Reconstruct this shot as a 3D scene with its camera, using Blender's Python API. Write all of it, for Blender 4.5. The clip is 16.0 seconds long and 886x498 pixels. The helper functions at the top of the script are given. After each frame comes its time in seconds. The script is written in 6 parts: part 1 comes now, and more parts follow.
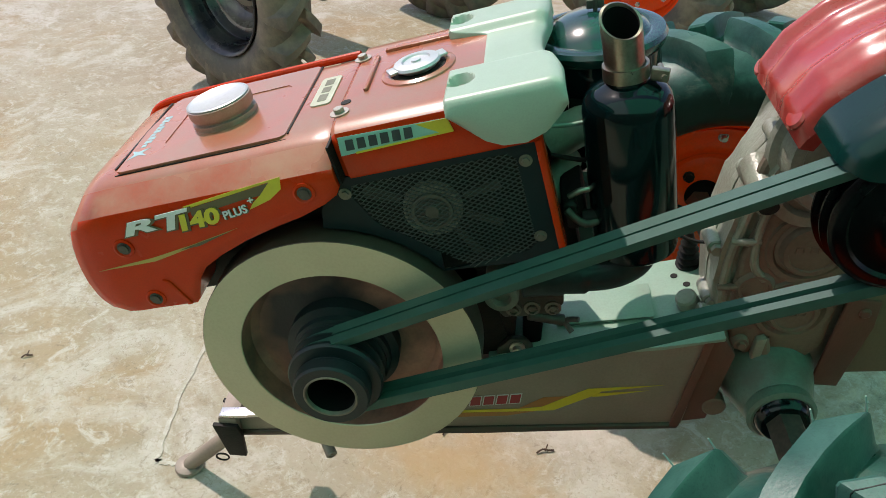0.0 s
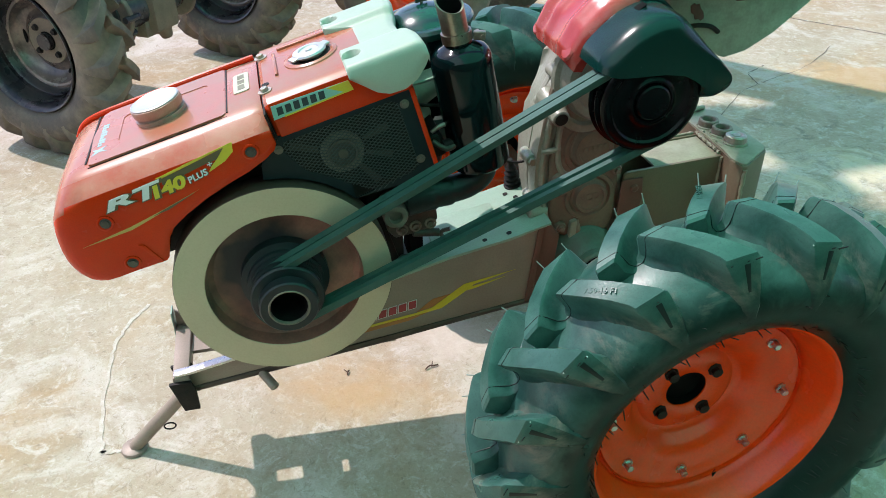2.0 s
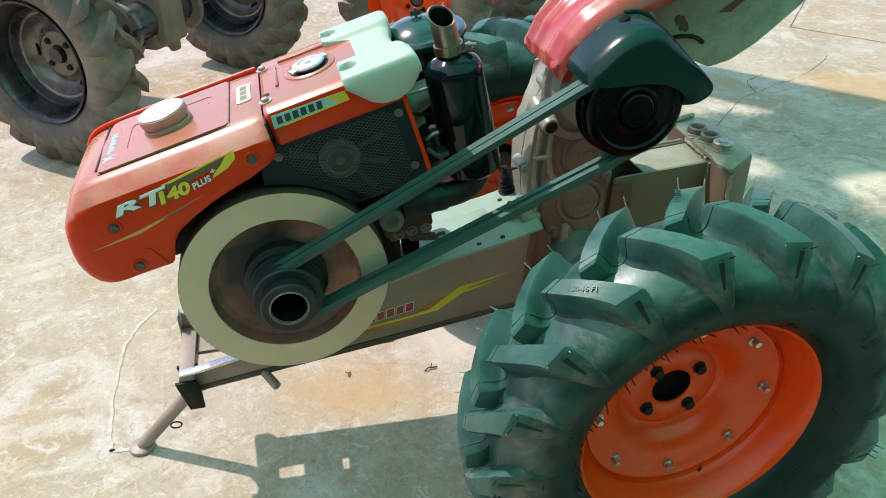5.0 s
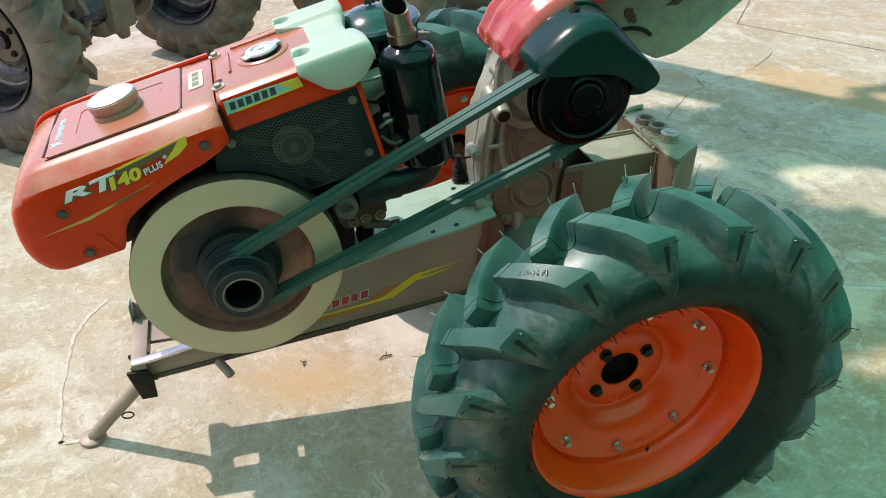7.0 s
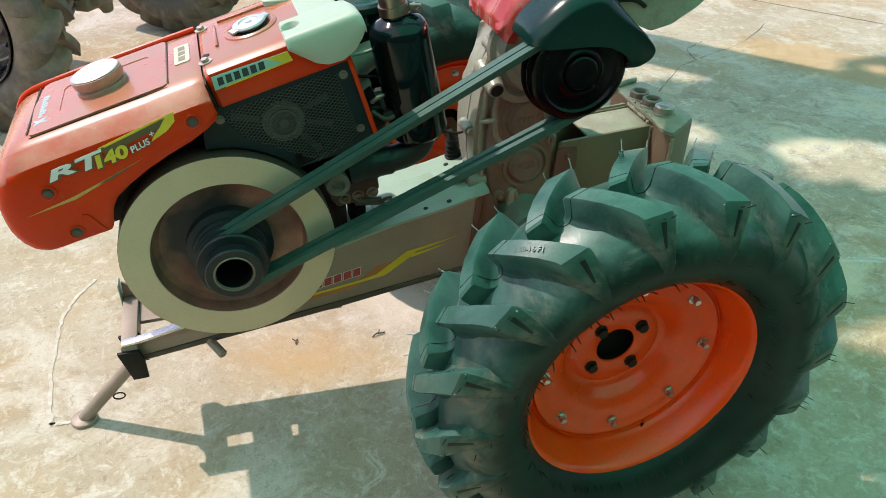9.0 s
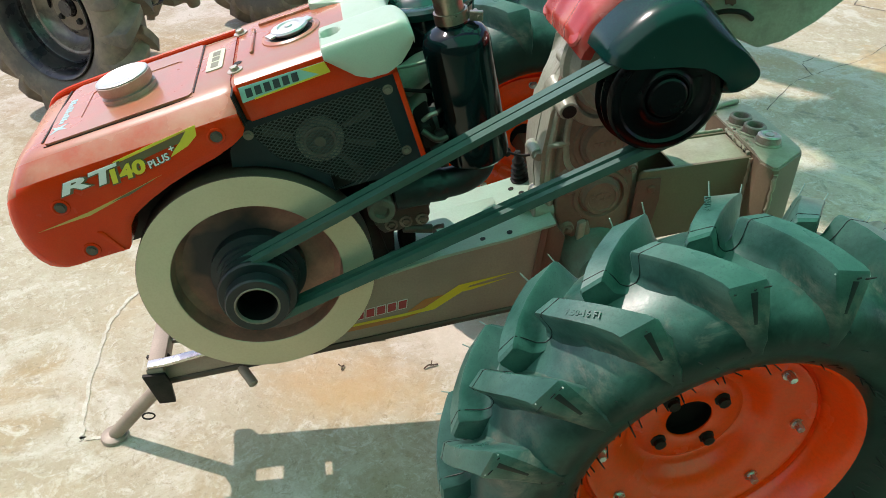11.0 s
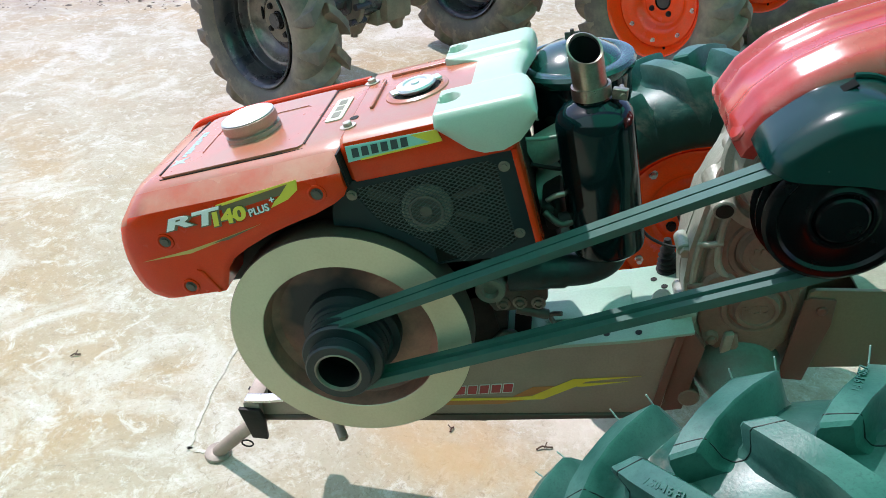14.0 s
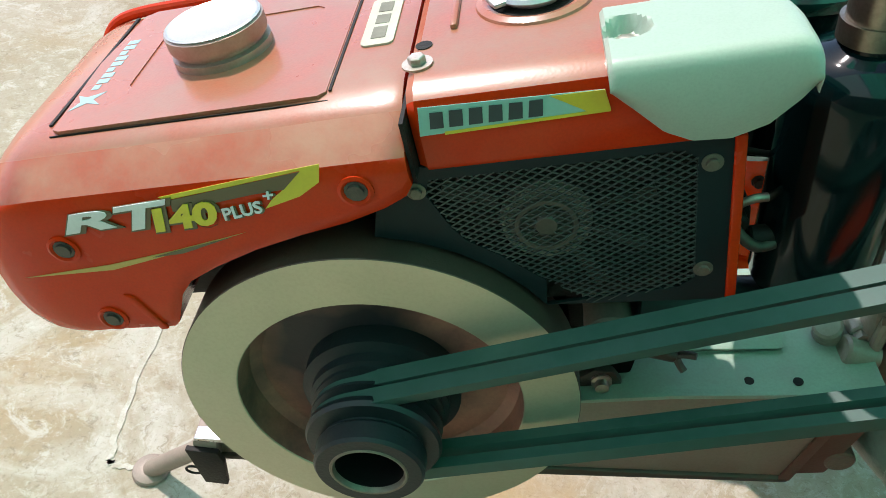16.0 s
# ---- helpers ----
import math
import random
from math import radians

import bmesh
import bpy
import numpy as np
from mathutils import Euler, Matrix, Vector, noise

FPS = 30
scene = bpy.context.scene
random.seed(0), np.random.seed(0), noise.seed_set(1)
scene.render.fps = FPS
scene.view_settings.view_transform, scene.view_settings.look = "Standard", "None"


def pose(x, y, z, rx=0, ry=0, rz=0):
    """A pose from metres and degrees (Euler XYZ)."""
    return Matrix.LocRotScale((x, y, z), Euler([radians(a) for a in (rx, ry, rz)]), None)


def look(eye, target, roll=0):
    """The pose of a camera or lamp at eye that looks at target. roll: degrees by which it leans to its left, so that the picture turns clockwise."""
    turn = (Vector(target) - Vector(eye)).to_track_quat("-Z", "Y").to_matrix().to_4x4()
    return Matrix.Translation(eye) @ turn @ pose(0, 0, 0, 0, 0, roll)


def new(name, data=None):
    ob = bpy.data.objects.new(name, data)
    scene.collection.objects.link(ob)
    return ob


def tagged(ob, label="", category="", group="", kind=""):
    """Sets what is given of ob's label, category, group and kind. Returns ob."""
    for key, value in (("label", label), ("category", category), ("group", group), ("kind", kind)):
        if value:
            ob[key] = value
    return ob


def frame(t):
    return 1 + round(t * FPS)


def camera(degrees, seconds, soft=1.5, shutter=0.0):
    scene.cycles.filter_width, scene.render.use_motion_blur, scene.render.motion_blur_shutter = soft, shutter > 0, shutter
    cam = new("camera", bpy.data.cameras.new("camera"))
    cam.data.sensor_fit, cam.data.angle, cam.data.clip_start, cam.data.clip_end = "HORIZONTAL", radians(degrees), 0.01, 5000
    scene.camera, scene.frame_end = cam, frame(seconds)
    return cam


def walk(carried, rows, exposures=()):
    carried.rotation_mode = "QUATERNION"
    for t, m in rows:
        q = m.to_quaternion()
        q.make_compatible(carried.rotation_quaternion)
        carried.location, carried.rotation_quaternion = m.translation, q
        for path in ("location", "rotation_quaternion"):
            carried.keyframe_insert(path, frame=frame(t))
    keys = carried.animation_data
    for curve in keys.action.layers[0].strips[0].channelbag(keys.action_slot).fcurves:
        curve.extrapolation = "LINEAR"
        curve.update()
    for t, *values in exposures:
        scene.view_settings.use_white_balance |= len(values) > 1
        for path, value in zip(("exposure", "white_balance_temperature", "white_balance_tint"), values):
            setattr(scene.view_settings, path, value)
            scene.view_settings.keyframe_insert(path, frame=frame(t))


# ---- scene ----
from mathutils.bvhtree import BVHTree

cam = camera(60.0, 16.0, 0.9)
PATH = [
    (0, (0.297, -0.888, 1.242), (0.167, 0.725, 0.066), 0.7),
    (0.5, (0.221, -1.033, 1.266), (0.315, 0.605, 0.122), 0.7),
    (0.6, (0.207, -1.094, 1.227), (0.332, 0.585, 0.146), 1.2),
    (0.9, (0.144, -1.141, 1.268), (0.386, 0.477, 0.117), 1.2),
    (1, (0.142, -1.17, 1.266), (0.405, 0.46, 0.137), 0.5),
    (1.5, (0.108, -1.249, 1.295), (0.474, 0.373, 0.183), 0.2),
    (2, (0.114, -1.278, 1.297), (0.508, 0.353, 0.208), -0.3),
    (2.5, (0.114, -1.303, 1.307), (0.491, 0.338, 0.228), -0.9),
    (3, (0.111, -1.312, 1.308), (0.472, 0.338, 0.237), -0.9),
    (3.5, (0.115, -1.318, 1.311), (0.461, 0.334, 0.239), -1.1),
    (6, (0.13, -1.346, 1.32), (0.556, 0.293, 0.257), 0.0),
    (6.5, (0.128, -1.352, 1.322), (0.586, 0.275, 0.253), 0.7),
    (7, (0.126, -1.356, 1.314), (0.61, 0.256, 0.233), 1.1),
    (7.5, (0.127, -1.356, 1.31), (0.627, 0.236, 0.208), 1.5),
    (8, (0.134, -1.35, 1.3), (0.643, 0.227, 0.18), 1.5),
    (8.5, (0.119, -1.347, 1.306), (0.626, 0.221, 0.173), 1.4),
    (9, (0.123, -1.34, 1.307), (0.624, 0.23, 0.174), 1.2),
    (9.2, (0.127, -1.335, 1.304), (0.623, 0.238, 0.172), 1.1),
    (11.3, (0.296, -1.141, 1.249), (0.497, 0.49, 0.109), -0.3),
    (11.5, (0.365, -1.112, 1.24), (0.515, 0.522, 0.097), -0.6),
    (12, (0.397, -1.078, 1.25), (0.424, 0.56, 0.103), -1.4),
    (12.5, (0.412, -1.065, 1.258), (0.346, 0.579, 0.122), -2.0),
    (13, (0.396, -1.063, 1.269), (0.262, 0.591, 0.153), -2.0),
    (13.5, (0.383, -1.052, 1.28), (0.196, 0.604, 0.174), -1.5),
    (14, (0.369, -1.03, 1.281), (0.141, 0.625, 0.181), -0.5),
    (14.5, (0.347, -1.013, 1.274), (0.11, 0.625, 0.151), 0.9),
    (15, (0.284, -0.877, 1.231), (0.067, 0.733, 0.065), 2.6),
    (15.5, (0.195, -0.707, 1.176), (0.089, 0.853, -0.071), 4.7),
    (16, (0.145, -0.591, 1.125), (0.149, 0.886, -0.224), 6.8),
]
EXPOSURES = [(0.0, 0.16, 6640, 23), (0.5, 0.19, 6640, 23), (1.0, 0.43, 6390, 23), (2.0, 0.56, 6220, 26), (3.5, 0.63, 6280, 26), (6.0, 0.53, 6460, 26), (9.0, 0.53, 6750, 26), (11.5, 0.51, 6640, 23), (12.5, 0.53, 6490, 23), (13.0, 0.63, 6140, 23), (14.0, 0.66, 5930, 23), (14.5, 0.56, 6210, 23), (15.0, 0.3, 6460, 23), (15.5, 0.23, 6690, 23), (16.0, 0.54, 6410, 23)]
walk(cam, [(t, look(eye, target, roll)) for t, eye, target, roll in PATH], EXPOSURES)

# ---- world and sun ----
SUN_FROM = Vector((-0.50, 0.48, 1.0)).normalized()
world = bpy.data.worlds.new("sky")
scene.world = world
world.use_nodes = True
wn = world.node_tree.nodes
sky = wn.new("ShaderNodeTexSky")
sky.sky_type = "NISHITA"
sky.sun_disc = False
sky.sun_elevation = math.asin(SUN_FROM.z)
sky.sun_rotation = math.atan2(SUN_FROM.x, SUN_FROM.y)
world.node_tree.links.new(sky.outputs[0], wn["Background"].inputs[0])
wn["Background"].inputs[1].default_value = 0.15
sun_data = bpy.data.lights.new("sun", "SUN")
sun_data.energy = 3.25
sun_data.angle = radians(0.8)
sun_data.color = (1.0, 0.94, 0.84)
sun = new("sun", sun_data)
sun.matrix_world = look(SUN_FROM * 10, (0, 0, 0))


# ---- materials ----
def material(name, base, rough=0.5, metal=0.0, second=None, amount=0.5, scale=30.0, fine=250.0,
             bump=0.15, coat=0.0, dirt=None, dirt_amount=0.0, dirt_scale=9.0, spec=0.5):
    """A procedural surface: two base tones mixed at two scales, a shaped dirt layer, fine relief."""
    m = bpy.data.materials.new(name)
    m.use_nodes = True
    nt = m.node_tree
    n, link = nt.nodes, nt.links.new
    b = n["Principled BSDF"]
    co = n.new("ShaderNodeTexCoord")
    second = second or tuple(c * 0.75 for c in base)

    def noise_node(s, detail=4.0, rgh=0.6):
        t = n.new("ShaderNodeTexNoise")
        t.inputs["Scale"].default_value = s
        t.inputs["Detail"].default_value = detail
        t.inputs["Roughness"].default_value = rgh
        link(co.outputs["Object"], t.inputs["Vector"])
        return t

    def ramp(src, lo, hi):
        r = n.new("ShaderNodeMapRange")
        r.inputs["From Min"].default_value, r.inputs["From Max"].default_value = lo, hi
        link(src, r.inputs["Value"])
        return r.outputs[0]

    def mix(fac, a, c):
        x = n.new("ShaderNodeMix")
        x.data_type = "RGBA"
        link(fac, x.inputs[0])
        for sock, v in ((x.inputs[6], a), (x.inputs[7], c)):
            if isinstance(v, tuple):
                sock.default_value = (*v, 1)
            else:
                link(v, sock)
        return x.outputs[2]

    big, small = noise_node(scale), noise_node(fine, 2.0)
    f1 = n.new("ShaderNodeMath")
    f1.operation = "MULTIPLY"
    link(ramp(big.outputs[0], 0.35, 0.65), f1.inputs[0])
    f1.inputs[1].default_value = amount
    colour = mix(f1.outputs[0], base, second)
    f2 = n.new("ShaderNodeMath")
    f2.operation = "MULTIPLY"
    link(ramp(small.outputs[0], 0.4, 0.7), f2.inputs[0])
    f2.inputs[1].default_value = amount * 0.4
    colour = mix(f2.outputs[0], colour, tuple(c * 0.7 for c in second))
    rough_sock = ramp(big.outputs[0], 0.2, 0.8)
    rr = n.new("ShaderNodeMapRange")
    link(rough_sock, rr.inputs["Value"])
    rr.inputs["To Min"].default_value, rr.inputs["To Max"].default_value = max(0.02, rough - 0.08), min(1.0, rough + 0.1)
    rough_out = rr.outputs[0]
    if dirt:
        dn = noise_node(dirt_scale, 6.0, 0.7)
        df = n.new("ShaderNodeMath")
        df.operation = "MULTIPLY"
        link(ramp(dn.outputs[0], 0.45, 0.68), df.inputs[0])
        df.inputs[1].default_value = dirt_amount
        colour = mix(df.outputs[0], colour, dirt)
    link(colour, b.inputs["Base Color"])
    link(rough_out, b.inputs["Roughness"])
    b.inputs["Metallic"].default_value = metal
    b.inputs["Coat Weight"].default_value = coat
    b.inputs["Coat Roughness"].default_value = 0.12
    b.inputs["Specular IOR Level"].default_value = spec
    if bump:
        bn = n.new("ShaderNodeBump")
        bn.inputs["Strength"].default_value = bump
        bn.inputs["Distance"].default_value = 0.002
        link(small.outputs[0], bn.inputs["Height"])
        link(bn.outputs[0], b.inputs["Normal"])
    return m


# Near-black for the shade inside bores and slots; also the rubber mount pad.
BORE = material("bore_shade_and_pad_black", (0.004, 0.004, 0.004), 0.8, 0, (0.006, 0.006, 0.006), 0.3, 40, 300, 0.0, spec=0.1)
BUSH = material("dusty_rusty_bush", (0.26, 0.215, 0.17), 0.7, 0.1, (0.16, 0.12, 0.09), 0.7, 60, 300, 0.25)
BOSS = material("dusty_brown_boss", (0.20, 0.185, 0.14), 0.7, 0, (0.14, 0.125, 0.10), 0.6, 40, 300, 0.1)
MESH = material("dusty_wire_mesh", (0.045, 0.062, 0.06), 0.45, 0.3, (0.07, 0.085, 0.08), 0.6, 40, 300, 0.1)
RED = material("hood_red_paint", (0.62, 0.034, 0.002), 0.22, 0, (0.52, 0.025, 0.003), 0.6, 14, 400, 0.03, 0.08,
               (0.50, 0.10, 0.03), 0.15, 20, 0.16)
# Faded red, made paler still by sky sheen put into the colour.
FADED_SHEEN = material("faded_red_with_sky_sheen", (0.43, 0.118, 0.058), 0.28, 0, (0.34, 0.090, 0.045), 0.7, 7, 400, 0.05, 0.4,
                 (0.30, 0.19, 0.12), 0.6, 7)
# Half-faded red for sloping edges, their reflected sky put into the colour.
HALF_FADED_SHEEN = material("half_faded_red_with_sheen", (0.42, 0.066, 0.024), 0.24, 0, (0.40, 0.105, 0.055), 0.7, 6, 400, 0.04, 0.3,
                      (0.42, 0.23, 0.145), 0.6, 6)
FAIRING_RED = material("fairing_red_paint", (0.42, 0.026, 0.018), 0.24, 0, (0.38, 0.04, 0.03), 0.6, 12, 300, 0.02, 0.45, (0.45, 0.16, 0.13), 0.25, 14)
RIM_ORANGE = material("rim_orange_paint", (0.92, 0.068, 0.002), 0.22, 0, (0.84, 0.052, 0.002), 0.6, 9, 200, 0.05, 0.15,
                      (0.50, 0.12, 0.04), 0.25, 26, spec=0.3)
MINT = material("pale_guard_plastic", (0.36, 0.43, 0.35), 0.34, 0, (0.32, 0.38, 0.31), 0.5, 20, 500, 0.06)
BLACK = material("black_gloss_paint", (0.001, 0.008, 0.009), 0.10, 0, (0.002, 0.011, 0.012), 0.5, 18, 300, 0.01, 0.0, spec=0.30)
COVER_BLACK = material("belt_cover_paint", (0.0015, 0.022, 0.019), 0.2, 0, (0.002, 0.028, 0.024), 0.5, 15, 300, 0.0, 0.0, spec=0.3)
OILY = material("oily_pump_iron", (0.060, 0.055, 0.042), 0.45, 0.2, (0.035, 0.032, 0.026), 0.7, 40, 250, 0.3)
BLOCK_TOP = material("worn_olive_paint", (0.30, 0.30, 0.21), 0.5, 0.05, (0.22, 0.20, 0.14), 0.7, 14, 220, 0.2, dirt=(0.36, 0.36, 0.28), dirt_amount=0.5, dirt_scale=20)
# Dark brown standing for the shade under the frame plate's folded edge.
SHADED_STEEL = material("shaded_brown_steel", (0.055, 0.042, 0.030), 0.5, 0.1, (0.09, 0.066, 0.045), 0.7, 25, 250, 0.2)
BEAM = material("olive_brown_beam_paint", (0.175, 0.132, 0.083), 0.5, 0.05, (0.135, 0.10, 0.064), 0.7, 12, 220, 0.15,
                dirt=(0.21, 0.165, 0.11), dirt_amount=0.4, dirt_scale=12)
MANIFOLD = material("dark_teal_manifold", (0.004, 0.020, 0.020), 0.42, 0.1, (0.008, 0.026, 0.025), 0.6, 20, 260, 0.2, 0.1, (0.03, 0.05, 0.045), 0.4, 30, spec=0.4)
CLEANER = material("dark_teal_gloss_paint", (0.004, 0.040, 0.034), 0.16, 0, (0.006, 0.048, 0.041), 0.5, 15, 300, 0.01, 0.4, spec=0.5)
SCREEN_BLACK = material("screen_black_paint", (0.006, 0.014, 0.016), 0.5, 0, (0.012, 0.022, 0.024), 0.5, 30, 400, 0.1, spec=0.22)
DARK = material("grimy_engine_iron", (0.008, 0.009, 0.009), 0.55, 0.1, (0.028, 0.024, 0.019), 0.7, 40, 300, 0.3, spec=0.18)
PULLEY_BLACK = material("black_pulley_paint", (0.0015, 0.002, 0.0025), 0.22, 0, (0.003, 0.003, 0.003), 0.5, 30, 300, 0.03, spec=0.16)
PULLEY = material("black_cast_pulley", (0.007, 0.014, 0.016), 0.42, 0.1, (0.014, 0.022, 0.024), 0.6, 30, 300, 0.15, spec=0.35)
FLY_FACE = material("turned_flywheel_face", (0.46, 0.44, 0.32), 0.38, 0.6, (0.40, 0.38, 0.27), 0.4, 8, 300, 0.04)
FLY_FACE.node_tree.nodes["Principled BSDF"].inputs["Anisotropic"].default_value = 0.75
turned = FLY_FACE.node_tree.nodes.new("ShaderNodeTangent")
turned.direction_type, turned.axis = "RADIAL", "Y"
FLY_FACE.node_tree.links.new(turned.outputs[0], FLY_FACE.node_tree.nodes["Principled BSDF"].inputs["Tangent"])
FLY_DISH = material("flywheel_dish_primer", (0.38, 0.165, 0.115), 0.5, 0.1, (0.27, 0.12, 0.085), 0.7, 18, 200, 0.15,
                    dirt=(0.06, 0.055, 0.045), dirt_amount=0.6, dirt_scale=12)
def greasy_dish(m, centre):
    """Black grease thrown outwards round the middle of the dish."""
    n, link = m.node_tree.nodes, m.node_tree.links.new
    b = n["Principled BSDF"]
    co = n.new("ShaderNodeTexCoord")
    off = n.new("ShaderNodeVectorMath")
    off.operation = "SUBTRACT"
    off.inputs[1].default_value = centre
    link(co.outputs["Object"], off.inputs[0])
    ln = n.new("ShaderNodeVectorMath")
    ln.operation = "LENGTH"
    link(off.outputs[0], ln.inputs[0])
    t = n.new("ShaderNodeTexNoise")
    t.inputs["Scale"].default_value = 14.0
    link(co.outputs["Object"], t.inputs["Vector"])
    ad = n.new("ShaderNodeMath")
    ad.operation = "MULTIPLY_ADD"
    link(t.outputs[0], ad.inputs[0])
    ad.inputs[1].default_value = 0.09
    link(ln.outputs["Value"], ad.inputs[2])
    r = n.new("ShaderNodeMapRange")
    r.inputs["From Min"].default_value, r.inputs["From Max"].default_value = 0.162, 0.128
    link(ad.outputs[0], r.inputs["Value"])
    x = n.new("ShaderNodeMix")
    x.data_type = "RGBA"
    link(r.outputs[0], x.inputs[0])
    link(b.inputs["Base Color"].links[0].from_socket, x.inputs[6])
    x.inputs[7].default_value = (0.012, 0.012, 0.016, 1)
    link(x.outputs[2], b.inputs["Base Color"])


greasy_dish(FLY_DISH, (0.085, -0.12, 0.53))
FLY_RIM = material("flywheel_rim_iron", (0.06, 0.045, 0.035), 0.5, 0.4, (0.1, 0.07, 0.05), 0.6, 25, 300, 0.15)
BELT = material("rubber_belt", (0.014, 0.066, 0.052), 0.5, 0, (0.032, 0.088, 0.074), 0.6, 60, 700, 0.06)
FLANK = material("black_rubber_moulding", (0.006, 0.012, 0.011), 0.5, 0, (0.010, 0.018, 0.016), 0.6, 12, 500, 0.05, spec=0.3)


def tyre_rubber():
    """New rubber: dark flanks, a tread paler with dust and painted sheen, rubbed brownish valleys, faint circular
    smears.
    """
    m = bpy.data.materials.new("tyre_rubber")
    m.use_nodes = True
    n, link = m.node_tree.nodes, m.node_tree.links.new
    b = n["Principled BSDF"]
    co = n.new("ShaderNodeTexCoord")
    sep = n.new("ShaderNodeSeparateXYZ")
    link(co.outputs["Object"], sep.inputs[0])
    flat = n.new("ShaderNodeCombineXYZ")
    link(sep.outputs[0], flat.inputs[0])
    link(sep.outputs[2], flat.inputs[1])
    ln = n.new("ShaderNodeVectorMath")
    ln.operation = "LENGTH"
    link(flat.outputs[0], ln.inputs[0])

    def tex(s, d, r, w=0.0):
        t = n.new("ShaderNodeTexNoise")
        for k, v in (("Scale", s), ("Detail", d), ("Roughness", r), ("Distortion", w)):
            t.inputs[k].default_value = v
        link(co.outputs["Object"], t.inputs["Vector"])
        return t.outputs[0]

    def rng(src, a, c, lo=0.0, hi=1.0):
        r = n.new("ShaderNodeMapRange")
        for k, v in (("From Min", a), ("From Max", c), ("To Min", lo), ("To Max", hi)):
            r.inputs[k].default_value = v
        link(src, r.inputs["Value"])
        return r.outputs[0]

    def calc(op, a, c):
        x = n.new("ShaderNodeMath")
        x.operation = op
        for sock, v in ((x.inputs[0], a), (x.inputs[1], c)):
            if isinstance(v, float):
                sock.default_value = v
            else:
                link(v, sock)
        return x.outputs[0]

    def mix(fac, a, c):
        x = n.new("ShaderNodeMix")
        x.data_type = "RGBA"
        link(fac, x.inputs[0])
        for sock, v in ((x.inputs[6], a), (x.inputs[7], c)):
            if isinstance(v, tuple):
                sock.default_value = (*v, 1)
            else:
                link(v, sock)
        return x.outputs[2]

    radius = ln.outputs["Value"]
    worn = calc("ADD", radius, rng(tex(16, 4, 0.6, 0.4), 0.3, 0.7, -0.025, 0.025))
    # Tread paler than the flanks: dust, and sky sheen put into the colour.
    tread_pale = rng(worn, 0.288, 0.352)
    c = mix(rng(tex(9, 5, 0.65, 0.8), 0.4, 0.65), (0.006, 0.020, 0.016), (0.010, 0.030, 0.025))
    c = mix(tread_pale, c, mix(rng(tex(11, 5, 0.6, 0.5), 0.36, 0.68), (0.009, 0.056, 0.045), (0.052, 0.138, 0.116)))
    smear = calc("MULTIPLY", rng(tex(7, 6, 0.7, 1.6), 0.50, 0.66), rng(worn, 0.36, 0.325, 0.0, 0.8))
    smear = calc("MULTIPLY", smear, rng(radius, 0.30, 0.325))
    c = mix(smear, c, (0.19, 0.165, 0.135))
    c = mix(rng(tex(420, 2, 0.6), 0.55, 0.75, 0.0, 0.35), c, (0.006, 0.02, 0.018))
    link(c, b.inputs["Base Color"])
    link(rng(tex(13, 4, 0.6), 0.3, 0.7, 0.27, 0.48), b.inputs["Roughness"])
    link(rng(worn, 0.28, 0.345, 0.16, 0.42), b.inputs["Specular IOR Level"])
    bn = n.new("ShaderNodeBump")
    bn.inputs["Strength"].default_value, bn.inputs["Distance"].default_value = 0.12, 0.002
    link(tex(240, 3, 0.6), bn.inputs["Height"])
    link(bn.outputs[0], b.inputs["Normal"])
    return m


RUBBER = tyre_rubber()
OLD_RUBBER = material("muddy_tyre_rubber", (0.085, 0.070, 0.056), 0.62, 0, (0.13, 0.105, 0.08), 0.8, 9, 120, 0.6,
                      dirt=(0.28, 0.215, 0.145), dirt_amount=0.8, dirt_scale=5)
OLD_RIM = material("dusty_rim_paint", (0.018, 0.021, 0.030), 0.28, 0.2, (0.045, 0.042, 0.042), 0.8, 10, 160, 0.2,
                   dirt=(0.15, 0.12, 0.10), dirt_amount=0.6, dirt_scale=8)
OLD_DISC = material("dusty_disc_paint", (0.050, 0.045, 0.048), 0.22, 0.1, (0.11, 0.085, 0.072), 0.6, 8, 160, 0.1, 0.3,
                    (0.27, 0.205, 0.16), 0.9, 6)
OLD_CAST = material("muddy_cast_iron", (0.24, 0.18, 0.125), 0.7, 0, (0.15, 0.12, 0.09), 0.8, 12, 160, 0.4, dirt=(0.26, 0.2, 0.14), dirt_amount=0.7, dirt_scale=8)
STEEL = material("frame_grey_primer", (0.30, 0.24, 0.19), 0.5, 0.1, (0.24, 0.19, 0.15), 0.7, 12, 250, 0.15,
                 dirt=(0.26, 0.22, 0.17), dirt_amount=0.4, dirt_scale=10)
PLATE = material("pale_green_plate_paint", (0.28, 0.40, 0.31), 0.45, 0.05, (0.24, 0.34, 0.27), 0.6, 16, 300, 0.1,
                 dirt=(0.26, 0.25, 0.2), dirt_amount=0.35, dirt_scale=18)
PRIMER = material("brown_red_primer", (0.15, 0.058, 0.040), 0.6, 0.0, (0.115, 0.055, 0.040), 0.7, 18, 250, 0.2)
CAST = material("painted_cast_iron", (0.21, 0.158, 0.115), 0.45, 0.05, (0.165, 0.122, 0.088), 0.7, 14, 180, 0.45,
                dirt=(0.12, 0.08, 0.06), dirt_amount=0.5, dirt_scale=9)
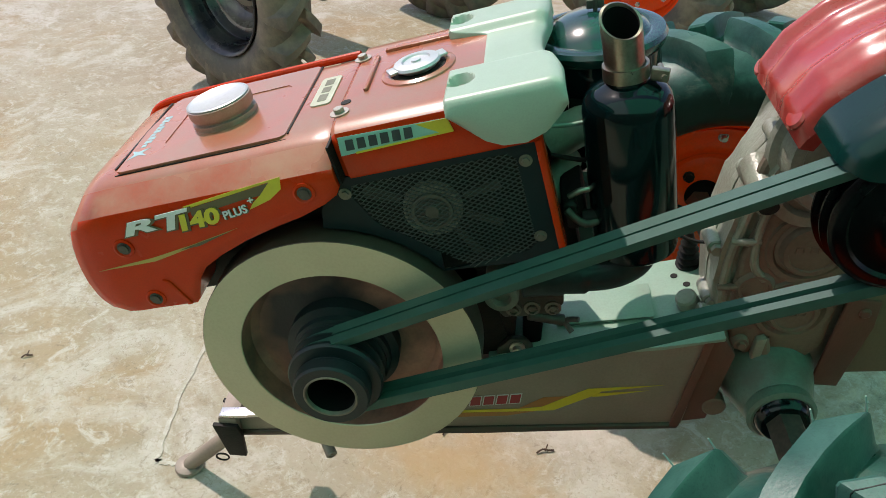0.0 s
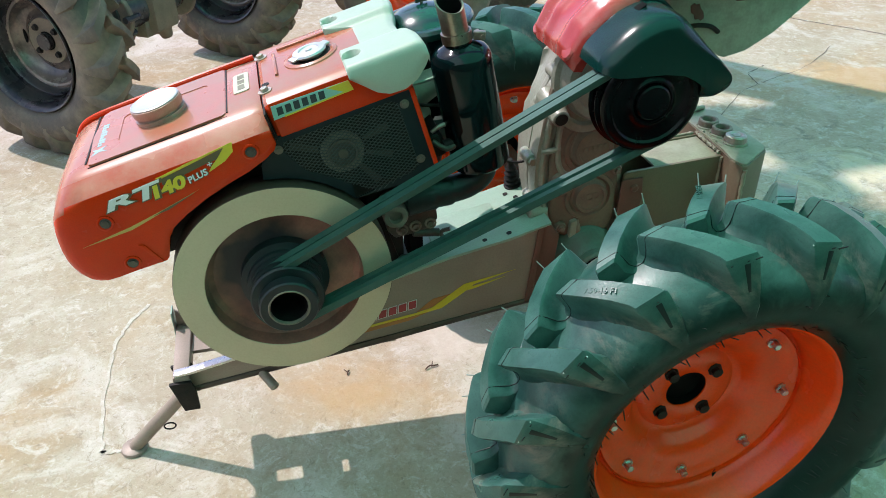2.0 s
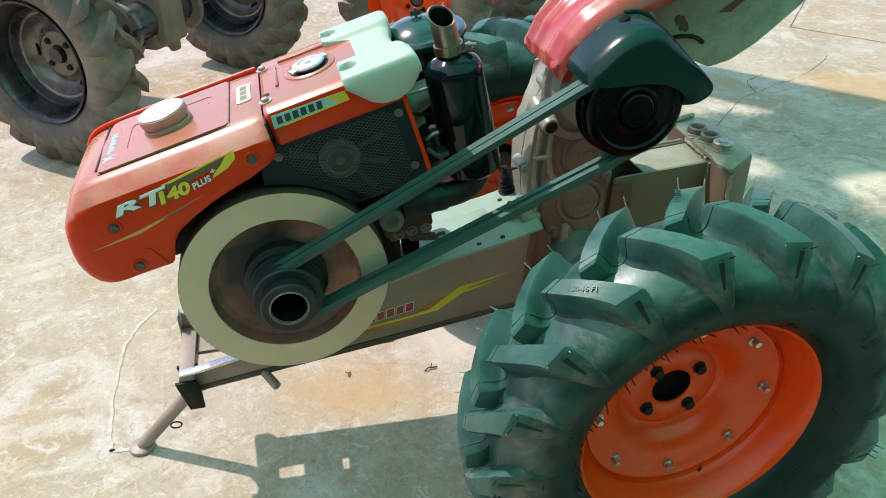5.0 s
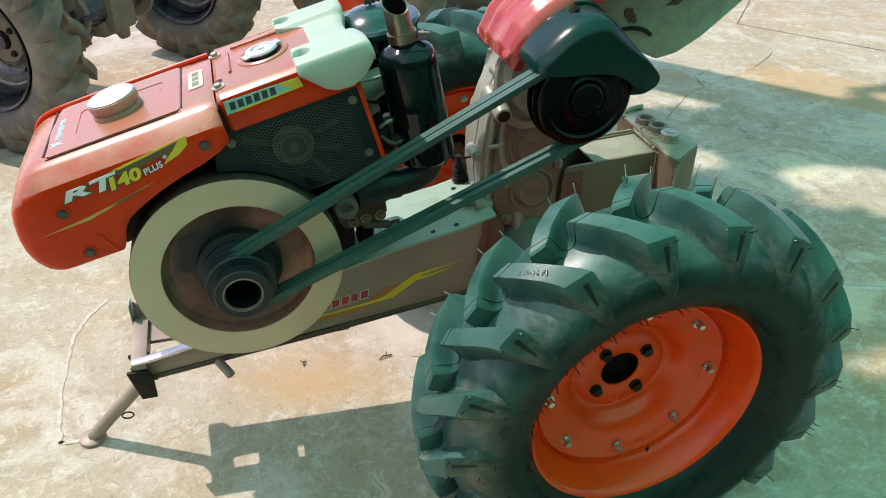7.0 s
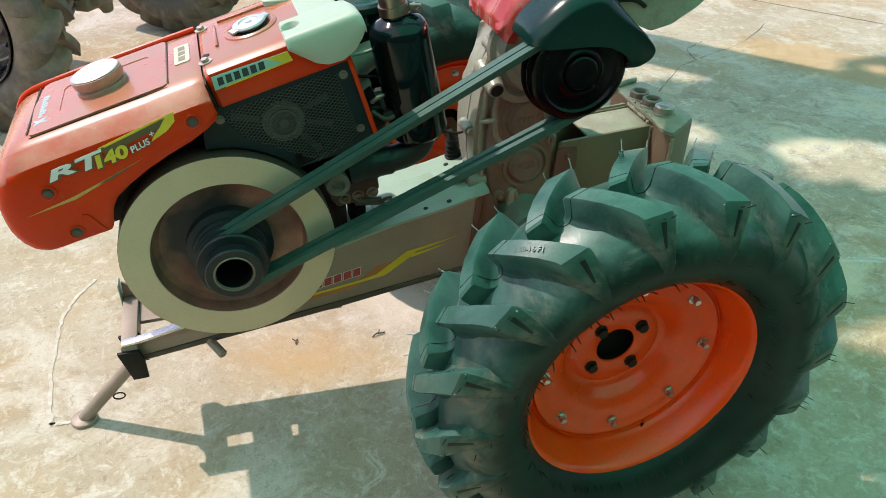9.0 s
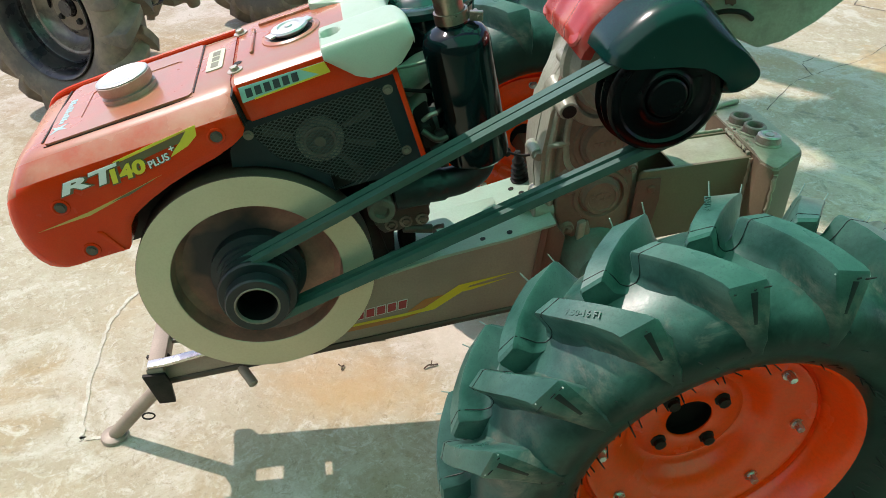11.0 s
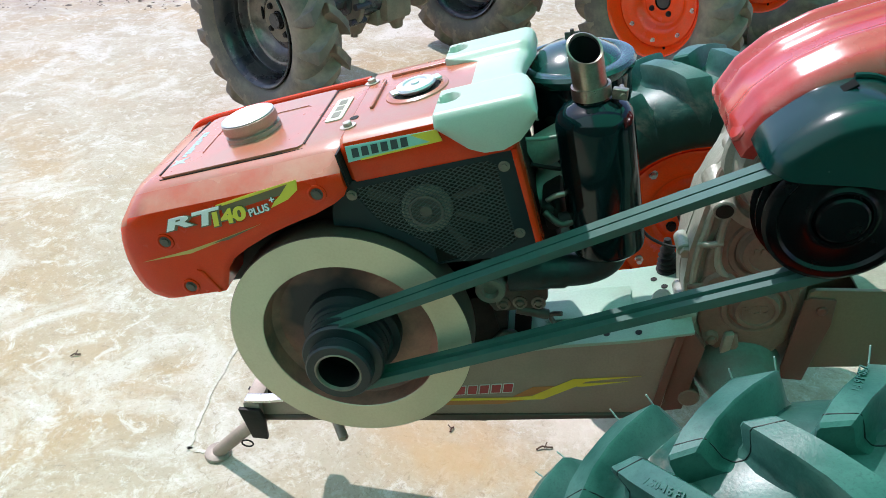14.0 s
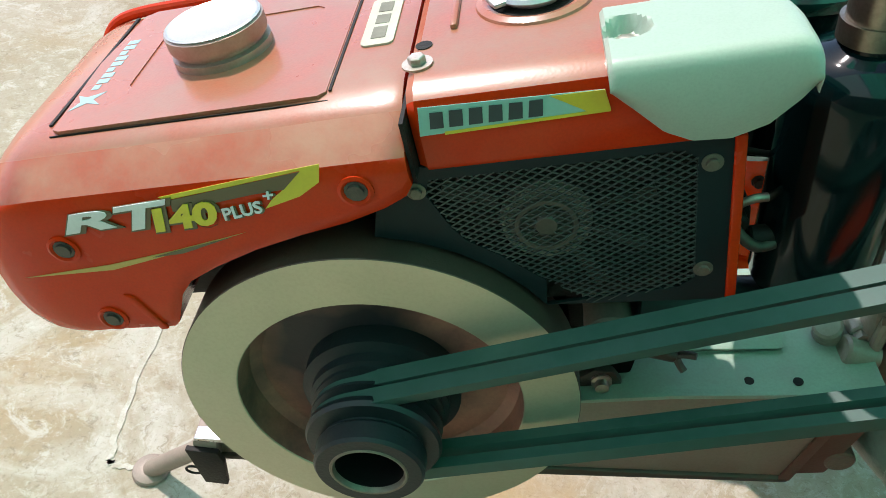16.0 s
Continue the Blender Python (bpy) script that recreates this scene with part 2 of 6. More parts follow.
# The same cast iron, lightened for parts that sun and sky fall on.
CAST_LIT = material("lit_painted_cast_iron", (0.31, 0.33, 0.265), 0.34, 0.05, (0.24, 0.245, 0.19), 0.7, 14, 180, 0.4,
                     dirt=(0.2, 0.15, 0.11), dirt_amount=0.5, dirt_scale=12)
PANEL = material("worn_pale_panel_paint", (0.36, 0.42, 0.33), 0.5, 0.0, (0.31, 0.36, 0.29), 0.6, 8, 200, 0.1,
                 dirt=(0.12, 0.08, 0.06), dirt_amount=0.55, dirt_scale=12)
AXLE_GREEN = material("greasy_green_axle_paint", (0.10, 0.19, 0.15), 0.42, 0.05, (0.075, 0.13, 0.105), 0.7, 14, 180, 0.3,
                     dirt=(0.12, 0.10, 0.075), dirt_amount=0.5, dirt_scale=14)
CHROME = material("plated_steel", (0.62, 0.62, 0.6), 0.28, 1.0, (0.45, 0.44, 0.42), 0.5, 60, 400, 0.1)
PIPE = material("heat_stained_pipe", (0.34, 0.30, 0.24), 0.32, 0.9, (0.22, 0.17, 0.13), 0.8, 30, 300, 0.1)
CAP = material("brushed_cap_metal", (0.52, 0.53, 0.54), 0.42, 0.6, (0.44, 0.44, 0.45), 0.5, 80, 500, 0.08)
CAP_SIDE = material("cap_side_metal", (0.45, 0.33, 0.28), 0.4, 0.6, (0.35, 0.22, 0.18), 0.5, 60, 400, 0.08)
BOLT = material("zinc_bolt", (0.5, 0.47, 0.4), 0.4, 0.9, (0.35, 0.3, 0.24), 0.6, 120, 600, 0.1)
DULL = material("dull_brass_bolt", (0.2, 0.18, 0.14), 0.5, 0.6, (0.14, 0.12, 0.1), 0.6, 120, 600, 0.1)
DARK_BOLT = material("dark_bolt", (0.07, 0.07, 0.06), 0.5, 0.6, (0.14, 0.12, 0.1), 0.6, 120, 600, 0.2)
YELLOW = material("yellow_decal", (0.62, 0.50, 0.02), 0.4, 0, (0.55, 0.43, 0.03), 0.4, 30, 300, 0.0, 0.2)
GOLD = material("gold_decal", (0.5, 0.32, 0.06), 0.4, 0, (0.44, 0.3, 0.1), 0.4, 30, 300, 0.0, 0.2)
TEAL = material("pale_teal_decal", (0.22, 0.5, 0.42), 0.4, 0, (0.28, 0.5, 0.42), 0.4, 30, 300, 0.0, 0.2)
WHITE = material("silver_white_decal", (0.66, 0.67, 0.66), 0.4, 0, (0.58, 0.58, 0.58), 0.4, 40, 300, 0.0, 0.2)
INK = material("dark_decal_ink", (0.012, 0.035, 0.04), 0.45, 0, (0.03, 0.04, 0.04), 0.4, 40, 300, 0.0, 0.2)
PALE_BLUE = material("pale_blue_print", (0.30, 0.48, 0.52), 0.45, 0, (0.24, 0.36, 0.38), 0.6, 60, 300, 0.0, 0.2)
SUN_ORANGE = material("faded_orange_decal", (0.42, 0.16, 0.035), 0.45, 0, (0.34, 0.14, 0.04), 0.5, 30, 300, 0.0, 0.2)
OLIVE = material("olive_decal", (0.09, 0.07, 0.03), 0.45, 0, (0.12, 0.08, 0.03), 0.4, 40, 300, 0.0, 0.2)
MAROON = material("maroon_decal", (0.36, 0.03, 0.035), 0.45, 0, (0.3, 0.03, 0.03), 0.4, 40, 300, 0.0, 0.2)
LABEL = material("worn_label", (0.50, 0.48, 0.38), 0.5, 0, (0.42, 0.38, 0.29), 0.6, 40, 300, 0.05)
CHALK = material("chalk_white", (0.58, 0.55, 0.48), 0.9, 0, (0.42, 0.375, 0.29), 1.0, 45, 500, 0.2)
CRACK = material("crack_shadow", (0.07, 0.06, 0.05), 0.95, 0, (0.12, 0.1, 0.08), 0.8, 40, 300, 0.3)
LITTER = material("brown_soil_litter", (0.16, 0.125, 0.095), 0.9, 0, (0.09, 0.065, 0.05), 0.9, 5, 60, 0.2)
TWIG = material("dry_twig", (0.07, 0.04, 0.025), 0.8, 0, (0.12, 0.07, 0.04), 0.8, 80, 400, 0.3)
def thin(name, colour, through_colour, share):
    """A thin sheet that lets part of the light through."""
    m = material(name, colour, 0.55, 0, None, 0.4, 3, 60, 0.1)
    n, link = m.node_tree.nodes, m.node_tree.links.new
    t = n.new("ShaderNodeBsdfTranslucent")
    t.inputs[0].default_value = (*through_colour, 1)
    x = n.new("ShaderNodeMixShader")
    x.inputs[0].default_value = share
    link(n["Principled BSDF"].outputs[0], x.inputs[1])
    link(t.outputs[0], x.inputs[2])
    link(x.outputs[0], n["Material Output"].inputs[0])
    return m


GREEN_SHEET = thin("green_translucent_sheet", (0.08, 0.35, 0.22), (0.15, 0.88, 0.53), 0.96)
MILKY_SHEET = thin("milky_translucent_sheet", (0.5, 0.5, 0.45), (0.66, 0.92, 0.80), 0.94)


def concrete():
    m = bpy.data.materials.new("stained_concrete")
    m.use_nodes = True
    nt = m.node_tree
    n, link = nt.nodes, nt.links.new
    b = n["Principled BSDF"]
    co = n.new("ShaderNodeTexCoord")

    def tex(s, d=6.0, r=0.6, w=0.0):
        t = n.new("ShaderNodeTexNoise")
        t.inputs["Scale"].default_value, t.inputs["Detail"].default_value = s, d
        t.inputs["Roughness"].default_value, t.inputs["Distortion"].default_value = r, w
        link(co.outputs["Object"], t.inputs["Vector"])
        return t.outputs[0]

    def rng(src, a, c, lo=0.0, hi=1.0):
        r = n.new("ShaderNodeMapRange")
        for k, v in (("From Min", a), ("From Max", c), ("To Min", lo), ("To Max", hi)):
            r.inputs[k].default_value = v
        link(src, r.inputs["Value"])
        return r.outputs[0]

    def mix(fac, a, c):
        x = n.new("ShaderNodeMix")
        x.data_type = "RGBA"
        link(fac, x.inputs[0])
        for sock, v in ((x.inputs[6], a), (x.inputs[7], c)):
            if isinstance(v, tuple):
                sock.default_value = (*v, 1)
            else:
                link(v, sock)
        return x.outputs[2]

    c = mix(rng(tex(1.6, 8, 0.65, 0.6), 0.38, 0.62), (0.42, 0.365, 0.27), (0.335, 0.28, 0.19))
    c = mix(rng(tex(0.9, 5, 0.6, 1.2), 0.46, 0.62, 0, 0.8), c, (0.38, 0.27, 0.145))
    c = mix(rng(tex(3.2, 7, 0.65, 1.0), 0.50, 0.62, 0, 0.75), c, (0.52, 0.485, 0.41))
    c = mix(rng(tex(8, 7, 0.7, 0.8), 0.54, 0.68, 0, 0.6), c, (0.285, 0.21, 0.115))
    c = mix(rng(tex(13, 8, 0.75, 1.2), 0.55, 0.63, 0, 0.6), c, (0.58, 0.55, 0.48))
    c = mix(rng(tex(26, 7, 0.75, 0.8), 0.53, 0.62, 0, 0.45), c, (0.54, 0.505, 0.42))
    c = mix(rng(tex(40, 7, 0.8, 0.9), 0.56, 0.63, 0, 0.55), c, (0.21, 0.165, 0.105))
    c = mix(rng(tex(120, 5, 0.7, 0.5), 0.55, 0.66, 0, 0.38), c, (0.20, 0.165, 0.11))
    c = mix(rng(tex(95, 5, 0.7, 0.5), 0.56, 0.66, 0, 0.3), c, (0.60, 0.565, 0.49))

    def patch(x, y, rx, ry, turn, soft, grain):
        """A mask round a spot of the yard with a ragged edge."""
        mp = n.new("ShaderNodeMapping")
        mp.vector_type = "TEXTURE"
        mp.inputs["Location"].default_value = (x, y, 0)
        mp.inputs["Rotation"].default_value = (0, 0, radians(turn))
        mp.inputs["Scale"].default_value = (rx, ry, 1)
        link(co.outputs["Object"], mp.inputs["Vector"])
        ln = n.new("ShaderNodeVectorMath")
        ln.operation = "LENGTH"
        link(mp.outputs[0], ln.inputs[0])
        ad = n.new("ShaderNodeMath")
        link(ln.outputs["Value"], ad.inputs[0])
        link(rng(tex(grain, 7, 0.7, 0.4), 0.3, 0.7, -0.45, 0.45), ad.inputs[1])
        return rng(ad.outputs[0], 1.0, 1.0 - soft)

    def times(a, k):
        x = n.new("ShaderNodeMath")
        x.operation = "MULTIPLY"
        link(a, x.inputs[0])
        if isinstance(k, float):
            x.inputs[1].default_value = k
        else:
            link(k, x.inputs[1])
        return x.outputs[0]

    c = mix(times(patch(2.95, 1.45, 0.62, 0.24, -50, 0.25, 3.0), 0.75), c, (0.44, 0.29, 0.14))
    c = mix(times(patch(-2.9, 3.65, 1.9, 0.62, 4, 0.7, 3.0), 0.7), c, (0.24, 0.19, 0.15))
    c = mix(times(patch(0.24, 0.10, 0.27, 0.12, -24, 0.8, 5.0), 0.75), c, (0.44, 0.285, 0.13))
    # Pale patch: glare of the sunlit ground, put into the colour.
    c = mix(times(patch(0.50, 0.24, 0.20, 0.13, -30, 0.7, 6.0), 0.6), c, (0.60, 0.55, 0.46))
    c = mix(times(patch(2.2, 0.2, 1.6, 1.9, 20, 0.5, 2.0), rng(tex(5.5, 8, 0.8, 1.5), 0.53, 0.63, 0, 0.7)), c, (0.17, 0.165, 0.12))
    # Yellow dapples of sun on the shaded rear ground, painted into the concrete.
    c = mix(times(patch(2.2, 0.2, 1.6, 1.9, 20, 0.5, 2.0), rng(tex(3.1, 7, 0.7, 0.8), 0.54, 0.62, 0, 0.6)), c, (0.62, 0.53, 0.36))
    c = mix(times(patch(1.98, 0.055, 0.26, 0.016, -14, 0.6, 9.0), 0.7), c, (0.62, 0.60, 0.54))
    link(c, b.inputs["Base Color"])
    b.inputs["Roughness"].default_value = 0.85
    bn = n.new("ShaderNodeBump")
    bn.inputs["Strength"].default_value, bn.inputs["Distance"].default_value = 0.7, 0.005
    link(tex(50, 9, 0.8, 0.4), bn.inputs["Height"])
    link(bn.outputs[0], b.inputs["Normal"])
    return m


CONCRETE = concrete()


# ---- mesh helpers ----
def finish(bm, name, angle=32.0, flat=False):
    bmesh.ops.recalc_face_normals(bm, faces=bm.faces)
    lim = radians(angle)
    for f in bm.faces:
        f.smooth = not flat
    for e in bm.edges:
        e.smooth = not (len(e.link_faces) == 2 and e.calc_face_angle(0.0) > lim)
    me = bpy.data.meshes.new(name)
    bm.to_mesh(me)
    bm.free()
    return me


def part(name, bm, mat, parent, label="", m=None, kind=""):
    """Links a bmesh as one mesh object under a thing or under a part; bm may be a mesh already made."""
    me = bm if isinstance(bm, bpy.types.Mesh) else finish(bm, name)
    if not me.materials:
        me.materials.append(mat)
    ob = new(name, me)
    ob.parent = parent
    if m is not None:
        ob.matrix_basis = m
    return tagged(ob, label, "", "", kind)


def sheen_top(ob, mat, m):
    """Gives the flat upper faces of a part the faded paint with its painted sky sheen; m is the part's own frame."""
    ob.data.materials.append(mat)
    ob.data.materials.append(HALF_FADED_SHEEN)
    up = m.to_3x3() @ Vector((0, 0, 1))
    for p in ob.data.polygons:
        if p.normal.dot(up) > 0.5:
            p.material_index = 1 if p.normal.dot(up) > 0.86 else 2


def thing(name, label, category, m=None, group="", kind=""):
    ob = new(name)
    ob.empty_display_size = 0.1
    if m is not None:
        ob.matrix_basis = m
    return tagged(ob, label, category, group, kind)


def tilted(x, y, z, deg):
    """A frame whose own x axis climbs to the rear by deg."""
    return Matrix.Translation((x, y, z)) @ Matrix.Rotation(radians(-deg), 4, "Y")


def box(bm, lo, hi, bevel=0.0, m=None, seg=2):
    v = bmesh.ops.create_cube(bm, size=1.0)["verts"]
    for p in v:
        p.co = Vector([lo[i] + (p.co[i] + 0.5) * (hi[i] - lo[i]) for i in range(3)])
    if bevel:
        es = list({e for p in v for e in p.link_edges})
        r = bmesh.ops.bevel(bm, geom=es, offset=bevel, segments=seg, affect="EDGES", profile=0.5)
        v = r["verts"]
    if m is not None:
        bmesh.ops.transform(bm, matrix=m, verts=list({p for p in v}))
    return v


def prism(bm, poly, y0, y1, bevel=0.0, m=None, seg=2):
    """A plate with outline poly in (x, z), from y0 to y1."""
    a = [bm.verts.new((x, y0, z)) for x, z in poly]
    b = [bm.verts.new((x, y1, z)) for x, z in poly]
    k = len(poly)
    fs = [bm.faces.new(a), bm.faces.new(b[::-1])]
    fs += [bm.faces.new((a[i], b[i], b[(i + 1) % k], a[(i + 1) % k])) for i in range(k)]
    vs = a + b
    if bevel:
        es = list({e for f in fs for e in f.edges})
        r = bmesh.ops.bevel(bm, geom=es, offset=bevel, segments=seg, affect="EDGES", profile=0.5)
        vs = list({p for f in r["faces"] for p in f.verts} | {p for p in vs if p.is_valid})
    if m is not None:
        bmesh.ops.transform(bm, matrix=m, verts=vs)
    return vs


def revolve(bm, prof, m=None, seg=48, closed=False):
    """Turns a profile of (radius, height) about z. m carries it into place."""
    rings = []
    for r, h in prof:
        if r < 1e-6:
            rings.append([bm.verts.new((0, 0, h))])
        else:
            rings.append([bm.verts.new((r * math.cos(2 * math.pi * i / seg), r * math.sin(2 * math.pi * i / seg), h)) for i in range(seg)])
    pairs = list(zip(rings, rings[1:])) + ([(rings[-1], rings[0])] if closed else [])
    for a, b in pairs:
        for i in range(seg):
            j = (i + 1) % seg
            if len(a) == 1 and len(b) == 1:
                continue
            if len(a) == 1:
                bm.faces.new((a[0], b[i], b[j]))
            elif len(b) == 1:
                bm.faces.new((a[i], a[j], b[0]))
            else:
                bm.faces.new((a[i], a[j], b[j], b[i]))
    vs = [p for r in rings for p in r]
    if m is not None:
        bmesh.ops.transform(bm, matrix=m, verts=vs)
    return vs


def along(p0, p1):
    """A frame at p0 whose z points to p1."""
    d = Vector(p1) - Vector(p0)
    return Matrix.Translation(p0) @ d.to_track_quat("Z", "Y").to_matrix().to_4x4()


def rod(bm, p0, p1, r0, r1=None, seg=20, ease=0.0):
    r1 = r0 if r1 is None else r1
    h = (Vector(p1) - Vector(p0)).length
    e = min(ease, h / 3)
    prof = [(0, 0), (r0 - e, 0), (r0, e), (r1, h - e), (r1 - e, h), (0, h)] if e else [(0, 0), (r0, 0), (r1, h), (0, h)]
    return revolve(bm, prof, along(p0, p1), seg)


def tube(bm, pts, r, seg=12, m=None, capped=True):
    """A pipe along points."""
    pts = [Vector(p) for p in pts]
    rings = []
    up = Vector((0.03, 0.99, 0.05))
    for i, p in enumerate(pts):
        d = (pts[min(i + 1, len(pts) - 1)] - pts[max(i - 1, 0)]).normalized()
        a = d.cross(up).normalized()
        b = a.cross(d).normalized()
        rad = r[i] if isinstance(r, (list, tuple)) else r
        rings.append([bm.verts.new(p + rad * (math.cos(2 * math.pi * k / seg) * a + math.sin(2 * math.pi * k / seg) * b)) for k in range(seg)])
    for a, b in zip(rings, rings[1:]):
        for k in range(seg):
            bm.faces.new((a[k], a[(k + 1) % seg], b[(k + 1) % seg], b[k]))
    if capped:
        bm.faces.new(rings[0][::-1])
        bm.faces.new(rings[-1])
    vs = [p for q in rings for p in q]
    if m is not None:
        bmesh.ops.transform(bm, matrix=m, verts=vs)
    return vs


def smooth_path(pts, n=6):
    """Points of a Catmull-Rom curve through pts."""
    p = [Vector(pts[0])] + [Vector(q) for q in pts] + [Vector(pts[-1])]
    out = []
    for i in range(1, len(p) - 2):
        for k in range(n):
            t = k / n
            out.append(0.5 * (2 * p[i] + (p[i + 1] - p[i - 1]) * t + (2 * p[i - 1] - 5 * p[i] + 4 * p[i + 1] - p[i + 2]) * t * t
                              + (3 * p[i] - p[i - 1] - 3 * p[i + 1] + p[i + 2]) * t ** 3))
    return out + [p[-2]]


def loft(bm, sections, cap=True):
    rings = [[bm.verts.new(p) for p in s] for s in sections]
    k = len(rings[0])
    for a, b in zip(rings, rings[1:]):
        for i in range(k):
            bm.faces.new((a[i], a[(i + 1) % k], b[(i + 1) % k], b[i]))
    if cap:
        bm.faces.new(rings[0][::-1])
        bm.faces.new(rings[-1])
    return [p for r in rings for p in r]


def sheet(bm, outline, thick, m=None):
    """A thin flat piece with an outline in (x, z), its outer face at y = -thick."""
    return prism(bm, outline, -thick, 0.0, 0.0, m)


def lettering(body, size, shear=0.0, bold=0.0, depth=0.0004, gap=1.0):
    """A mesh of letters in the plane of x and z, facing -y, from the built-in font."""
    c = bpy.data.curves.new("letters", "FONT")
    c.body, c.size, c.shear, c.offset, c.extrude, c.resolution_u, c.space_character = body, size, shear, bold, depth, 3, gap
    tmp = bpy.data.objects.new("letters", c)
    scene.collection.objects.link(tmp)
    bpy.context.view_layer.update()
    me = bpy.data.meshes.new_from_object(tmp)
    bpy.data.objects.remove(tmp)
    bpy.data.curves.remove(c)
    me.transform(Matrix.Rotation(radians(90), 4, "X"))
    return me


def bolt_mesh(r, h, washer=1.7):
    bm = bmesh.new()
    revolve(bm, [(0, 0), (r * washer, 0), (r * washer, h * 0.22), (0, h * 0.22)], None, 20)
    revolve(bm, [(0, h * 0.2), (r, h * 0.2), (r, h * 0.9), (r * 0.85, h), (0, h)], None, 6)
    return finish(bm, "bolt")


Y_OUT = Matrix.Rotation(radians(90), 4, "X")     # turns z to -y, towards the near side

# ---- ground ----
bm = bmesh.new()
bmesh.ops.create_grid(bm, x_segments=40, y_segments=40, size=150.0)
ground = new("ground", finish(bm, "ground"))
ground.data.materials.append(CONCRETE)
tagged(ground, "pale worn concrete yard with brown stains", "ground", "", "structure")


def strip(name, pts, width, mat, label, category, z=0.0015, jitter=0.0):
    """A thin line on the ground."""
    rnd = random.Random(5)
    bm = bmesh.new()
    pts = smooth_path([(x, y, 0) for x, y in pts], 8)
    rows = []
    for i, p in enumerate(pts):
        d = (pts[min(i + 1, len(pts) - 1)] - pts[max(i - 1, 0)]).normalized()
        s = Vector((-d.y, d.x, 0))
        w = width * (1 + jitter * (rnd.random() - 0.5))
        p = p + s * jitter * width * 2 * (rnd.random() - 0.5)
        rows.append([bm.verts.new(p + s * w / 2 + Vector((0, 0, z))), bm.verts.new(p - s * w / 2 + Vector((0, 0, z)))])
    for a, b in zip(rows, rows[1:]):
        bm.faces.new((a[0], a[1], b[1], b[0]))
    ob = new(name, finish(bm, name))
    ob.data.materials.append(mat)
    return tagged(ob, label, category, "", "structure")


strip("chalk_line", [(-0.285, 0.59), (-0.34, 0.48), (-0.362, 0.355), (-0.356, 0.16), (-0.345, 0.055), (-0.342, 0.045), (-0.338, 0.044), (-0.292, 0.038)], 0.0095, CHALK,
      "thin white chalk arc drawn on the concrete", "mark", jitter=0.4)
strip("chalk_line", [(1.79, 0.135), (1.84, 0.110), (1.89, 0.085), (2.05, 0.01), (2.3, -0.11)], 0.010, CHALK,
      "thin white chalk line on the shaded concrete", "mark", jitter=0.5)
strip("crack", [(1.95, 1.36), (2.2, 1.6), (2.41, 1.70), (2.7, 1.83), (3.02, 2.07)], 0.0026, CRACK,
      "thin dark crack in the concrete slab", "crack", jitter=1.6)
strip("crack", [(2.33, 1.66), (2.36, 1.80), (2.50, 1.88)], 0.004, CRACK, "thin dark side crack in the concrete slab", "crack", jitter=1.4)
strip("slab_joint", [(3.10, 2.54), (3.31, 2.28), (3.61, 1.895), (4.3, 1.0)], 0.0055, CRACK,
      "straight dark joint between concrete slabs", "joint", jitter=0.5)

strip("slab_joint", [(3.10, 2.54), (3.3, 2.77), (3.51, 3.0), (4.2, 3.8)], 0.0055, CRACK, "straight dark joint between concrete slabs", "joint", jitter=0.5)


def twig(x, y, ang, size):
    bm = bmesh.new()
    c, s = math.cos(ang), math.sin(ang)
    pts = [(x - c * size, y - s * size, 0.003), (x - c * size * 0.3, y - s * size * 0.3 + 0.004, 0.006), (x + c * size * 0.4, y + s * size * 0.4, 0.005), (x + c * size, y + s * size, 0.003)]
    tube(bm, smooth_path(pts, 3), 0.0019, 6)
    tube(bm, [(x, y, 0.004), (x + c * size * 0.5 - s * 0.012, y + s * size * 0.5 + c * 0.012, 0.008)], 0.0014, 6)
    ob = new("twig", finish(bm, "twig"))
    ob.data.materials.append(TWIG)
    return tagged(ob, "small dark dry twig lying on the concrete", "twig", "litter on the concrete")


for x, y, a, s in ((0.426, 0.14, 0.3, 0.018), (0.22, 0.17, 1.2, 0.008), (-0.75, 0.3, 0.5, 0.012), (2.9, 1.0, 0.4, 0.01)):
    twig(x, y, a, s)

rnd = random.Random(21)
verts, faces = [], []
for k in range(2600):
    x = rnd.uniform(-4.6, -1.5)
    y = 3.45 + rnd.gauss(0.3, 0.22) + 0.04 * (x + 2)
    if y < 3.12 + 0.12 * noise.noise(Vector((x * 2, 0, 0))):
        continue
    r = rnd.uniform(0.004, 0.010) if rnd.random() < 0.9 else rnd.uniform(0.010, 0.022)
    i = len(verts)
    h = rnd.uniform(0.3, 0.8)
    a0 = rnd.uniform(0, 6)
    for j in range(5):
        a = a0 + j * 1.2566
        verts.append((x + r * math.cos(a) * rnd.uniform(0.7, 1.2), y + r * math.sin(a) * rnd.uniform(0.7, 1.2), 0.0))
    verts.append((x + rnd.uniform(-0.3, 0.3) * r, y, r * h))
    faces += [(i + j, i + (j + 1) % 5, i + 5) for j in range(5)]
me = bpy.data.meshes.new("gravel")
me.from_pydata(verts, [], faces)
me.materials.append(LITTER)
gravel = new("gravel", me)
tagged(gravel, "brown gravel and leaf litter along the yard edge", "gravel", "", "stuff")

# ---- the power tiller ----
tiller = thing("power_tiller", "red diesel power tiller with orange rims on a stand", "power tiller")
ET = 16.0                                          # the engine's own tilt, nose down
AX = Vector((0.1045, -0.158, 0.5225))              # flywheel axis at its front face
EN = tilted(AX.x, 0, AX.z, ET)


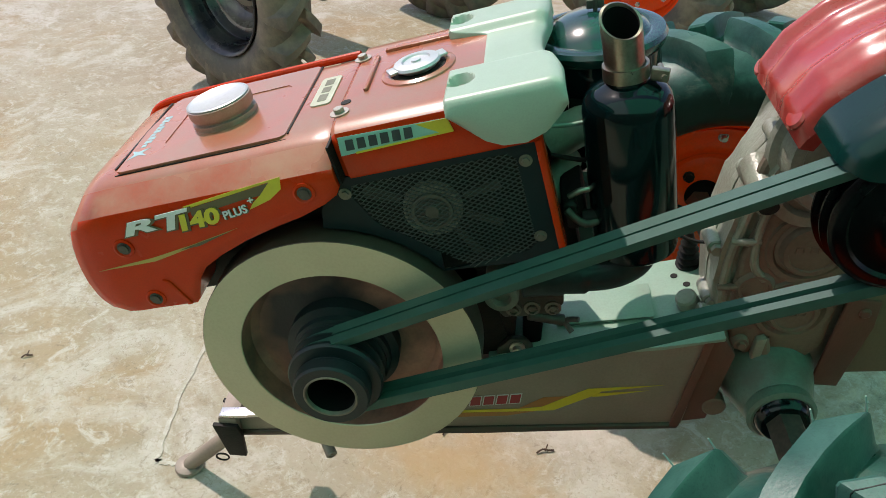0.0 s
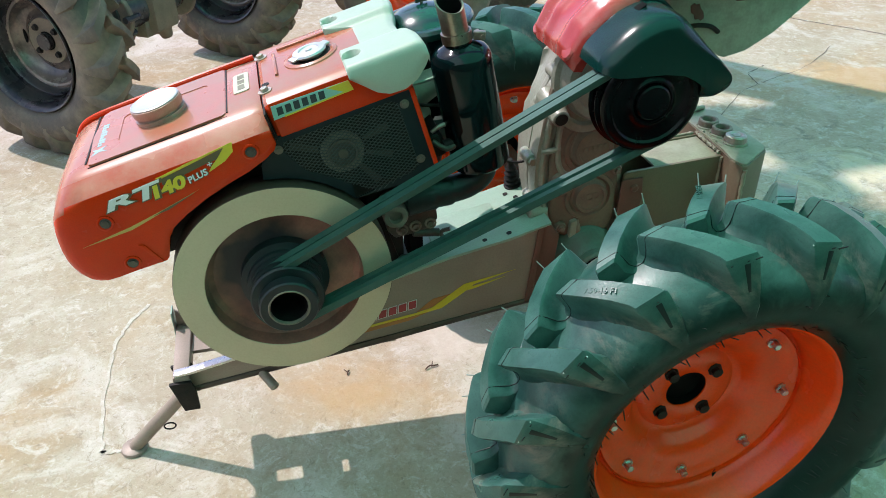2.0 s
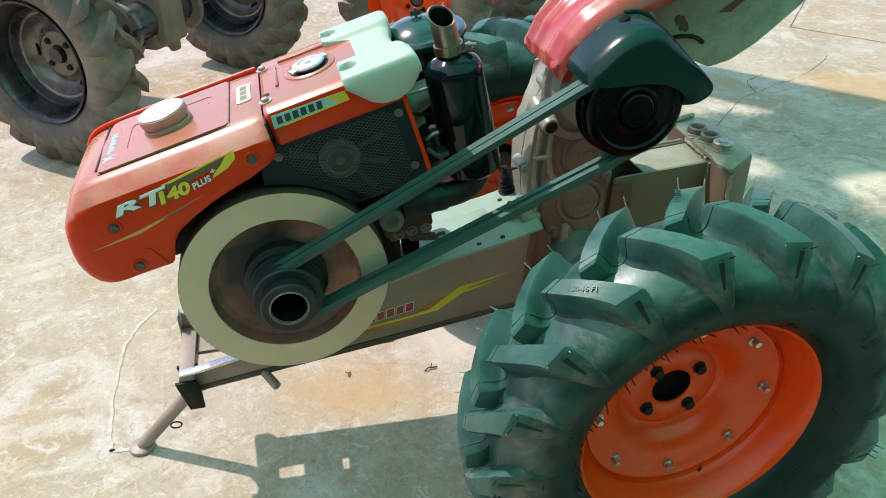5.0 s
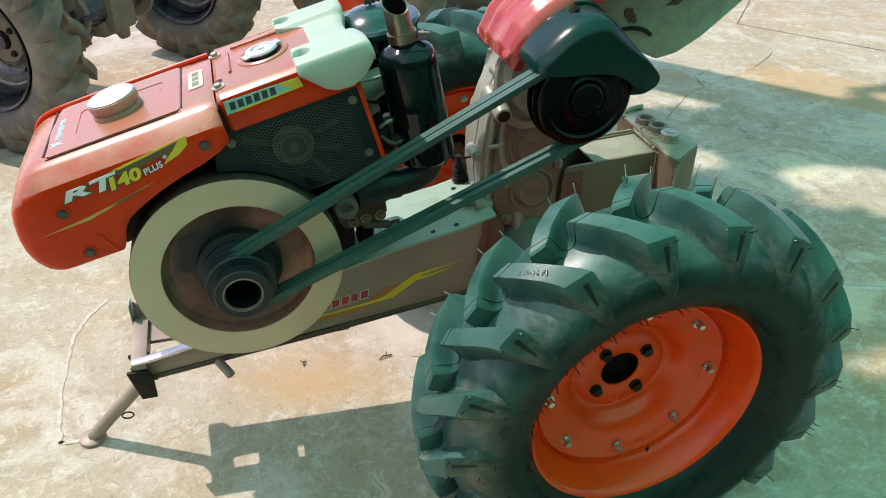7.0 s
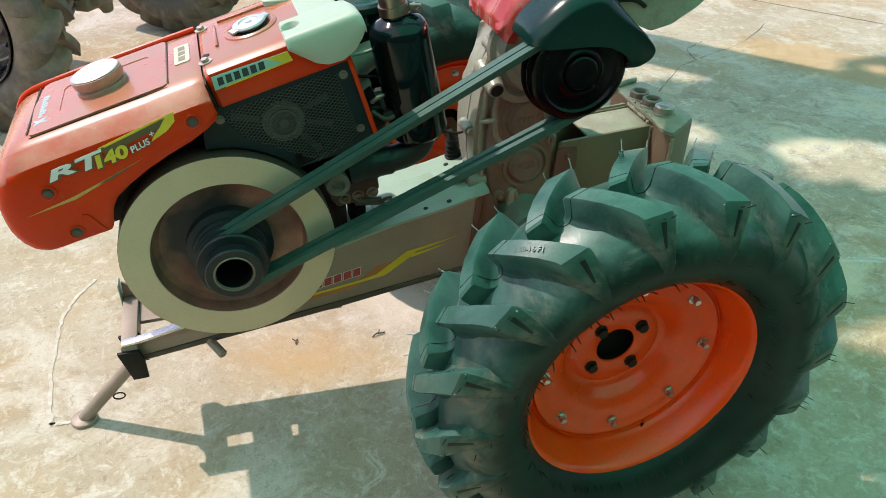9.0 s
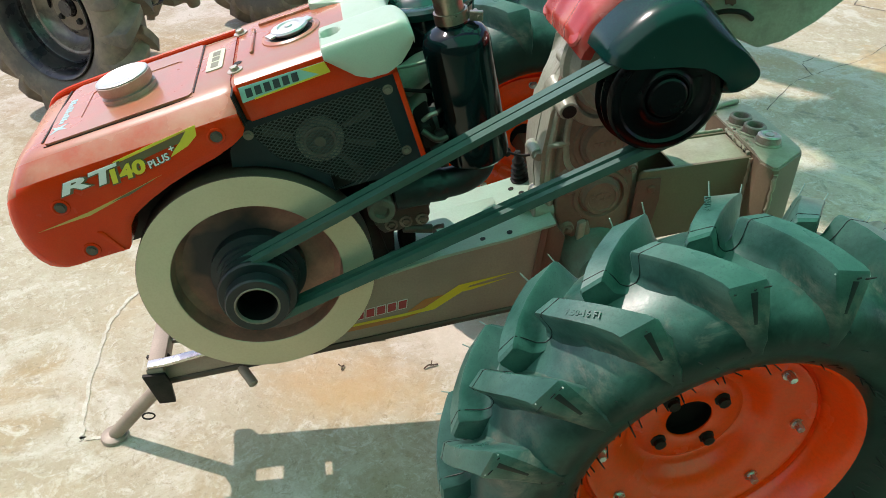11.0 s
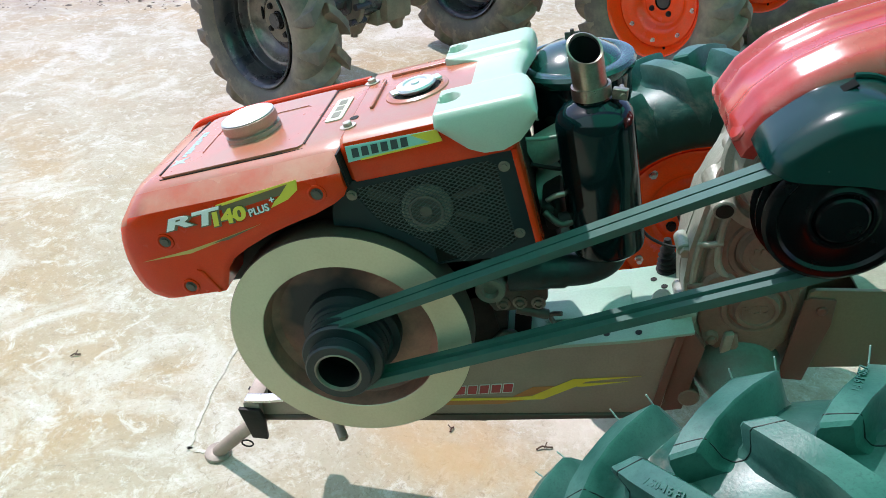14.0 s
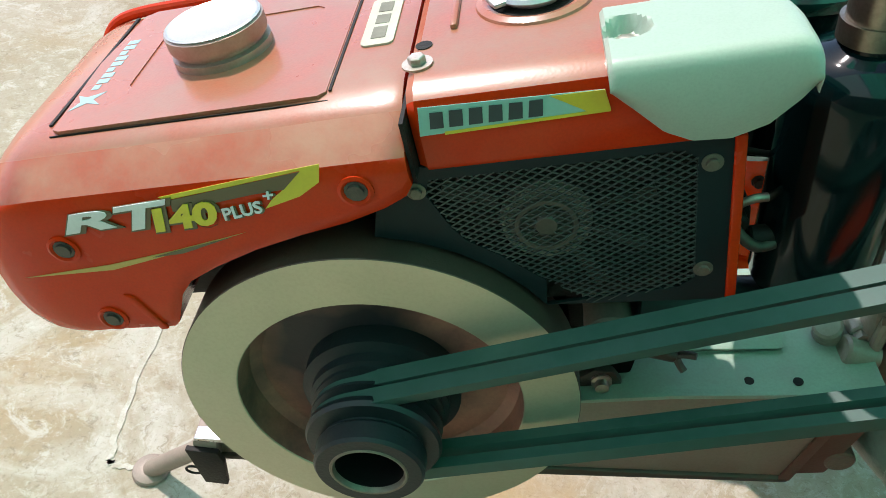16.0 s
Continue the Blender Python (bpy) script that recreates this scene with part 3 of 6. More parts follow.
def epart(name, bm, mat, parent, label=""):
    """A part given in the engine's own frame."""
    if isinstance(bm, bmesh.types.BMesh):
        bmesh.ops.transform(bm, matrix=EN, verts=bm.verts)
    else:
        bm.transform(EN)
    return part(name, bm, mat, parent, label)


# hood, front part: tank cover with the nose
LEAN = [(0.11, 0.034), (0.125, 0.024), (0.135, 0.014), (0.150, 0.005), (0.170, 0.0), (0.190, 0.0), (0.215, 0.005), (0.235, 0.011), (0.26, 0.023), (0.285, 0.040), (0.32, 0.066)]


def lean(w):
    """How far the nose's front stands back at height w."""
    for (w0, k0), (w1, k1) in zip(LEAN, LEAN[1:]):
        if w0 <= w <= w1:
            return k0 + (k1 - k0) * (w - w0) / (w1 - w0)
    return LEAN[0][1]


def hood_section(u, yn, yf, wt, wb, share=0.0):
    drop = 0.303 - wt
    near = [(yn + 0.004, wb)] + [(yn, wb + 0.010 + f * (0.254 - drop - wb)) for f in (0.0, 0.1, 0.22, 0.36, 0.52, 0.68, 0.84, 1.0)]
    near += [(yn + 0.003, 0.273 - drop), (yn + 0.030, 0.2945 - drop), (yn + 0.040, wt - 0.004), (yn + 0.06, wt)]
    half = near + [((yn + yf) / 2, wt)]
    return [(u + share * lean(w), y, w) for y, w in half + [(yf - (y - yn), w) for y, w in near][::-1]]


bm = bmesh.new()
NOSE = [(-0.303, -0.112, 0.092, 0.268, 0.140, 1.0), (-0.3015, -0.128, 0.108, 0.280, 0.133, 1.0), (-0.297, -0.142, 0.122, 0.290, 0.130, 1.0), (-0.289, -0.151, 0.131, 0.297, 0.128, 0.95), (-0.274, -0.157, 0.137, 0.301, 0.127, 0.85), (-0.250, -0.160, 0.14, 0.3025, 0.127, 0.6),
        (-0.220, -0.160, 0.14, 0.303, 0.127, 0.3), (-0.185, -0.160, 0.14, 0.303, 0.126), (-0.155, -0.160, 0.14, 0.303, 0.125), (-0.149, -0.160, 0.14, 0.303, 0.130), (-0.132, -0.160, 0.14, 0.303, 0.162),
        (-0.118, -0.160, 0.14, 0.303, 0.176), (-0.09, -0.160, 0.14, 0.303, 0.189), (-0.05, -0.160, 0.14, 0.303, 0.203), (-0.01, -0.160, 0.14, 0.303, 0.213),
        (0.03, -0.160, 0.14, 0.304, 0.221), (0.062, -0.160, 0.14, 0.304, 0.231), (0.080, -0.160, 0.14, 0.304, 0.240), (0.086, -0.158, 0.138, 0.303, 0.248)]
loft(bm, [hood_section(*q) for q in NOSE])
hood = epart("hood", bm, RED, tiller, "glossy red sheet-metal tank hood, faded top with sky sheen painted in")
sheen_top(hood, FADED_SHEEN, EN)
# raised panel on top, with a recess round the filler cap
bm = bmesh.new()
PAN_OUT = [(-0.197, -0.108), (-0.203, 0.0), (-0.195, 0.090), (-0.185, 0.098), (0.022, 0.098), (0.028, 0.092), (0.028, -0.105), (0.022, -0.110), (-0.190, -0.112)]
PAN_IN = [(-0.148, -0.058), (-0.154, -0.050), (-0.154, 0.042), (-0.148, 0.050), (-0.010, 0.052), (-0.003, 0.046), (-0.003, -0.056), (-0.010, -0.062)]
lo_o, lo_i = [[bm.verts.new((x, y, 0.3015 + 0.0032 * k)) for x, y in PAN_OUT] for k in (0, 1)], [[bm.verts.new((x, y, 0.3036 + 0.0011 * k)) for x, y in PAN_IN] for k in (0, 1)]
for pair_ in (lo_o, lo_i):
    k = len(pair_[0])
    for q in range(k):
        bm.faces.new((pair_[0][q], pair_[0][(q + 1) % k], pair_[1][(q + 1) % k], pair_[1][q]))
es = [bm.edges.get((v[q], v[(q + 1) % len(v)])) for v in (lo_o[1], lo_i[1]) for q in range(len(v))]
bmesh.ops.triangle_fill(bm, use_beauty=True, edges=es)
bm.faces.new(lo_i[0])
panel = epart("tank_panel", bm, FADED_SHEEN, hood, "faded red tank panel, sky sheen painted in, with a recess round the cap")
bm = bmesh.new()
box(bm, (-0.199, -0.1132, 0.2985), (0.030, -0.1121, 0.3016))
epart("seam", bm, DARK, hood, "dark panel gap")
bm = bmesh.new()
prism(bm, [(-0.3075, 0.166), (-0.300, 0.160), (-0.285, 0.236), (-0.293, 0.232)], -0.100, 0.080, 0.002)
epart("lamp_bezel", bm, WHITE, hood, "pale bezel at the front of the nose")
# dark seam round the panel
for nm, lo, hi in (("seam", (0.0295, -0.104, 0.3035), (0.0318, 0.092, 0.3049)), ("seam", (0.0868, -0.152, 0.25), (0.0898, 0.132, 0.298)), ("seam", (-0.2045, -0.10, 0.3025), (-0.2015, 0.09, 0.3045))):
    bm = bmesh.new()
    box(bm, lo, hi)
    epart(nm, bm, DARK, hood, "dark panel gap")
bm = bmesh.new()
tube(bm, smooth_path([(-0.262, 0.110, 0.276), (-0.232, 0.114, 0.298), (-0.15, 0.114, 0.3025), (0.0, 0.114, 0.3025), (0.082, 0.114, 0.302)]), 0.0055, 10)
epart("hood_lip", bm, RED, hood, "raised red lip along the far edge")
# filler cap
bm = bmesh.new()
cap_at = Matrix.Translation((-0.083, -0.007, 0.303))
revolve(bm, [(0, 0.0), (0.043, 0.0), (0.043, 0.007), (0.038, 0.008), (0.038, 0.011), (0.0415, 0.012), (0.0428, 0.015), (0.0428, 0.026), (0.0405, 0.027)], cap_at, 56)
cap = epart("filler_cap", bm, CAP_SIDE, hood, "round metal fuel filler cap")
bm = bmesh.new()
revolve(bm, [(0.0405, 0.0265), (0.0415, 0.0285), (0.0395, 0.0295), (0.037, 0.0282), (0.0, 0.0288)], cap_at, 56)
epart("cap_top", bm, CAP, hood, "bright brushed cap top")
bm = bmesh.new()
prism(bm, [(-0.165, 0.128), (-0.158, 0.128), (-0.172, 0.168), (-0.181, 0.172)], -0.1625, -0.159, 0.001)
epart("pressed_rib", bm, RED, hood)
# recessed screws of the hood's side
for u, w in ((-0.2055, 0.2262), (-0.2035, 0.1450), (0.046, 0.2526)):
    bm = bmesh.new()
    revolve(bm, [(0.0135, 0), (0.0135, 0.0015), (0.011, 0.0024), (0.009, 0.001), (0.009, 0.0002), (0, 0.0002)], Matrix.Translation((u, -0.1602, w)) @ Y_OUT, 24)
    s = epart("screw_seat", bm, RED, hood)
    bm = bmesh.new()
    revolve(bm, [(0, 0.0004), (0.0088, 0.0004), (0.0088, 0.001), (0.0062, 0.001), (0.0062, 0.0035), (0, 0.0035)], Matrix.Translation((u, -0.1602, w)) @ Y_OUT, 12)
    epart("screw", bm, DARK_BOLT, hood, "dark recessed screw")


def decal(parent, poly, mat, y, name="decal_shape", label="", m=None):
    bm = bmesh.new()
    prism(bm, poly, y - 0.0004, y)
    if m is not None:
        bmesh.ops.transform(bm, matrix=m, verts=bm.verts)
    return epart(name, bm, mat, parent, label)


SY = -0.1604
decal(hood, [(-0.104, 0.2665), (-0.04, 0.2735), (0.0264, 0.2795), (0.0215, 0.264), (0.004, 0.2535), (-0.026, 0.2455), (-0.018, 0.2535), (-0.006, 0.2615), (0.011, 0.2757), (-0.04, 0.2695), (-0.098, 0.2632)], YELLOW, SY, "decal_band", "yellow band of the model sticker")
decal(hood, [(-0.096, 0.2630), (-0.04, 0.2693), (0.0105, 0.2752), (-0.006, 0.2613), (-0.03, 0.2600), (-0.098, 0.2520)], OLIVE, SY - 0.0005, "decal_band", "olive band of the model sticker")
decal(hood, [(-0.257, 0.2003), (-0.175, 0.2058), (-0.115, 0.2140), (-0.050, 0.2250), (-0.115, 0.2110), (-0.175, 0.2000)], GOLD, SY, "decal_stripe", "thin gold stripe on the hood side")
decal(hood, [(-0.135, 0.2095), (-0.118, 0.2130), (-0.062, 0.2222), (-0.108, 0.2106)], OLIVE, SY - 0.0005, "decal_stripe", "olive end of the hood stripe")
for body, size, u, w, mat, bold, sh, wide, turn, lab in (("R", 0.0235, -0.1955, 0.2430, WHITE, 0.0009, 0.25, 3.05, -3, "silver model letters"), ("T", 0.0315, -0.1520, 0.2400, WHITE, 0.0010, 0.25, 2.2, -3, "silver model letters"),
                                                         ("1", 0.0285, -0.1255, 0.2365, YELLOW, 0.0012, 0.2, 1.55, -2, "yellow model number"), ("40", 0.0285, -0.1045, 0.2372, YELLOW, 0.0012, 0.2, 1.35, -2, "yellow model number"),
                                                         ("PLUS", 0.0150, -0.0605, 0.2402, WHITE, 0.0003, 0.2, 1.02, -7, "small white lettering"), ("+", 0.014, -0.0245, 0.2535, WHITE, 0.0002, 0.2, 1.15, -3, "small white lettering")):
    for name, mat_l, b, dy, du, text in (("lettering_outline", OLIVE, bold * 2.2, 0.0012, 0.001, ""), ("lettering", mat, bold, 0.0022, 0.0, lab)):
        me = lettering(body, size, sh, b, 0.0004)
        me.transform(Matrix.Diagonal((wide, 1, 1, 1)))
        me.transform(Matrix.Translation((u + du, SY - dy, w - du)) @ Matrix.Rotation(radians(turn), 4, "Y"))
        epart(name, me, mat_l, hood, text)
# pale mark across the front of the tank panel: plain bars
for k in range(9):
    bm = bmesh.new()
    box(bm, (-0.190, -0.05 + k * 0.010, 0.3046), (-0.179 - 0.004 * (k % 3 == 0), -0.0425 + k * 0.010, 0.3050))
    epart("mark_bar", bm, PALE_BLUE, hood, "pale blue-white printed mark")
bm = bmesh.new()
prism(bm, [(x + 0.016, y + 0.008) for x, y in ((-0.212, -0.09), (-0.2, -0.08), (-0.186, -0.085), (-0.196, -0.075), (-0.188, -0.064), (-0.203, -0.07), (-0.213, -0.066), (-0.207, -0.077))], 0.3046, 0.3050)
for p in bm.verts:
    p.co = (p.co.x, p.co.z, p.co.y)
epart("mark_emblem", bm, PALE_BLUE, hood)

# rear cover over the radiator
bm = bmesh.new()
RC = []
for u in (0.091, 0.097, 0.2, 0.30, 0.314, 0.319):
    e = 0.004 if u in (0.091, 0.319) else 0.0
    RC.append([(u, -0.138 + e, 0.248 + e), (u, -0.140 + e, 0.252), (u, -0.140 + e, 0.296), (u, -0.136 + e, 0.305 - e), (u, -0.126, 0.3105 - e), (u, -0.11, 0.312 - e), (u, 0.09, 0.312 - e), (u, 0.106, 0.3105 - e),
               (u, 0.116 - e, 0.305 - e), (u, 0.12 - e, 0.296), (u, 0.12 - e, 0.252), (u, 0.118 - e, 0.248 + e)])
loft(bm, RC)
rcover = epart("radiator_cover", bm, RED, tiller, "red sheet-metal radiator cover, faded top with sky sheen painted in")
sheen_top(rcover, FADED_SHEEN, EN)
# raised ridge and low step on top
bm = bmesh.new()
box(bm, (0.118, -0.05, 0.311), (0.124, 0.055, 0.3165), 0.0025)
epart("cover_ridge", bm, FADED_SHEEN, rcover)
bm = bmesh.new()
box(bm, (0.128, 0.066, 0.310), (0.255, 0.078, 0.3165), 0.003)
epart("cover_ridge", bm, FADED_SHEEN, rcover)
# red upright strip at the rear of the screen
bm = bmesh.new()
box(bm, (0.311, -0.141, 0.088), (0.319, -0.10, 0.25), 0.0015)
epart("edge_strip", bm, RED, rcover, "bright red upright edge strip")
# brand plate: teal and yellow shapes, with dark bars for its letters
LY = -0.1404
decal(rcover, [(0.097, 0.279), (0.1, 0.302), (0.226, 0.2985), (0.229, 0.283)], TEAL, LY, "brand_plate", "pale teal and yellow brand sticker")
decal(rcover, [(0.19, 0.2985), (0.226, 0.2985), (0.229, 0.283), (0.215, 0.2825)], YELLOW, LY - 0.0005, "brand_plate_tip")
decal(rcover, [(0.115, 0.2785), (0.229, 0.2815), (0.229, 0.284), (0.115, 0.281)], YELLOW, LY - 0.0006, "brand_plate_edge")
for k in range(6):
    u = 0.1055 + k * 0.0137
    decal(rcover, [(u, 0.2845), (u + 0.0020, 0.2975), (u + 0.0112, 0.2972), (u + 0.0098, 0.2845)], INK, LY - 0.0010, "brand_bar")
# two cover bolts, a hole, a caution label
for y in (-0.098, 0.062):
    me = bolt_mesh(0.0066, 0.007, 1.75)
    me.transform(Matrix.Translation((0.098, y, 0.3122)))
    epart("cover_bolt", me, BOLT, rcover, "plated bolt with washer")
# A dark disc on the cover draws the shade in a hole.
bm = bmesh.new()
revolve(bm, [(0, 0.0), (0.0065, 0.0), (0.0065, 0.0006), (0, 0.0006)], Matrix.Translation((0.100, -0.070, 0.3122)), 20)
epart("cover_hole", bm, DARK, rcover, "dark disc for the shade in a round hole")
bm = bmesh.new()
corners = [(0.057 + sx * 0.008 + 0.0055 * math.cos(a), sy * 0.037 + 0.0055 * math.sin(a)) for sx, sy, a0 in ((1, 1, 0), (-1, 1, 90), (-1, -1, 180), (1, -1, 270)) for a in (radians(a0 + 22.5 * q) for q in range(5))]
loft(bm, [[(x, y, 0.3035) for x, y in corners], [(x, y, 0.3056) for x, y in corners]])
lab = epart("caution_label", bm, LABEL, hood, "small pale printed label")
for k, (a, b2) in enumerate(((-0.032, -0.012), (-0.006, 0.010), (0.016, 0.034))):
    bm = bmesh.new()
    box(bm, (0.051, a, 0.3055), (0.063, b2, 0.3060))
    epart("label_bar", bm, BOSS, hood)
# radiator cap
rc_at = Matrix.Translation((0.183, -0.015, 0.312))
bm = bmesh.new()
revolve(bm, [(0.047, 0.0), (0.046, 0.002), (0.041, 0.004), (0.036, 0.0025), (0.034, 0.0002), (0, 0.0002)], rc_at, 40)
epart("cap_well", bm, FADED_SHEEN, rcover)
bm = bmesh.new()
revolve(bm, [(0, 0.0005), (0.0345, 0.0005), (0.0345, 0.0016), (0, 0.0016)], rc_at, 32)
epart("well_shadow_plate", bm, DARK, rcover)
bm = bmesh.new()
revolve(bm, [(0.022, 0.0), (0.024, 0.004), (0.029, 0.006), (0.030, 0.008), (0.028, 0.011), (0.018, 0.0125), (0.016, 0.0105), (0.0065, 0.0105), (0.0055, 0.0125), (0, 0.0125)], rc_at, 40)
box(bm, (-0.038, -0.010, 0.0055), (0.038, 0.010, 0.010), 0.002, rc_at @ Matrix.Rotation(radians(25), 4, "Z"))
epart("radiator_cap", bm, CAP, rcover, "pale metal radiator cap with two ears")

# pale guard over the rear of the engine: two ears, a low channel between them, skirts at the sides
SKIRT = [(0.200, 0.306), (0.228, 0.303), (0.242, 0.289), (0.262, 0.268), (0.28, 0.2585), (0.305, 0.257), (0.328, 0.265), (0.346, 0.281), (0.362, 0.300)]


def ease(a, b, x):
    f = min(1.0, max(0.0, (x - a) / (b - a)))
    return f * f * (3 - 2 * f)


def rounded(d, r):
    """How far a rounded edge of radius r has dropped at distance d from its end."""
    return 0.0 if d >= r else r - math.sqrt(max(0.0, r * r - (r - d) ** 2))


GUARD_BOLTS = ((0.244, -0.106), (0.232, 0.094))


def guard_top(u, y, front, rear):
    ears = max(1 - ease(-0.076, -0.054, y), ease(0.046, 0.066, y))
    z = 0.3130 + 0.0105 * ears - rounded(min(y + 0.158, 0.128 - y), 0.012) - 0.7 * rounded(rear - u, 0.016) - 0.8 * rounded(u - front, 0.004)
    for bu, by in GUARD_BOLTS:
        z -= 0.0115 * (1 - ease(0.0115, 0.0170, math.hypot(u - bu, y - by)))
    return z


def skirt_low(u):
    for (u0, w0), (u1, w1) in zip(SKIRT, SKIRT[1:]):
        if u0 <= u <= u1:
            return w0 + (w1 - w0) * (u - u0) / (u1 - u0)
    return SKIRT[-1][1]


bm = bmesh.new()
ROWS_U, ROWS_Y = 46, 104
grid = []
for k in range(ROWS_Y + 1):
    y = -0.158 + 0.286 * k / ROWS_Y
    near_e, far_e = 1 - ease(-0.074, -0.056, y), ease(0.046, 0.062, y)
    front = 0.264 - 0.036 * near_e - 0.048 * far_e
    rear = 0.356 - 0.022 * ease(-0.12, -0.01, y) + 0.014 * ease(0.0, 0.10, y)
    line = [bm.verts.new((front, y, 0.3095))]
    for q in range(ROWS_U + 1):
        u = front + (rear - front) * q / ROWS_U
        line.append(bm.verts.new((u, y, guard_top(u, y, front, rear))))
    line.append(bm.verts.new((rear - 0.002, y, 0.288)))
    grid.append(line)
for edge, sgn, floor in ((grid[0], -1, 0.0), (grid[-1], 1, 0.292)):
    upper, made = edge, []
    for q in range(1, 6):
        lower = []
        for v in edge:
            w = max(floor, min(skirt_low(v.co.x), v.co.z - 0.001))
            f = q / 5
            lower.append(bm.verts.new((v.co.x, v.co.y + sgn * (0.0022 * math.sin(f * 2.6) - 0.006 * f * f), v.co.z + (w - v.co.z) * f)))
        made.append(lower)
    grid = (made[::-1] + grid) if sgn < 0 else (grid + made)
for a, b in zip(grid, grid[1:]):
    for q in range(len(a) - 1):
        bm.faces.new((a[q], a[q + 1], b[q + 1], b[q]))
guard = epart("top_guard", bm, MINT, tiller, "pale green-white plastic guard over the radiator")
for u, y in GUARD_BOLTS:
    me = bolt_mesh(0.0055, 0.0035, 1.5)
    me.transform(Matrix.Translation((u, y, 0.3122)))
    epart("guard_bolt", me, BOLT, guard, "brass-coloured bolt in a round seat")

# radiator screen on the near side
FR = 0.1935
arc = [(FR * math.cos(radians(a)), FR * math.sin(radians(a))) for a in (78, 68, 58, 48, 38, 30)]
scr = [(0.047, 0.212)] + arc + [(0.312, 0.088), (0.312, 0.250), (0.094, 0.250), (0.086, 0.252), (0.06, 0.232)]
inner = [(0.094, 0.238), (0.275, 0.240), (0.287, 0.232), (0.287, 0.115), (0.275, 0.106), (0.205, 0.094), (0.17, 0.125), (0.135, 0.158), (0.112, 0.176), (0.103, 0.19), (0.089, 0.225)]
bm = bmesh.new()
vo = [bm.verts.new((x, -0.1375, z)) for x, z in scr]
vi = [bm.verts.new((x, -0.1375, z)) for x, z in inner]
es = [bm.edges.new((v[i], v[(i + 1) % len(v)])) for v in (vo, vi) for i in range(len(v))]
bmesh.ops.triangle_fill(bm, use_beauty=True, edges=es)
for f in list(bm.faces):
    c = f.calc_center_median()
    ins = False
    for i in range(len(inner)):
        (x0, z0), (x1, z1) = inner[i], inner[(i + 1) % len(inner)]
        if (z0 > c.z) != (z1 > c.z) and c.x < (x1 - x0) * (c.z - z0) / (z1 - z0) + x0:
            ins = not ins
    if ins:
        bm.faces.remove(f)
g = bmesh.ops.extrude_face_region(bm, geom=list(bm.faces))
bmesh.ops.translate(bm, vec=(0, 0.004, 0), verts=[v for v in g["geom"] if isinstance(v, bmesh.types.BMVert)])
screen = epart("screen_plate", bm, SCREEN_BLACK, tiller, "black perforated side screen plate with bolts")


def inside(poly, x, z):
    ins = False
    for i in range(len(poly)):
        (x0, z0), (x1, z1) = poly[i], poly[(i + 1) % len(poly)]
        if (z0 > z) != (z1 > z) and x < (x1 - x0) * (z - z0) / (z1 - z0) + x0:
            ins = not ins
    return ins


# expanded-metal mesh: two families of thin bars, clipped to the opening
bm = bmesh.new()
for sgn, slope in ((1, 0.58), (-1, -0.58)):
    for k in range(-60, 80):
        z0 = 0.17 + k * 0.0060
        run = None
        for i in range(0, 141):
            x = 0.085 + i * 0.0015
            z = z0 + slope * (x - 0.19)
            ok = inside(inner, x, z)
            if ok and run is None:
                run = (x, z)
            if run and (not ok or i == 140):
                if x - run[0] > 0.004:
                    a, b2 = Vector((run[0], -0.1372 - 0.0004 * sgn, run[1])), Vector((x, -0.1372 - 0.0004 * sgn, z))
                    d = (b2 - a).normalized()
                    nrm = Vector((-d.z, 0, d.x)) * 0.00055
                    q = [bm.verts.new(p) for p in (a - nrm, b2 - nrm, b2 + nrm, a + nrm)]
                    r = [bm.verts.new(v.co + Vector((0, 0.0012, 0))) for v in q]
                    bm.faces.new(q)
                    for j in range(4):
                        bm.faces.new((q[j], r[j], r[(j + 1) % 4], q[(j + 1) % 4]))
                run = None
ms = epart("mesh_grille", bm, MESH, screen, "fine diamond wire mesh")
tagged(ms, kind="stuff")
# the fan boss and ribs behind the mesh
bm = bmesh.new()
box(bm, (0.085, -0.122, 0.09), (0.30, -0.118, 0.245))
epart("screen_back", bm, DARK, screen, "dark radiator core behind the mesh")
bm = bmesh.new()
ctr = Matrix.Translation((0.176, -0.125, 0.183)) @ Y_OUT
revolve(bm, [(0.0, 0.009), (0.012, 0.009), (0.014, 0.006), (0.03, 0.006), (0.032, 0.009), (0.0345, 0.009), (0.036, 0.0)], ctr, 40)
epart("fan_boss", bm, BOSS, screen, "round brownish boss behind the mesh")
for k in range(10):
    a = 2 * math.pi * k / 10 + 0.2
    bm = bmesh.new()
    prism(bm, [(0.040, -0.004), (0.085, -0.010), (0.085, 0.004), (0.040, 0.004)], -0.004, -0.001, 0.0, Matrix.Translation((0.176, -0.122, 0.183)) @ Matrix.Rotation(-a, 4, "Y") @ Matrix.Rotation(radians(14), 4, "X"))
    if all(inside(inner, v.co.x, v.co.z) for v in bm.verts):
        epart("fan_blade", bm, OILY, screen, "dusty fan blade behind the mesh")
    else:
        bm.free()
bm = bmesh.new()
revolve(bm, [(0.0, 0.013), (0.008, 0.013), (0.010, 0.010), (0.020, 0.0100), (0.021, 0.0125), (0.0245, 0.0125), (0.0255, 0.010)], ctr, 36)
epart("boss_ring", bm, OILY, screen, "raised ring on the boss")
for u, w in ((0.083, 0.2295), (0.2932, 0.1244), (0.2968, 0.2274)):
    me = bolt_mesh(0.0048, 0.004, 1.6)
    me.transform(Matrix.Translation((u, -0.1377, w)) @ Y_OUT)
    epart("screen_bolt", me, DULL, screen, "dull plated screen bolt")

# engine block under the hood, with the clutter at its rear
bm = bmesh.new()
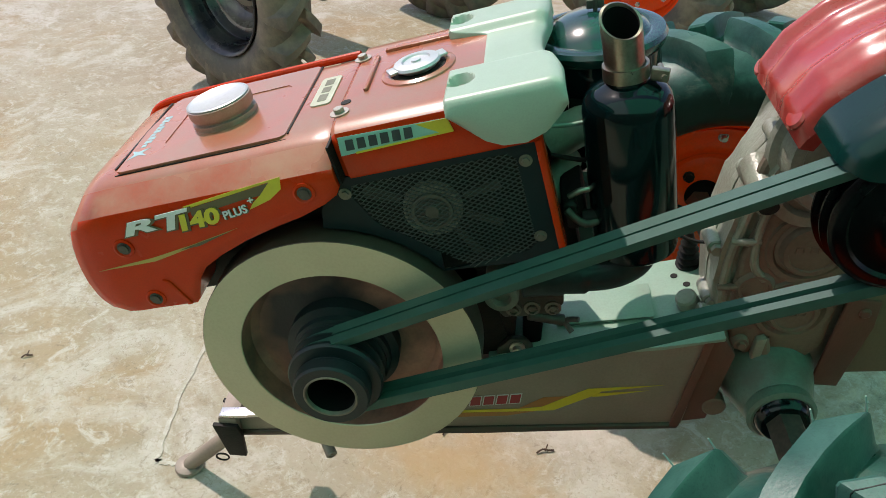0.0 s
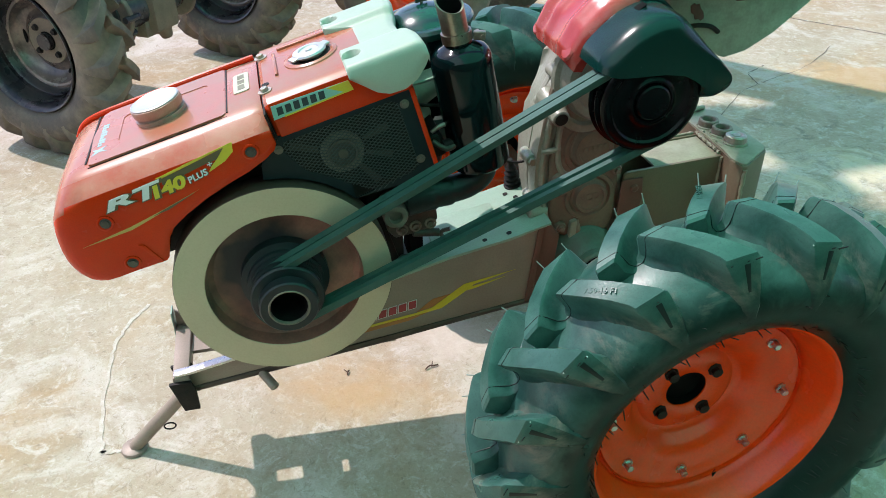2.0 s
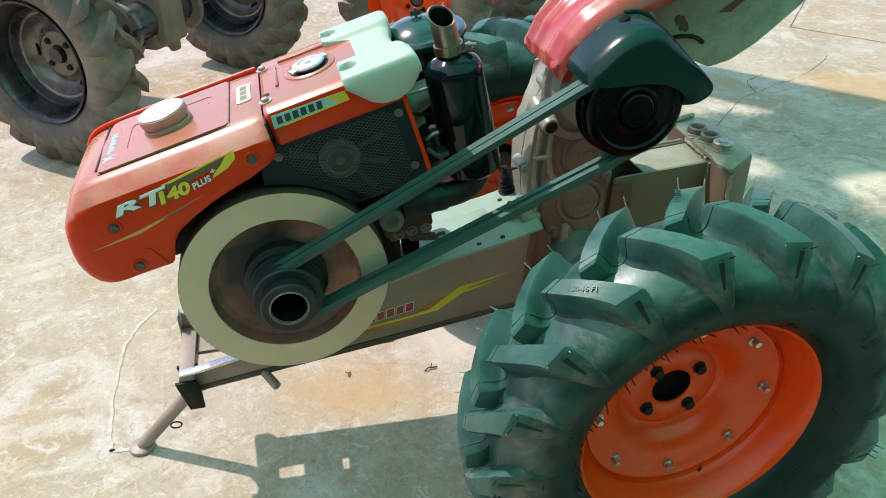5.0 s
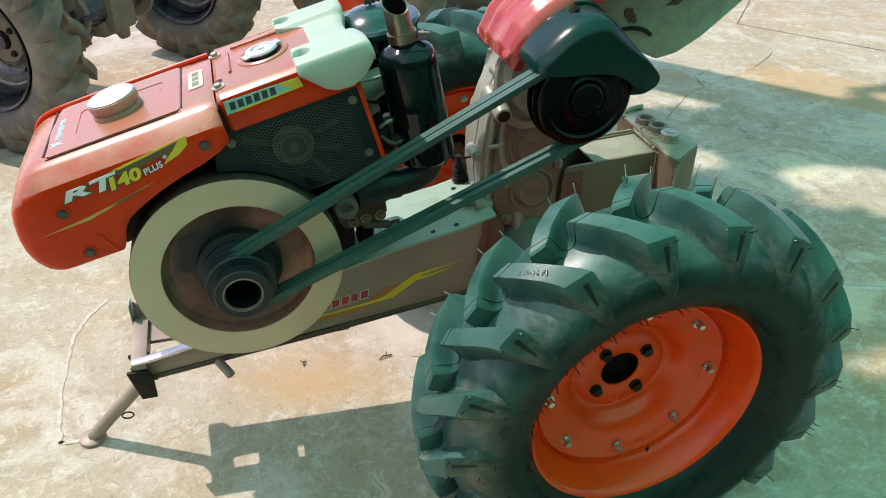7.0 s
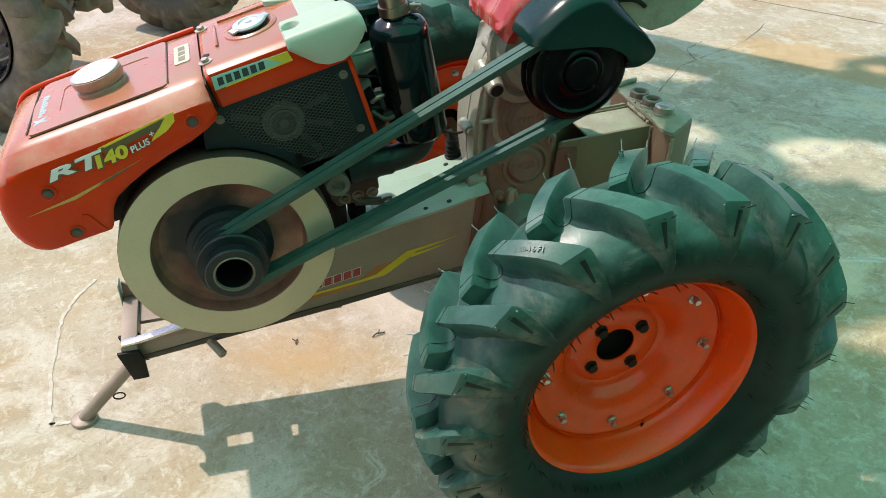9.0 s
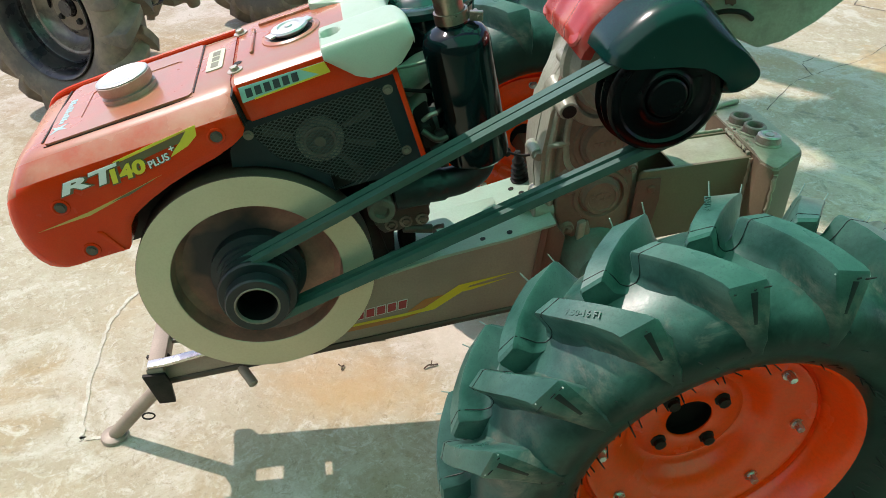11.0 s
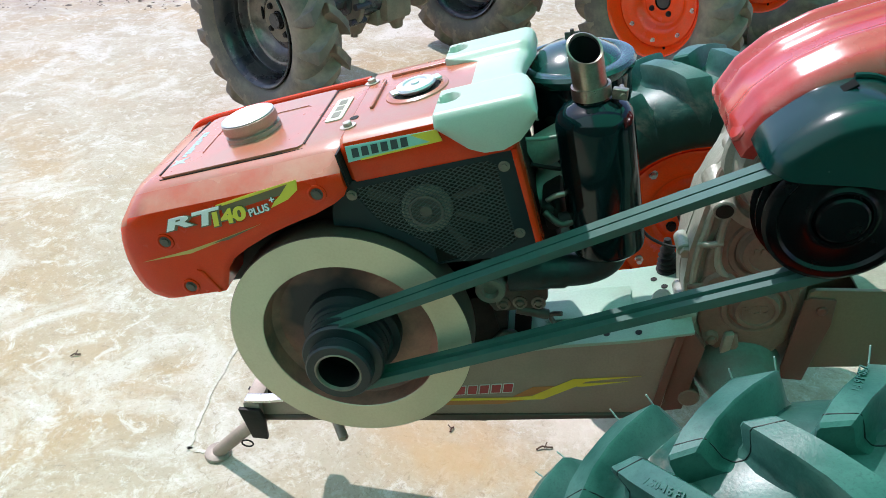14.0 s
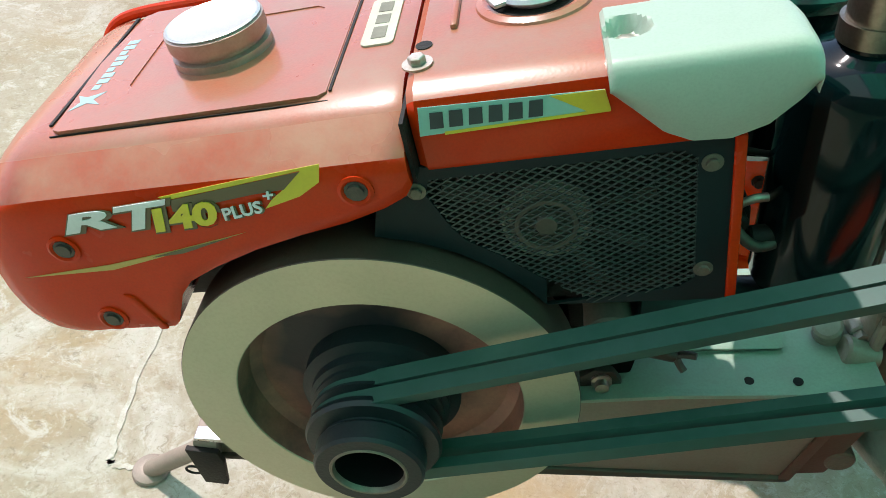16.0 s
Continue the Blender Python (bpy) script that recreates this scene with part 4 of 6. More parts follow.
box(bm, (-0.235, -0.095, 0.10), (0.08, 0.09, 0.29), 0.01)
block = epart("engine_block", bm, DARK, tiller, "grimy dark cast engine block")
bm = bmesh.new()
box(bm, (0.05, -0.112, 0.075), (0.31, 0.10, 0.245), 0.012)
box(bm, (0.05, -0.03, -0.06), (0.30, 0.10, 0.08), 0.012)
epart("radiator_housing", bm, DARK, block)
bm = bmesh.new()
box(bm, (0.03, -0.030, -0.16), (0.20, 0.10, 0.09), 0.02)
epart("crankcase", bm, DARK, block)
bm = bmesh.new()
prism(bm, [(0.20, -0.02), (0.28, -0.02), (0.33, 0.02), (0.33, 0.07), (0.215, 0.075)], -0.035, 0.04, 0.008)
epart("cylinder_head", bm, DARK, block, "oily dark cylinder head cover")
bm = bmesh.new()
revolve(bm, [(0.023, -0.06), (0.023, 0.0), (0.021, 0.003), (0.013, 0.003), (0.012, 0.0), (0.011, -0.006), (0, -0.006)], Matrix.Translation((0.312, -0.098, 0.592)) @ Y_OUT, 28)
part("pump_boss", bm, BOSS, block, "pale oily ring boss on the pump")
bm = bmesh.new()
prism(bm, [(0.300, 0.582), (0.325, 0.580), (0.398, 0.572), (0.401, 0.548), (0.388, 0.528), (0.340, 0.520), (0.318, 0.515), (0.302, 0.535)], -0.050, -0.005, 0.004)
part("pump_body", bm, OILY, block, "oily dark injection pump body")
for x, z, r in ((0.357, 0.5385, 0.0078), (0.386, 0.541, 0.0078), (0.331, 0.534, 0.0078), (0.318, 0.565, 0.006)):
    bm = bmesh.new()
    revolve(bm, [(r * 1.5, -0.002), (r * 1.5, 0.003), (r, 0.004)], Matrix.Translation((x, -0.050, z)) @ Y_OUT, 16)
    revolve(bm, [(r, 0.003), (r, 0.008), (r * 0.7, 0.009), (r * 0.6, 0.006), (0, 0.006)], Matrix.Translation((x, -0.050, z)) @ Y_OUT, 6)
    part("pump_bolt", bm, DULL, block, "oily bolt on the pump body")
bm = bmesh.new()
rod(bm, (0.352, -0.046, 0.522), (0.404, -0.046, 0.515), 0.0085, 0.0085, 16, 0.001)
part("drain_tap", bm, OILY, block, "dark drain tap barrel")
bm = bmesh.new()
tube(bm, smooth_path([(0.424, -0.052, 0.523), (0.412, -0.047, 0.518), (0.407, -0.046, 0.512), (0.411, -0.049, 0.505), (0.417, -0.054, 0.500)], 3), 0.0042, 10)
part("tap_lever", bm, DARK_BOLT, block, "small forked tap lever")
bm = bmesh.new()
box(bm, (0.300, -0.022, 0.40), (0.338, 0.08, 0.530), 0.004)
part("mount_block", bm, DARK, block, "dark engine mount")
bm = bmesh.new()
prism(bm, [(0.312, 0.440), (0.330, 0.462), (0.352, 0.462), (0.366, 0.446), (0.366, 0.436), (0.312, 0.420)], -0.036, -0.024, 0.003)
part("mount_bracket", bm, OILY, block, "oily engine mount bracket")
bm = bmesh.new()
revolve(bm, [(0.012, 0), (0.012, 0.003), (0.008, 0.004), (0.008, 0.012), (0, 0.012)], Matrix.Translation((0.342, -0.036, 0.446)) @ Y_OUT, 12)
part("mount_bolt", bm, BOLT, block, "plated mount bolt")
bm = bmesh.new()
box(bm, (0.350, -0.020, 0.438), (0.378, 0.05, 0.500), 0.005)
part("mount_pad", bm, BORE, block, "black rubber mount pad")
# injector, pipes and cables behind the screen
for pts, r, mat in ((((0.318, -0.04, 0.215), (0.36, -0.035, 0.207), (0.42, -0.02, 0.21)), 0.003, PLATE),
                    (((0.325, -0.085, 0.120), (0.345, -0.09, 0.098), (0.375, -0.08, 0.098)), 0.005, DARK_BOLT),
                    (((0.318, -0.05, 0.180), (0.36, -0.045, 0.160), (0.42, -0.04, 0.140)), 0.003, DARK),
                    (((0.330, -0.07, 0.128), (0.345, -0.07, 0.134), (0.362, -0.068, 0.133)), 0.004, BOLT)):
    bm = bmesh.new()
    tube(bm, smooth_path(pts), r, 12)
    epart("hose", bm, mat, block, "hose or cable behind the engine")
bm = bmesh.new()
tube(bm, smooth_path([(0.315, 0.02, 0.160), (0.35, 0.022, 0.172), (0.39, 0.03, 0.182), (0.43, 0.05, 0.20)], 4), 0.026, 20)
epart("intake_elbow", bm, PANEL, block, "pale grey cast intake elbow")
bm = bmesh.new()
box(bm, (0.318, -0.06, 0.070), (0.348, 0.05, 0.118), 0.008)
rod(bm, (0.342, -0.078, 0.098), (0.372, -0.078, 0.100), 0.011, 0.010, 12, 0.002)
rod(bm, (0.330, -0.085, 0.118), (0.330, -0.06, 0.118), 0.010, 0.009, 14, 0.003)
epart("fuel_filter", bm, DARK, block, "dark greasy fuel filter and its fittings")
bm = bmesh.new()
prism(bm, [(0.322, 0.200), (0.372, 0.196), (0.384, 0.215), (0.380, 0.250), (0.322, 0.255)], 0.045, 0.100, 0.008)
epart("coolant_tank", bm, PANEL, block, "dusty grey coolant tank behind the screen")
# flywheel and drive pulley
FW = Matrix.Translation(AX) @ Y_OUT
bm = bmesh.new()
revolve(bm, [(0.187, -0.05), (0.1875, -0.048), (0.1875, -0.0008), (0.1867, 0.0)], FW, 128)
revolve(bm, [(0.187, -0.05), (0.12, -0.052)], FW, 96)
flywheel = part("flywheel", bm, FLY_RIM, tiller, "heavy cast flywheel with a bright turned face")
bm = bmesh.new()
revolve(bm, [(0.1867, 0.0), (0.1362, 0.0), (0.1352, -0.0012)], FW, 128)
part("flywheel_face", bm, FLY_FACE, flywheel, "turned olive-grey flywheel face")
bm = bmesh.new()
revolve(bm, [(0.1352, -0.0012), (0.132, -0.030), (0.122, -0.038), (0.112, -0.0375), (0.100, -0.037), (0.085, -0.036), (0.07, -0.03), (0.06, -0.03)], FW, 128)
part("flywheel_dish", bm, FLY_DISH, flywheel, "reddish primed dish of the flywheel")
bm = bmesh.new()
revolve(bm, [(0.076, -0.034), (0.076, -0.012), (0.066, -0.008), (0.066, 0.002), (0.0615, 0.004), (0.0615, 0.008), (0.054, 0.011), (0.054, 0.017), (0.0615, 0.0205), (0.0615, 0.0235), (0.054, 0.0265), (0.054, 0.033),
             (0.0615, 0.0365), (0.0625, 0.042), (0.060, 0.046), (0.047, 0.048), (0.047, 0.050), (0.050, 0.054), (0.0495, 0.070), (0.047, 0.073), (0.034, 0.073), (0.0315, 0.070), (0.0305, 0.02), (0.0, 0.018)], FW, 72)
part("drive_pulley", bm, PULLEY, flywheel, "black grooved drive pulley with an open bore")
bm = bmesh.new()
revolve(bm, [(0.0352, 0.0731), (0.0340, 0.0742), (0.0322, 0.0738), (0.0309, 0.0700), (0.0306, 0.0690)], FW, 48)
part("bore_sleeve", bm, DULL, flywheel, "worn bright steel lip of the pulley bore")
# The bore's inner wall is blackened to stand for the shade within.
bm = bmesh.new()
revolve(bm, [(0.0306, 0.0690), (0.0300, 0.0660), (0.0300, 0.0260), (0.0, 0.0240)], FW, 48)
part("pulley_bore", bm, BORE, flywheel, "pulley bore, its shade painted black")
# upper pulley, belts and cover
UP = Vector((0.728, -0.195, 0.812))
UR, DR = 0.085, 0.0585
UPM = Matrix.Translation(UP + Vector((0, -0.012, 0))) @ Y_OUT
bm = bmesh.new()
revolve(bm, [(0, -0.045), (0.090, -0.045), (0.095, -0.043), (0.095, -0.040), (0.080, -0.036), (0.080, -0.030), (0.092, -0.026), (0.092, -0.0225), (0.078, -0.0185), (0.078, -0.012), (0.0885, -0.0085), (0.0885, -0.006),
             (0.085, -0.002), (0.080, 0.0), (0.073, 0.0), (0.069, -0.004), (0.046, -0.006), (0.041, -0.004), (0.037, -0.001), (0.034, -0.001), (0.032, -0.003), (0.030, 0.003), (0.027, 0.005), (0, 0.005)], UPM, 80)
part("upper_pulley", bm, PULLEY_BLACK, tiller, "glossy black three-groove gearbox pulley")


def belt(yc, width=0.0165, thick=0.0105):
    d = Vector((UP.x - AX.x, 0, UP.z - AX.z + 0.005))
    c0, c1 = Vector((AX.x, 0, AX.z - 0.005)), Vector((UP.x, 0, UP.z))
    L = d.length
    base = math.atan2(d.z, d.x)
    off = math.acos((DR - UR) / L)
    pts = []
    for k in range(25):       # round the drive pulley
        a = base + off + (2 * math.pi - 2 * off) * k / 24
        pts.append((c0 + Vector((DR * math.cos(a), 0, DR * math.sin(a))), a))
    for k in range(25):
        a = base - off + 2 * off * k / 24
        pts.append((c1 + Vector((UR * math.cos(a), 0, UR * math.sin(a))), a))
    bm = bmesh.new()
    rings = []
    for p, a in pts:
        o = Vector((math.cos(a), 0, math.sin(a)))
        rings.append([bm.verts.new(p + Vector((0, yc + sy * width / 2, 0)) + o * h) for sy, h in ((-1, 0.002), (-1, 0.0), (-0.68, -thick), (0.68, -thick), (1, 0.0), (1, 0.002))])
    for i in range(len(rings)):
        a, b2 = rings[i], rings[(i + 1) % len(rings)]
        for k in range(6):
            bm.faces.new((a[k], a[(k + 1) % 6], b2[(k + 1) % 6], b2[k]))
    return bm


for yc in (-0.1735, -0.1935):
    part("drive_belt", belt(yc), BELT, tiller, "worn dark green rubber V-belt")

# belt cover
prof = [(0.630, 0.868), (0.640, 0.893), (0.680, 0.931), (0.714, 0.949), (0.742, 0.954), (0.764, 0.949), (0.786, 0.932), (0.828, 0.888), (0.854, 0.864), (0.867, 0.848), (0.868, 0.834), (0.860, 0.822), (0.842, 0.812), (0.818, 0.806), (0.804, 0.812)]
low = [(0.795, 0.845), (0.775, 0.855), (0.74, 0.860), (0.705, 0.860), (0.675, 0.860)]
arc_pts = smooth_path([(x, 0, z) for x, z in prof], 4)
inward = []
for k, p in enumerate(arc_pts):
    d = (arc_pts[min(k + 2, len(arc_pts) - 1)] - arc_pts[max(k - 2, 0)]).normalized()
    inward.append(Vector((d.z, 0, -d.x)))


def cover_ring(y, inset):
    """The cover's outline, moved inwards; less so at its narrow rear tip."""
    out = []
    for p, q in zip(arc_pts, inward):
        k = 1.0 if p.x < 0.79 else max(0.25, 1.0 - (p.x - 0.79) / 0.06)
        out.append(p + q * inset * k + Vector((0, y, 0)))
    return out


bm = bmesh.new()
rings = [[bm.verts.new(p) for p in cover_ring(y, k)] for y, k in ((-0.124, 0.005), (-0.118, 0.0), (-0.150, 0.0), (-0.180, 0.0008), (-0.193, 0.0035), (-0.2025, 0.0085), (-0.2090, 0.0150), (-0.2125, 0.0215), (-0.2135, 0.028))]
for r0, r1 in zip(rings, rings[1:]):
    for i in range(len(arc_pts) - 1):
        bm.faces.new((r0[i], r0[i + 1], r1[i + 1], r1[i]))
front = bm.faces.new(rings[-1] + [bm.verts.new((x, -0.2135, z)) for x, z in low])
bmesh.ops.triangulate(bm, faces=[front], ngon_method="EAR_CLIP")
inner_r = [bm.verts.new(p) for p in cover_ring(-0.190, 0.012)]
for i in range(len(arc_pts) - 1):
    bm.faces.new((rings[0][i], inner_r[i], inner_r[i + 1], rings[0][i + 1]))
cover = part("belt_cover", bm, COVER_BLACK, tiller, "dark gloss pressed-steel belt cover")
# Black plate on the cover in place of a shaded recess.
bm = bmesh.new()
box(bm, (-0.032, -0.009, -0.002), (0.030, 0.009, 0.0015), 0.0012, Matrix.Translation((0.700, -0.142, 0.9385)) @ Matrix.Rotation(radians(-36), 4, "Y"))
part("cover_slot", bm, BORE, cover, "black plate for a shaded slot in the cover")
bm = bmesh.new()
tube(bm, [p + Vector((0, -0.119, 0.002)) for p in arc_pts[14:-12]], 0.0042, 8)
part("cover_bead", bm, COVER_BLACK, cover, "rolled bead along the cover's inner edge")

# muffler
M0, M1 = Vector((0.481, -0.061, 0.662)), Vector((0.437, -0.061, 0.882))
ax_m = (M1 - M0).normalized()
mm = along(M0, M1)
H = (M1 - M0).length
bm = bmesh.new()
revolve(bm, [(0, 0), (0.045, 0), (0.0515, 0.006), (0.053, 0.012), (0.053, H - 0.026), (0.0522, H - 0.018), (0.049, H - 0.009), (0.043, H - 0.002), (0.034, H + 0.003), (0.027, H + 0.006), (0.024, H + 0.008), (0.024, H + 0.014), (0, H + 0.014)], mm, 48)
muffler = part("muffler", bm, BLACK, tiller, "glossy black cylindrical exhaust muffler")
bm = bmesh.new()
tip = M1 + ax_m * 0.095
outer, innr = [], []
for k in range(28):
    a = 2 * math.pi * k / 28
    for rr, lst in ((0.0225, outer), (0.0195, innr)):
        base = M1 + ax_m * 0.006 + Vector((rr * math.cos(a), rr * math.sin(a), 0))
        top = M1 + ax_m * (0.078 + 0.013 * math.sin(a)) + Vector((rr * 1.04 * math.cos(a) - 0.003, rr * 1.04 * math.sin(a) - 0.004, 0))
        lst.append((bm.verts.new(base), bm.verts.new(top)))
for k in range(28):
    j = (k + 1) % 28
    bm.faces.new((outer[k][0], outer[j][0], outer[j][1], outer[k][1]))
    bm.faces.new((innr[k][0], innr[k][1], innr[j][1], innr[j][0]))
    bm.faces.new((outer[k][1], outer[j][1], innr[j][1], innr[k][1]))
bm.faces.new([innr[k][0] for k in range(28)])
pipe = part("tail_pipe", bm, PIPE, muffler, "short heat-stained steel tail pipe with slanted mouth")
# Inside of the tail pipe, coloured black for its shade.
bm = bmesh.new()
bore = []
for k in range(28):
    a = 2 * math.pi * k / 28
    out = Vector((math.cos(a), math.sin(a), 0))
    bore.append((bm.verts.new(M1 + ax_m * 0.010 + out * 0.0190), bm.verts.new(M1 + ax_m * (0.074 + 0.013 * math.sin(a)) + out * 0.0196 + Vector((-0.003, -0.004, 0)))))
for k in range(28):
    j = (k + 1) % 28
    bm.faces.new((bore[k][0], bore[k][1], bore[j][1], bore[j][0]))
bm.faces.new([b0 for b0, b1 in bore])
part("pipe_bore", bm, BORE, pipe, "tail pipe bore, its shade painted black")
bm = bmesh.new()
revolve(bm, [(0.0228, 0.012), (0.0262, 0.012), (0.0262, 0.028), (0.0228, 0.028)], mm @ Matrix.Translation((0, 0, H)), 32, True)
box(bm, (0.024, -0.006, 0.013), (0.044, 0.006, 0.027), 0.0015, Matrix.Translation(M1) @ Matrix.Rotation(radians(-15), 4, "Z"))
rod(bm, M1 + Vector((0.036, -0.02, 0.02)), M1 + Vector((0.036, 0.016, 0.02)), 0.0035, 0.0035, 10)
part("clamp", bm, PIPE, muffler, "steel band clamp with a bolt")
bm = bmesh.new()
tube(bm, smooth_path([(0.481, -0.061, 0.672), (0.484, -0.061, 0.652), (0.473, -0.060, 0.633), (0.45, -0.060, 0.620), (0.42, -0.060, 0.614), (0.39, -0.060, 0.611), (0.36, -0.060, 0.607), (0.343, -0.060, 0.604), (0.336, -0.060, 0.603)]), [0.026] * 24 + [0.029] * 6 + [0.031] * 16 + [0.030, 0.027, 0.019], 24)
part("exhaust_elbow", bm, MANIFOLD, muffler, "black curved exhaust elbow")

# air cleaner
bm = bmesh.new()
AC = Matrix.Translation((0.441, 0.100, 0.713)) @ Matrix.Rotation(radians(-9), 4, "Y") @ Matrix.Scale(1.24, 4)
revolve(bm, [(0, 0), (0.05, 0), (0.058, 0.01), (0.06, 0.08), (0.0655, 0.09), (0.067, 0.098), (0.067, 0.132)], AC, 48)
cleaner = part("air_cleaner", bm, BLACK, tiller, "dark round air cleaner with domed teal lid")
bm = bmesh.new()
revolve(bm, [(0.0672, 0.128), (0.0700, 0.129), (0.0725, 0.134), (0.0735, 0.139), (0.071, 0.1435), (0.060, 0.1455), (0.056, 0.1440), (0.05, 0.150), (0.03, 0.160), (0.008, 0.164), (0, 0.164)], AC, 48)
part("lid", bm, CLEANER, cleaner, "dark teal domed lid with a rolled brim")
bm = bmesh.new()
rod(bm, AC @ Vector((0, 0, 0.16)), AC @ Vector((0, 0, 0.178)), 0.003, 0.003, 10)
box(bm, (-0.009, -0.0015, 0.166), (-0.002, 0.0015, 0.175), 0.001, AC)
box(bm, (0.002, -0.0015, 0.166), (0.009, 0.0015, 0.175), 0.001, AC)
part("wing_nut", bm, DARK_BOLT, cleaner, "small wing nut")
bm = bmesh.new()
tube(bm, smooth_path([(0.40, 0.06, 0.74), (0.38, 0.02, 0.71), (0.36, 0.0, 0.68)]), 0.02, 14)
part("intake_pipe", bm, PLATE, cleaner, "pale intake pipe")

# chassis frame
FRM = [(-0.118, 0.222), (0.07, 0.246), (0.294, 0.276), (0.585, 0.316), (0.604, 0.325), (0.615, 0.50), (0.55, 0.478), (0.42, 0.450), (0.33, 0.432), (0.20, 0.385), (0.0, 0.30), (-0.10, 0.268), (-0.128, 0.262)]
bm = bmesh.new()
prism(bm, FRM, -0.052, -0.046, 0.001)
side = part("side_plate", bm, STEEL, tiller, "brown-grey welded frame side plate with a stripe sticker")
bm = bmesh.new()
prism(bm, [(-0.118, 0.218), (0.294, 0.272), (0.60, 0.315), (0.60, 0.328), (0.294, 0.2855), (-0.118, 0.231)], -0.0560, -0.02, 0.004)
part("lower_flange", bm, SHADED_STEEL, side, "folded lower edge of the frame plate, its shade painted dark")
bm = bmesh.new()
prism(bm, FRM, 0.098, 0.104, 0.001)
part("side_plate", bm, STEEL, tiller, "brown-grey welded frame side plate")
bm = bmesh.new()
prism(bm, [(0.30, 0.420), (0.42, 0.4535), (0.55, 0.4795), (0.632, 0.503), (0.632, 0.509), (0.55, 0.4855), (0.42, 0.4595), (0.30, 0.426)], -0.056, 0.143, 0.001)
topplate = part("top_plate", bm, PLATE, tiller, "sunlit pale frame top plate with bolt holes")
# Dark discs laid on the plate for the shade in its drilled holes.
for x, y, z in ((0.55, -0.038, 0.4857), (0.50, -0.036, 0.4745), (0.60, 0.075, 0.500), (0.585, 0.10, 0.4957)):
    bm = bmesh.new()
    revolve(bm, [(0, 0), (0.0055, 0), (0.0055, 0.0012), (0, 0.0012)], Matrix.Translation((x, y, z)) @ Matrix.Rotation(radians(-14), 4, "Y"), 16)
    part("plate_hole", bm, DARK, topplate, "dark disc for the shade in a drilled hole")
bm = bmesh.new()
prism(bm, [(0.40, 0.4565), (0.46, 0.469), (0.54, 0.487), (0.545, 0.491), (0.46, 0.4735), (0.40, 0.460)], 0.005, 0.085, 0.002)
part("plate_pressing", bm, PLATE, topplate, "raised pressing of the top plate")
bm = bmesh.new()
prism(bm, [(0.625, 0.500), (0.665, 0.512), (0.668, 0.560), (0.655, 0.566), (0.632, 0.535)], 0.065, 0.14, 0.002)
part("plate_bracket", bm, PLATE, topplate, "pale folded bracket on the top plate")
bm = bmesh.new()
rod(bm, (0.625, 0.045, 0.545), (0.668, 0.045, 0.548), 0.019, 0.019, 20, 0.003)
part("bracket_tube", bm, PLATE, topplate, "pale short tube on the bracket")
bm = bmesh.new()
revolve(bm, [(0.028, 0.0), (0.030, 0.006), (0.022, 0.012), (0.028, 0.020), (0.021, 0.027), (0.026, 0.035), (0.019, 0.043), (0.024, 0.051), (0.017, 0.060), (0.020, 0.068), (0.013, 0.078), (0.009, 0.10), (0, 0.10)], Matrix.Translation((0.610, 0.125, 0.500)) @ Matrix.Rotation(radians(-8), 4, "Y") @ Matrix.Scale(0.66, 4), 24)
part("lever_boot", bm, DARK, topplate, "black ribbed rubber lever boot")
bm = bmesh.new()
tube(bm, smooth_path([(0.545, 0.10, 0.605), (0.565, 0.085, 0.590), (0.60, 0.07, 0.585), (0.64, 0.06, 0.60)]), 0.0028, 8)
part("control_cable", bm, DARK, topplate, "black control cable")
bm = bmesh.new()
prism(bm, [(0.585, 0.318), (0.600, 0.322), (0.618, 0.50), (0.606, 0.498)], -0.056, -0.0525, 0.0008)
part("end_strip", bm, PRIMER, side, "dark red primer strip at the plate end")
bm = bmesh.new()
prism(bm, [(0.604, 0.325), (0.64, 0.335), (0.655, 0.47), (0.63, 0.505), (0.615, 0.5)], -0.048, -0.03, 0.002)
part("end_gusset", bm, PRIMER, side, "red-brown primed gusset")


def flat_decal(poly, mat, label, y=-0.0525, parent=side, name="frame_sticker"):
    bm = bmesh.new()
    prism(bm, poly, y - 0.0005, y)
    return part(name, bm, mat, parent, label)


flat_decal([(0.140, 0.296), (0.240, 0.3105), (0.355, 0.3265), (0.406, 0.3345), (0.467, 0.3755), (0.480, 0.3895), (0.454, 0.3870), (0.387, 0.3400), (0.355, 0.3325), (0.240, 0.3160), (0.140, 0.301)], YELLOW, "yellow sweeping frame stripe")
flat_decal([(0.455, 0.3872), (0.474, 0.3835), (0.564, 0.4060)], YELLOW, "yellow tip of the frame stripe", -0.0527)
flat_decal([(0.461, 0.3705), (0.478, 0.3735), (0.544, 0.3925), (0.470, 0.3785)], YELLOW, "thin yellow frame stripe", -0.0527)
flat_decal([(0.353, 0.3335), (0.387, 0.3410), (0.425, 0.3675), (0.388, 0.3610)], SUN_ORANGE, "orange block of the frame stripe", -0.0524)
flat_decal([(0.140, 0.286), (0.240, 0.3005), (0.335, 0.3145), (0.380, 0.3300), (0.355, 0.3262), (0.240, 0.3100), (0.140, 0.2950)], SUN_ORANGE, "faded orange frame stripe", -0.0524)
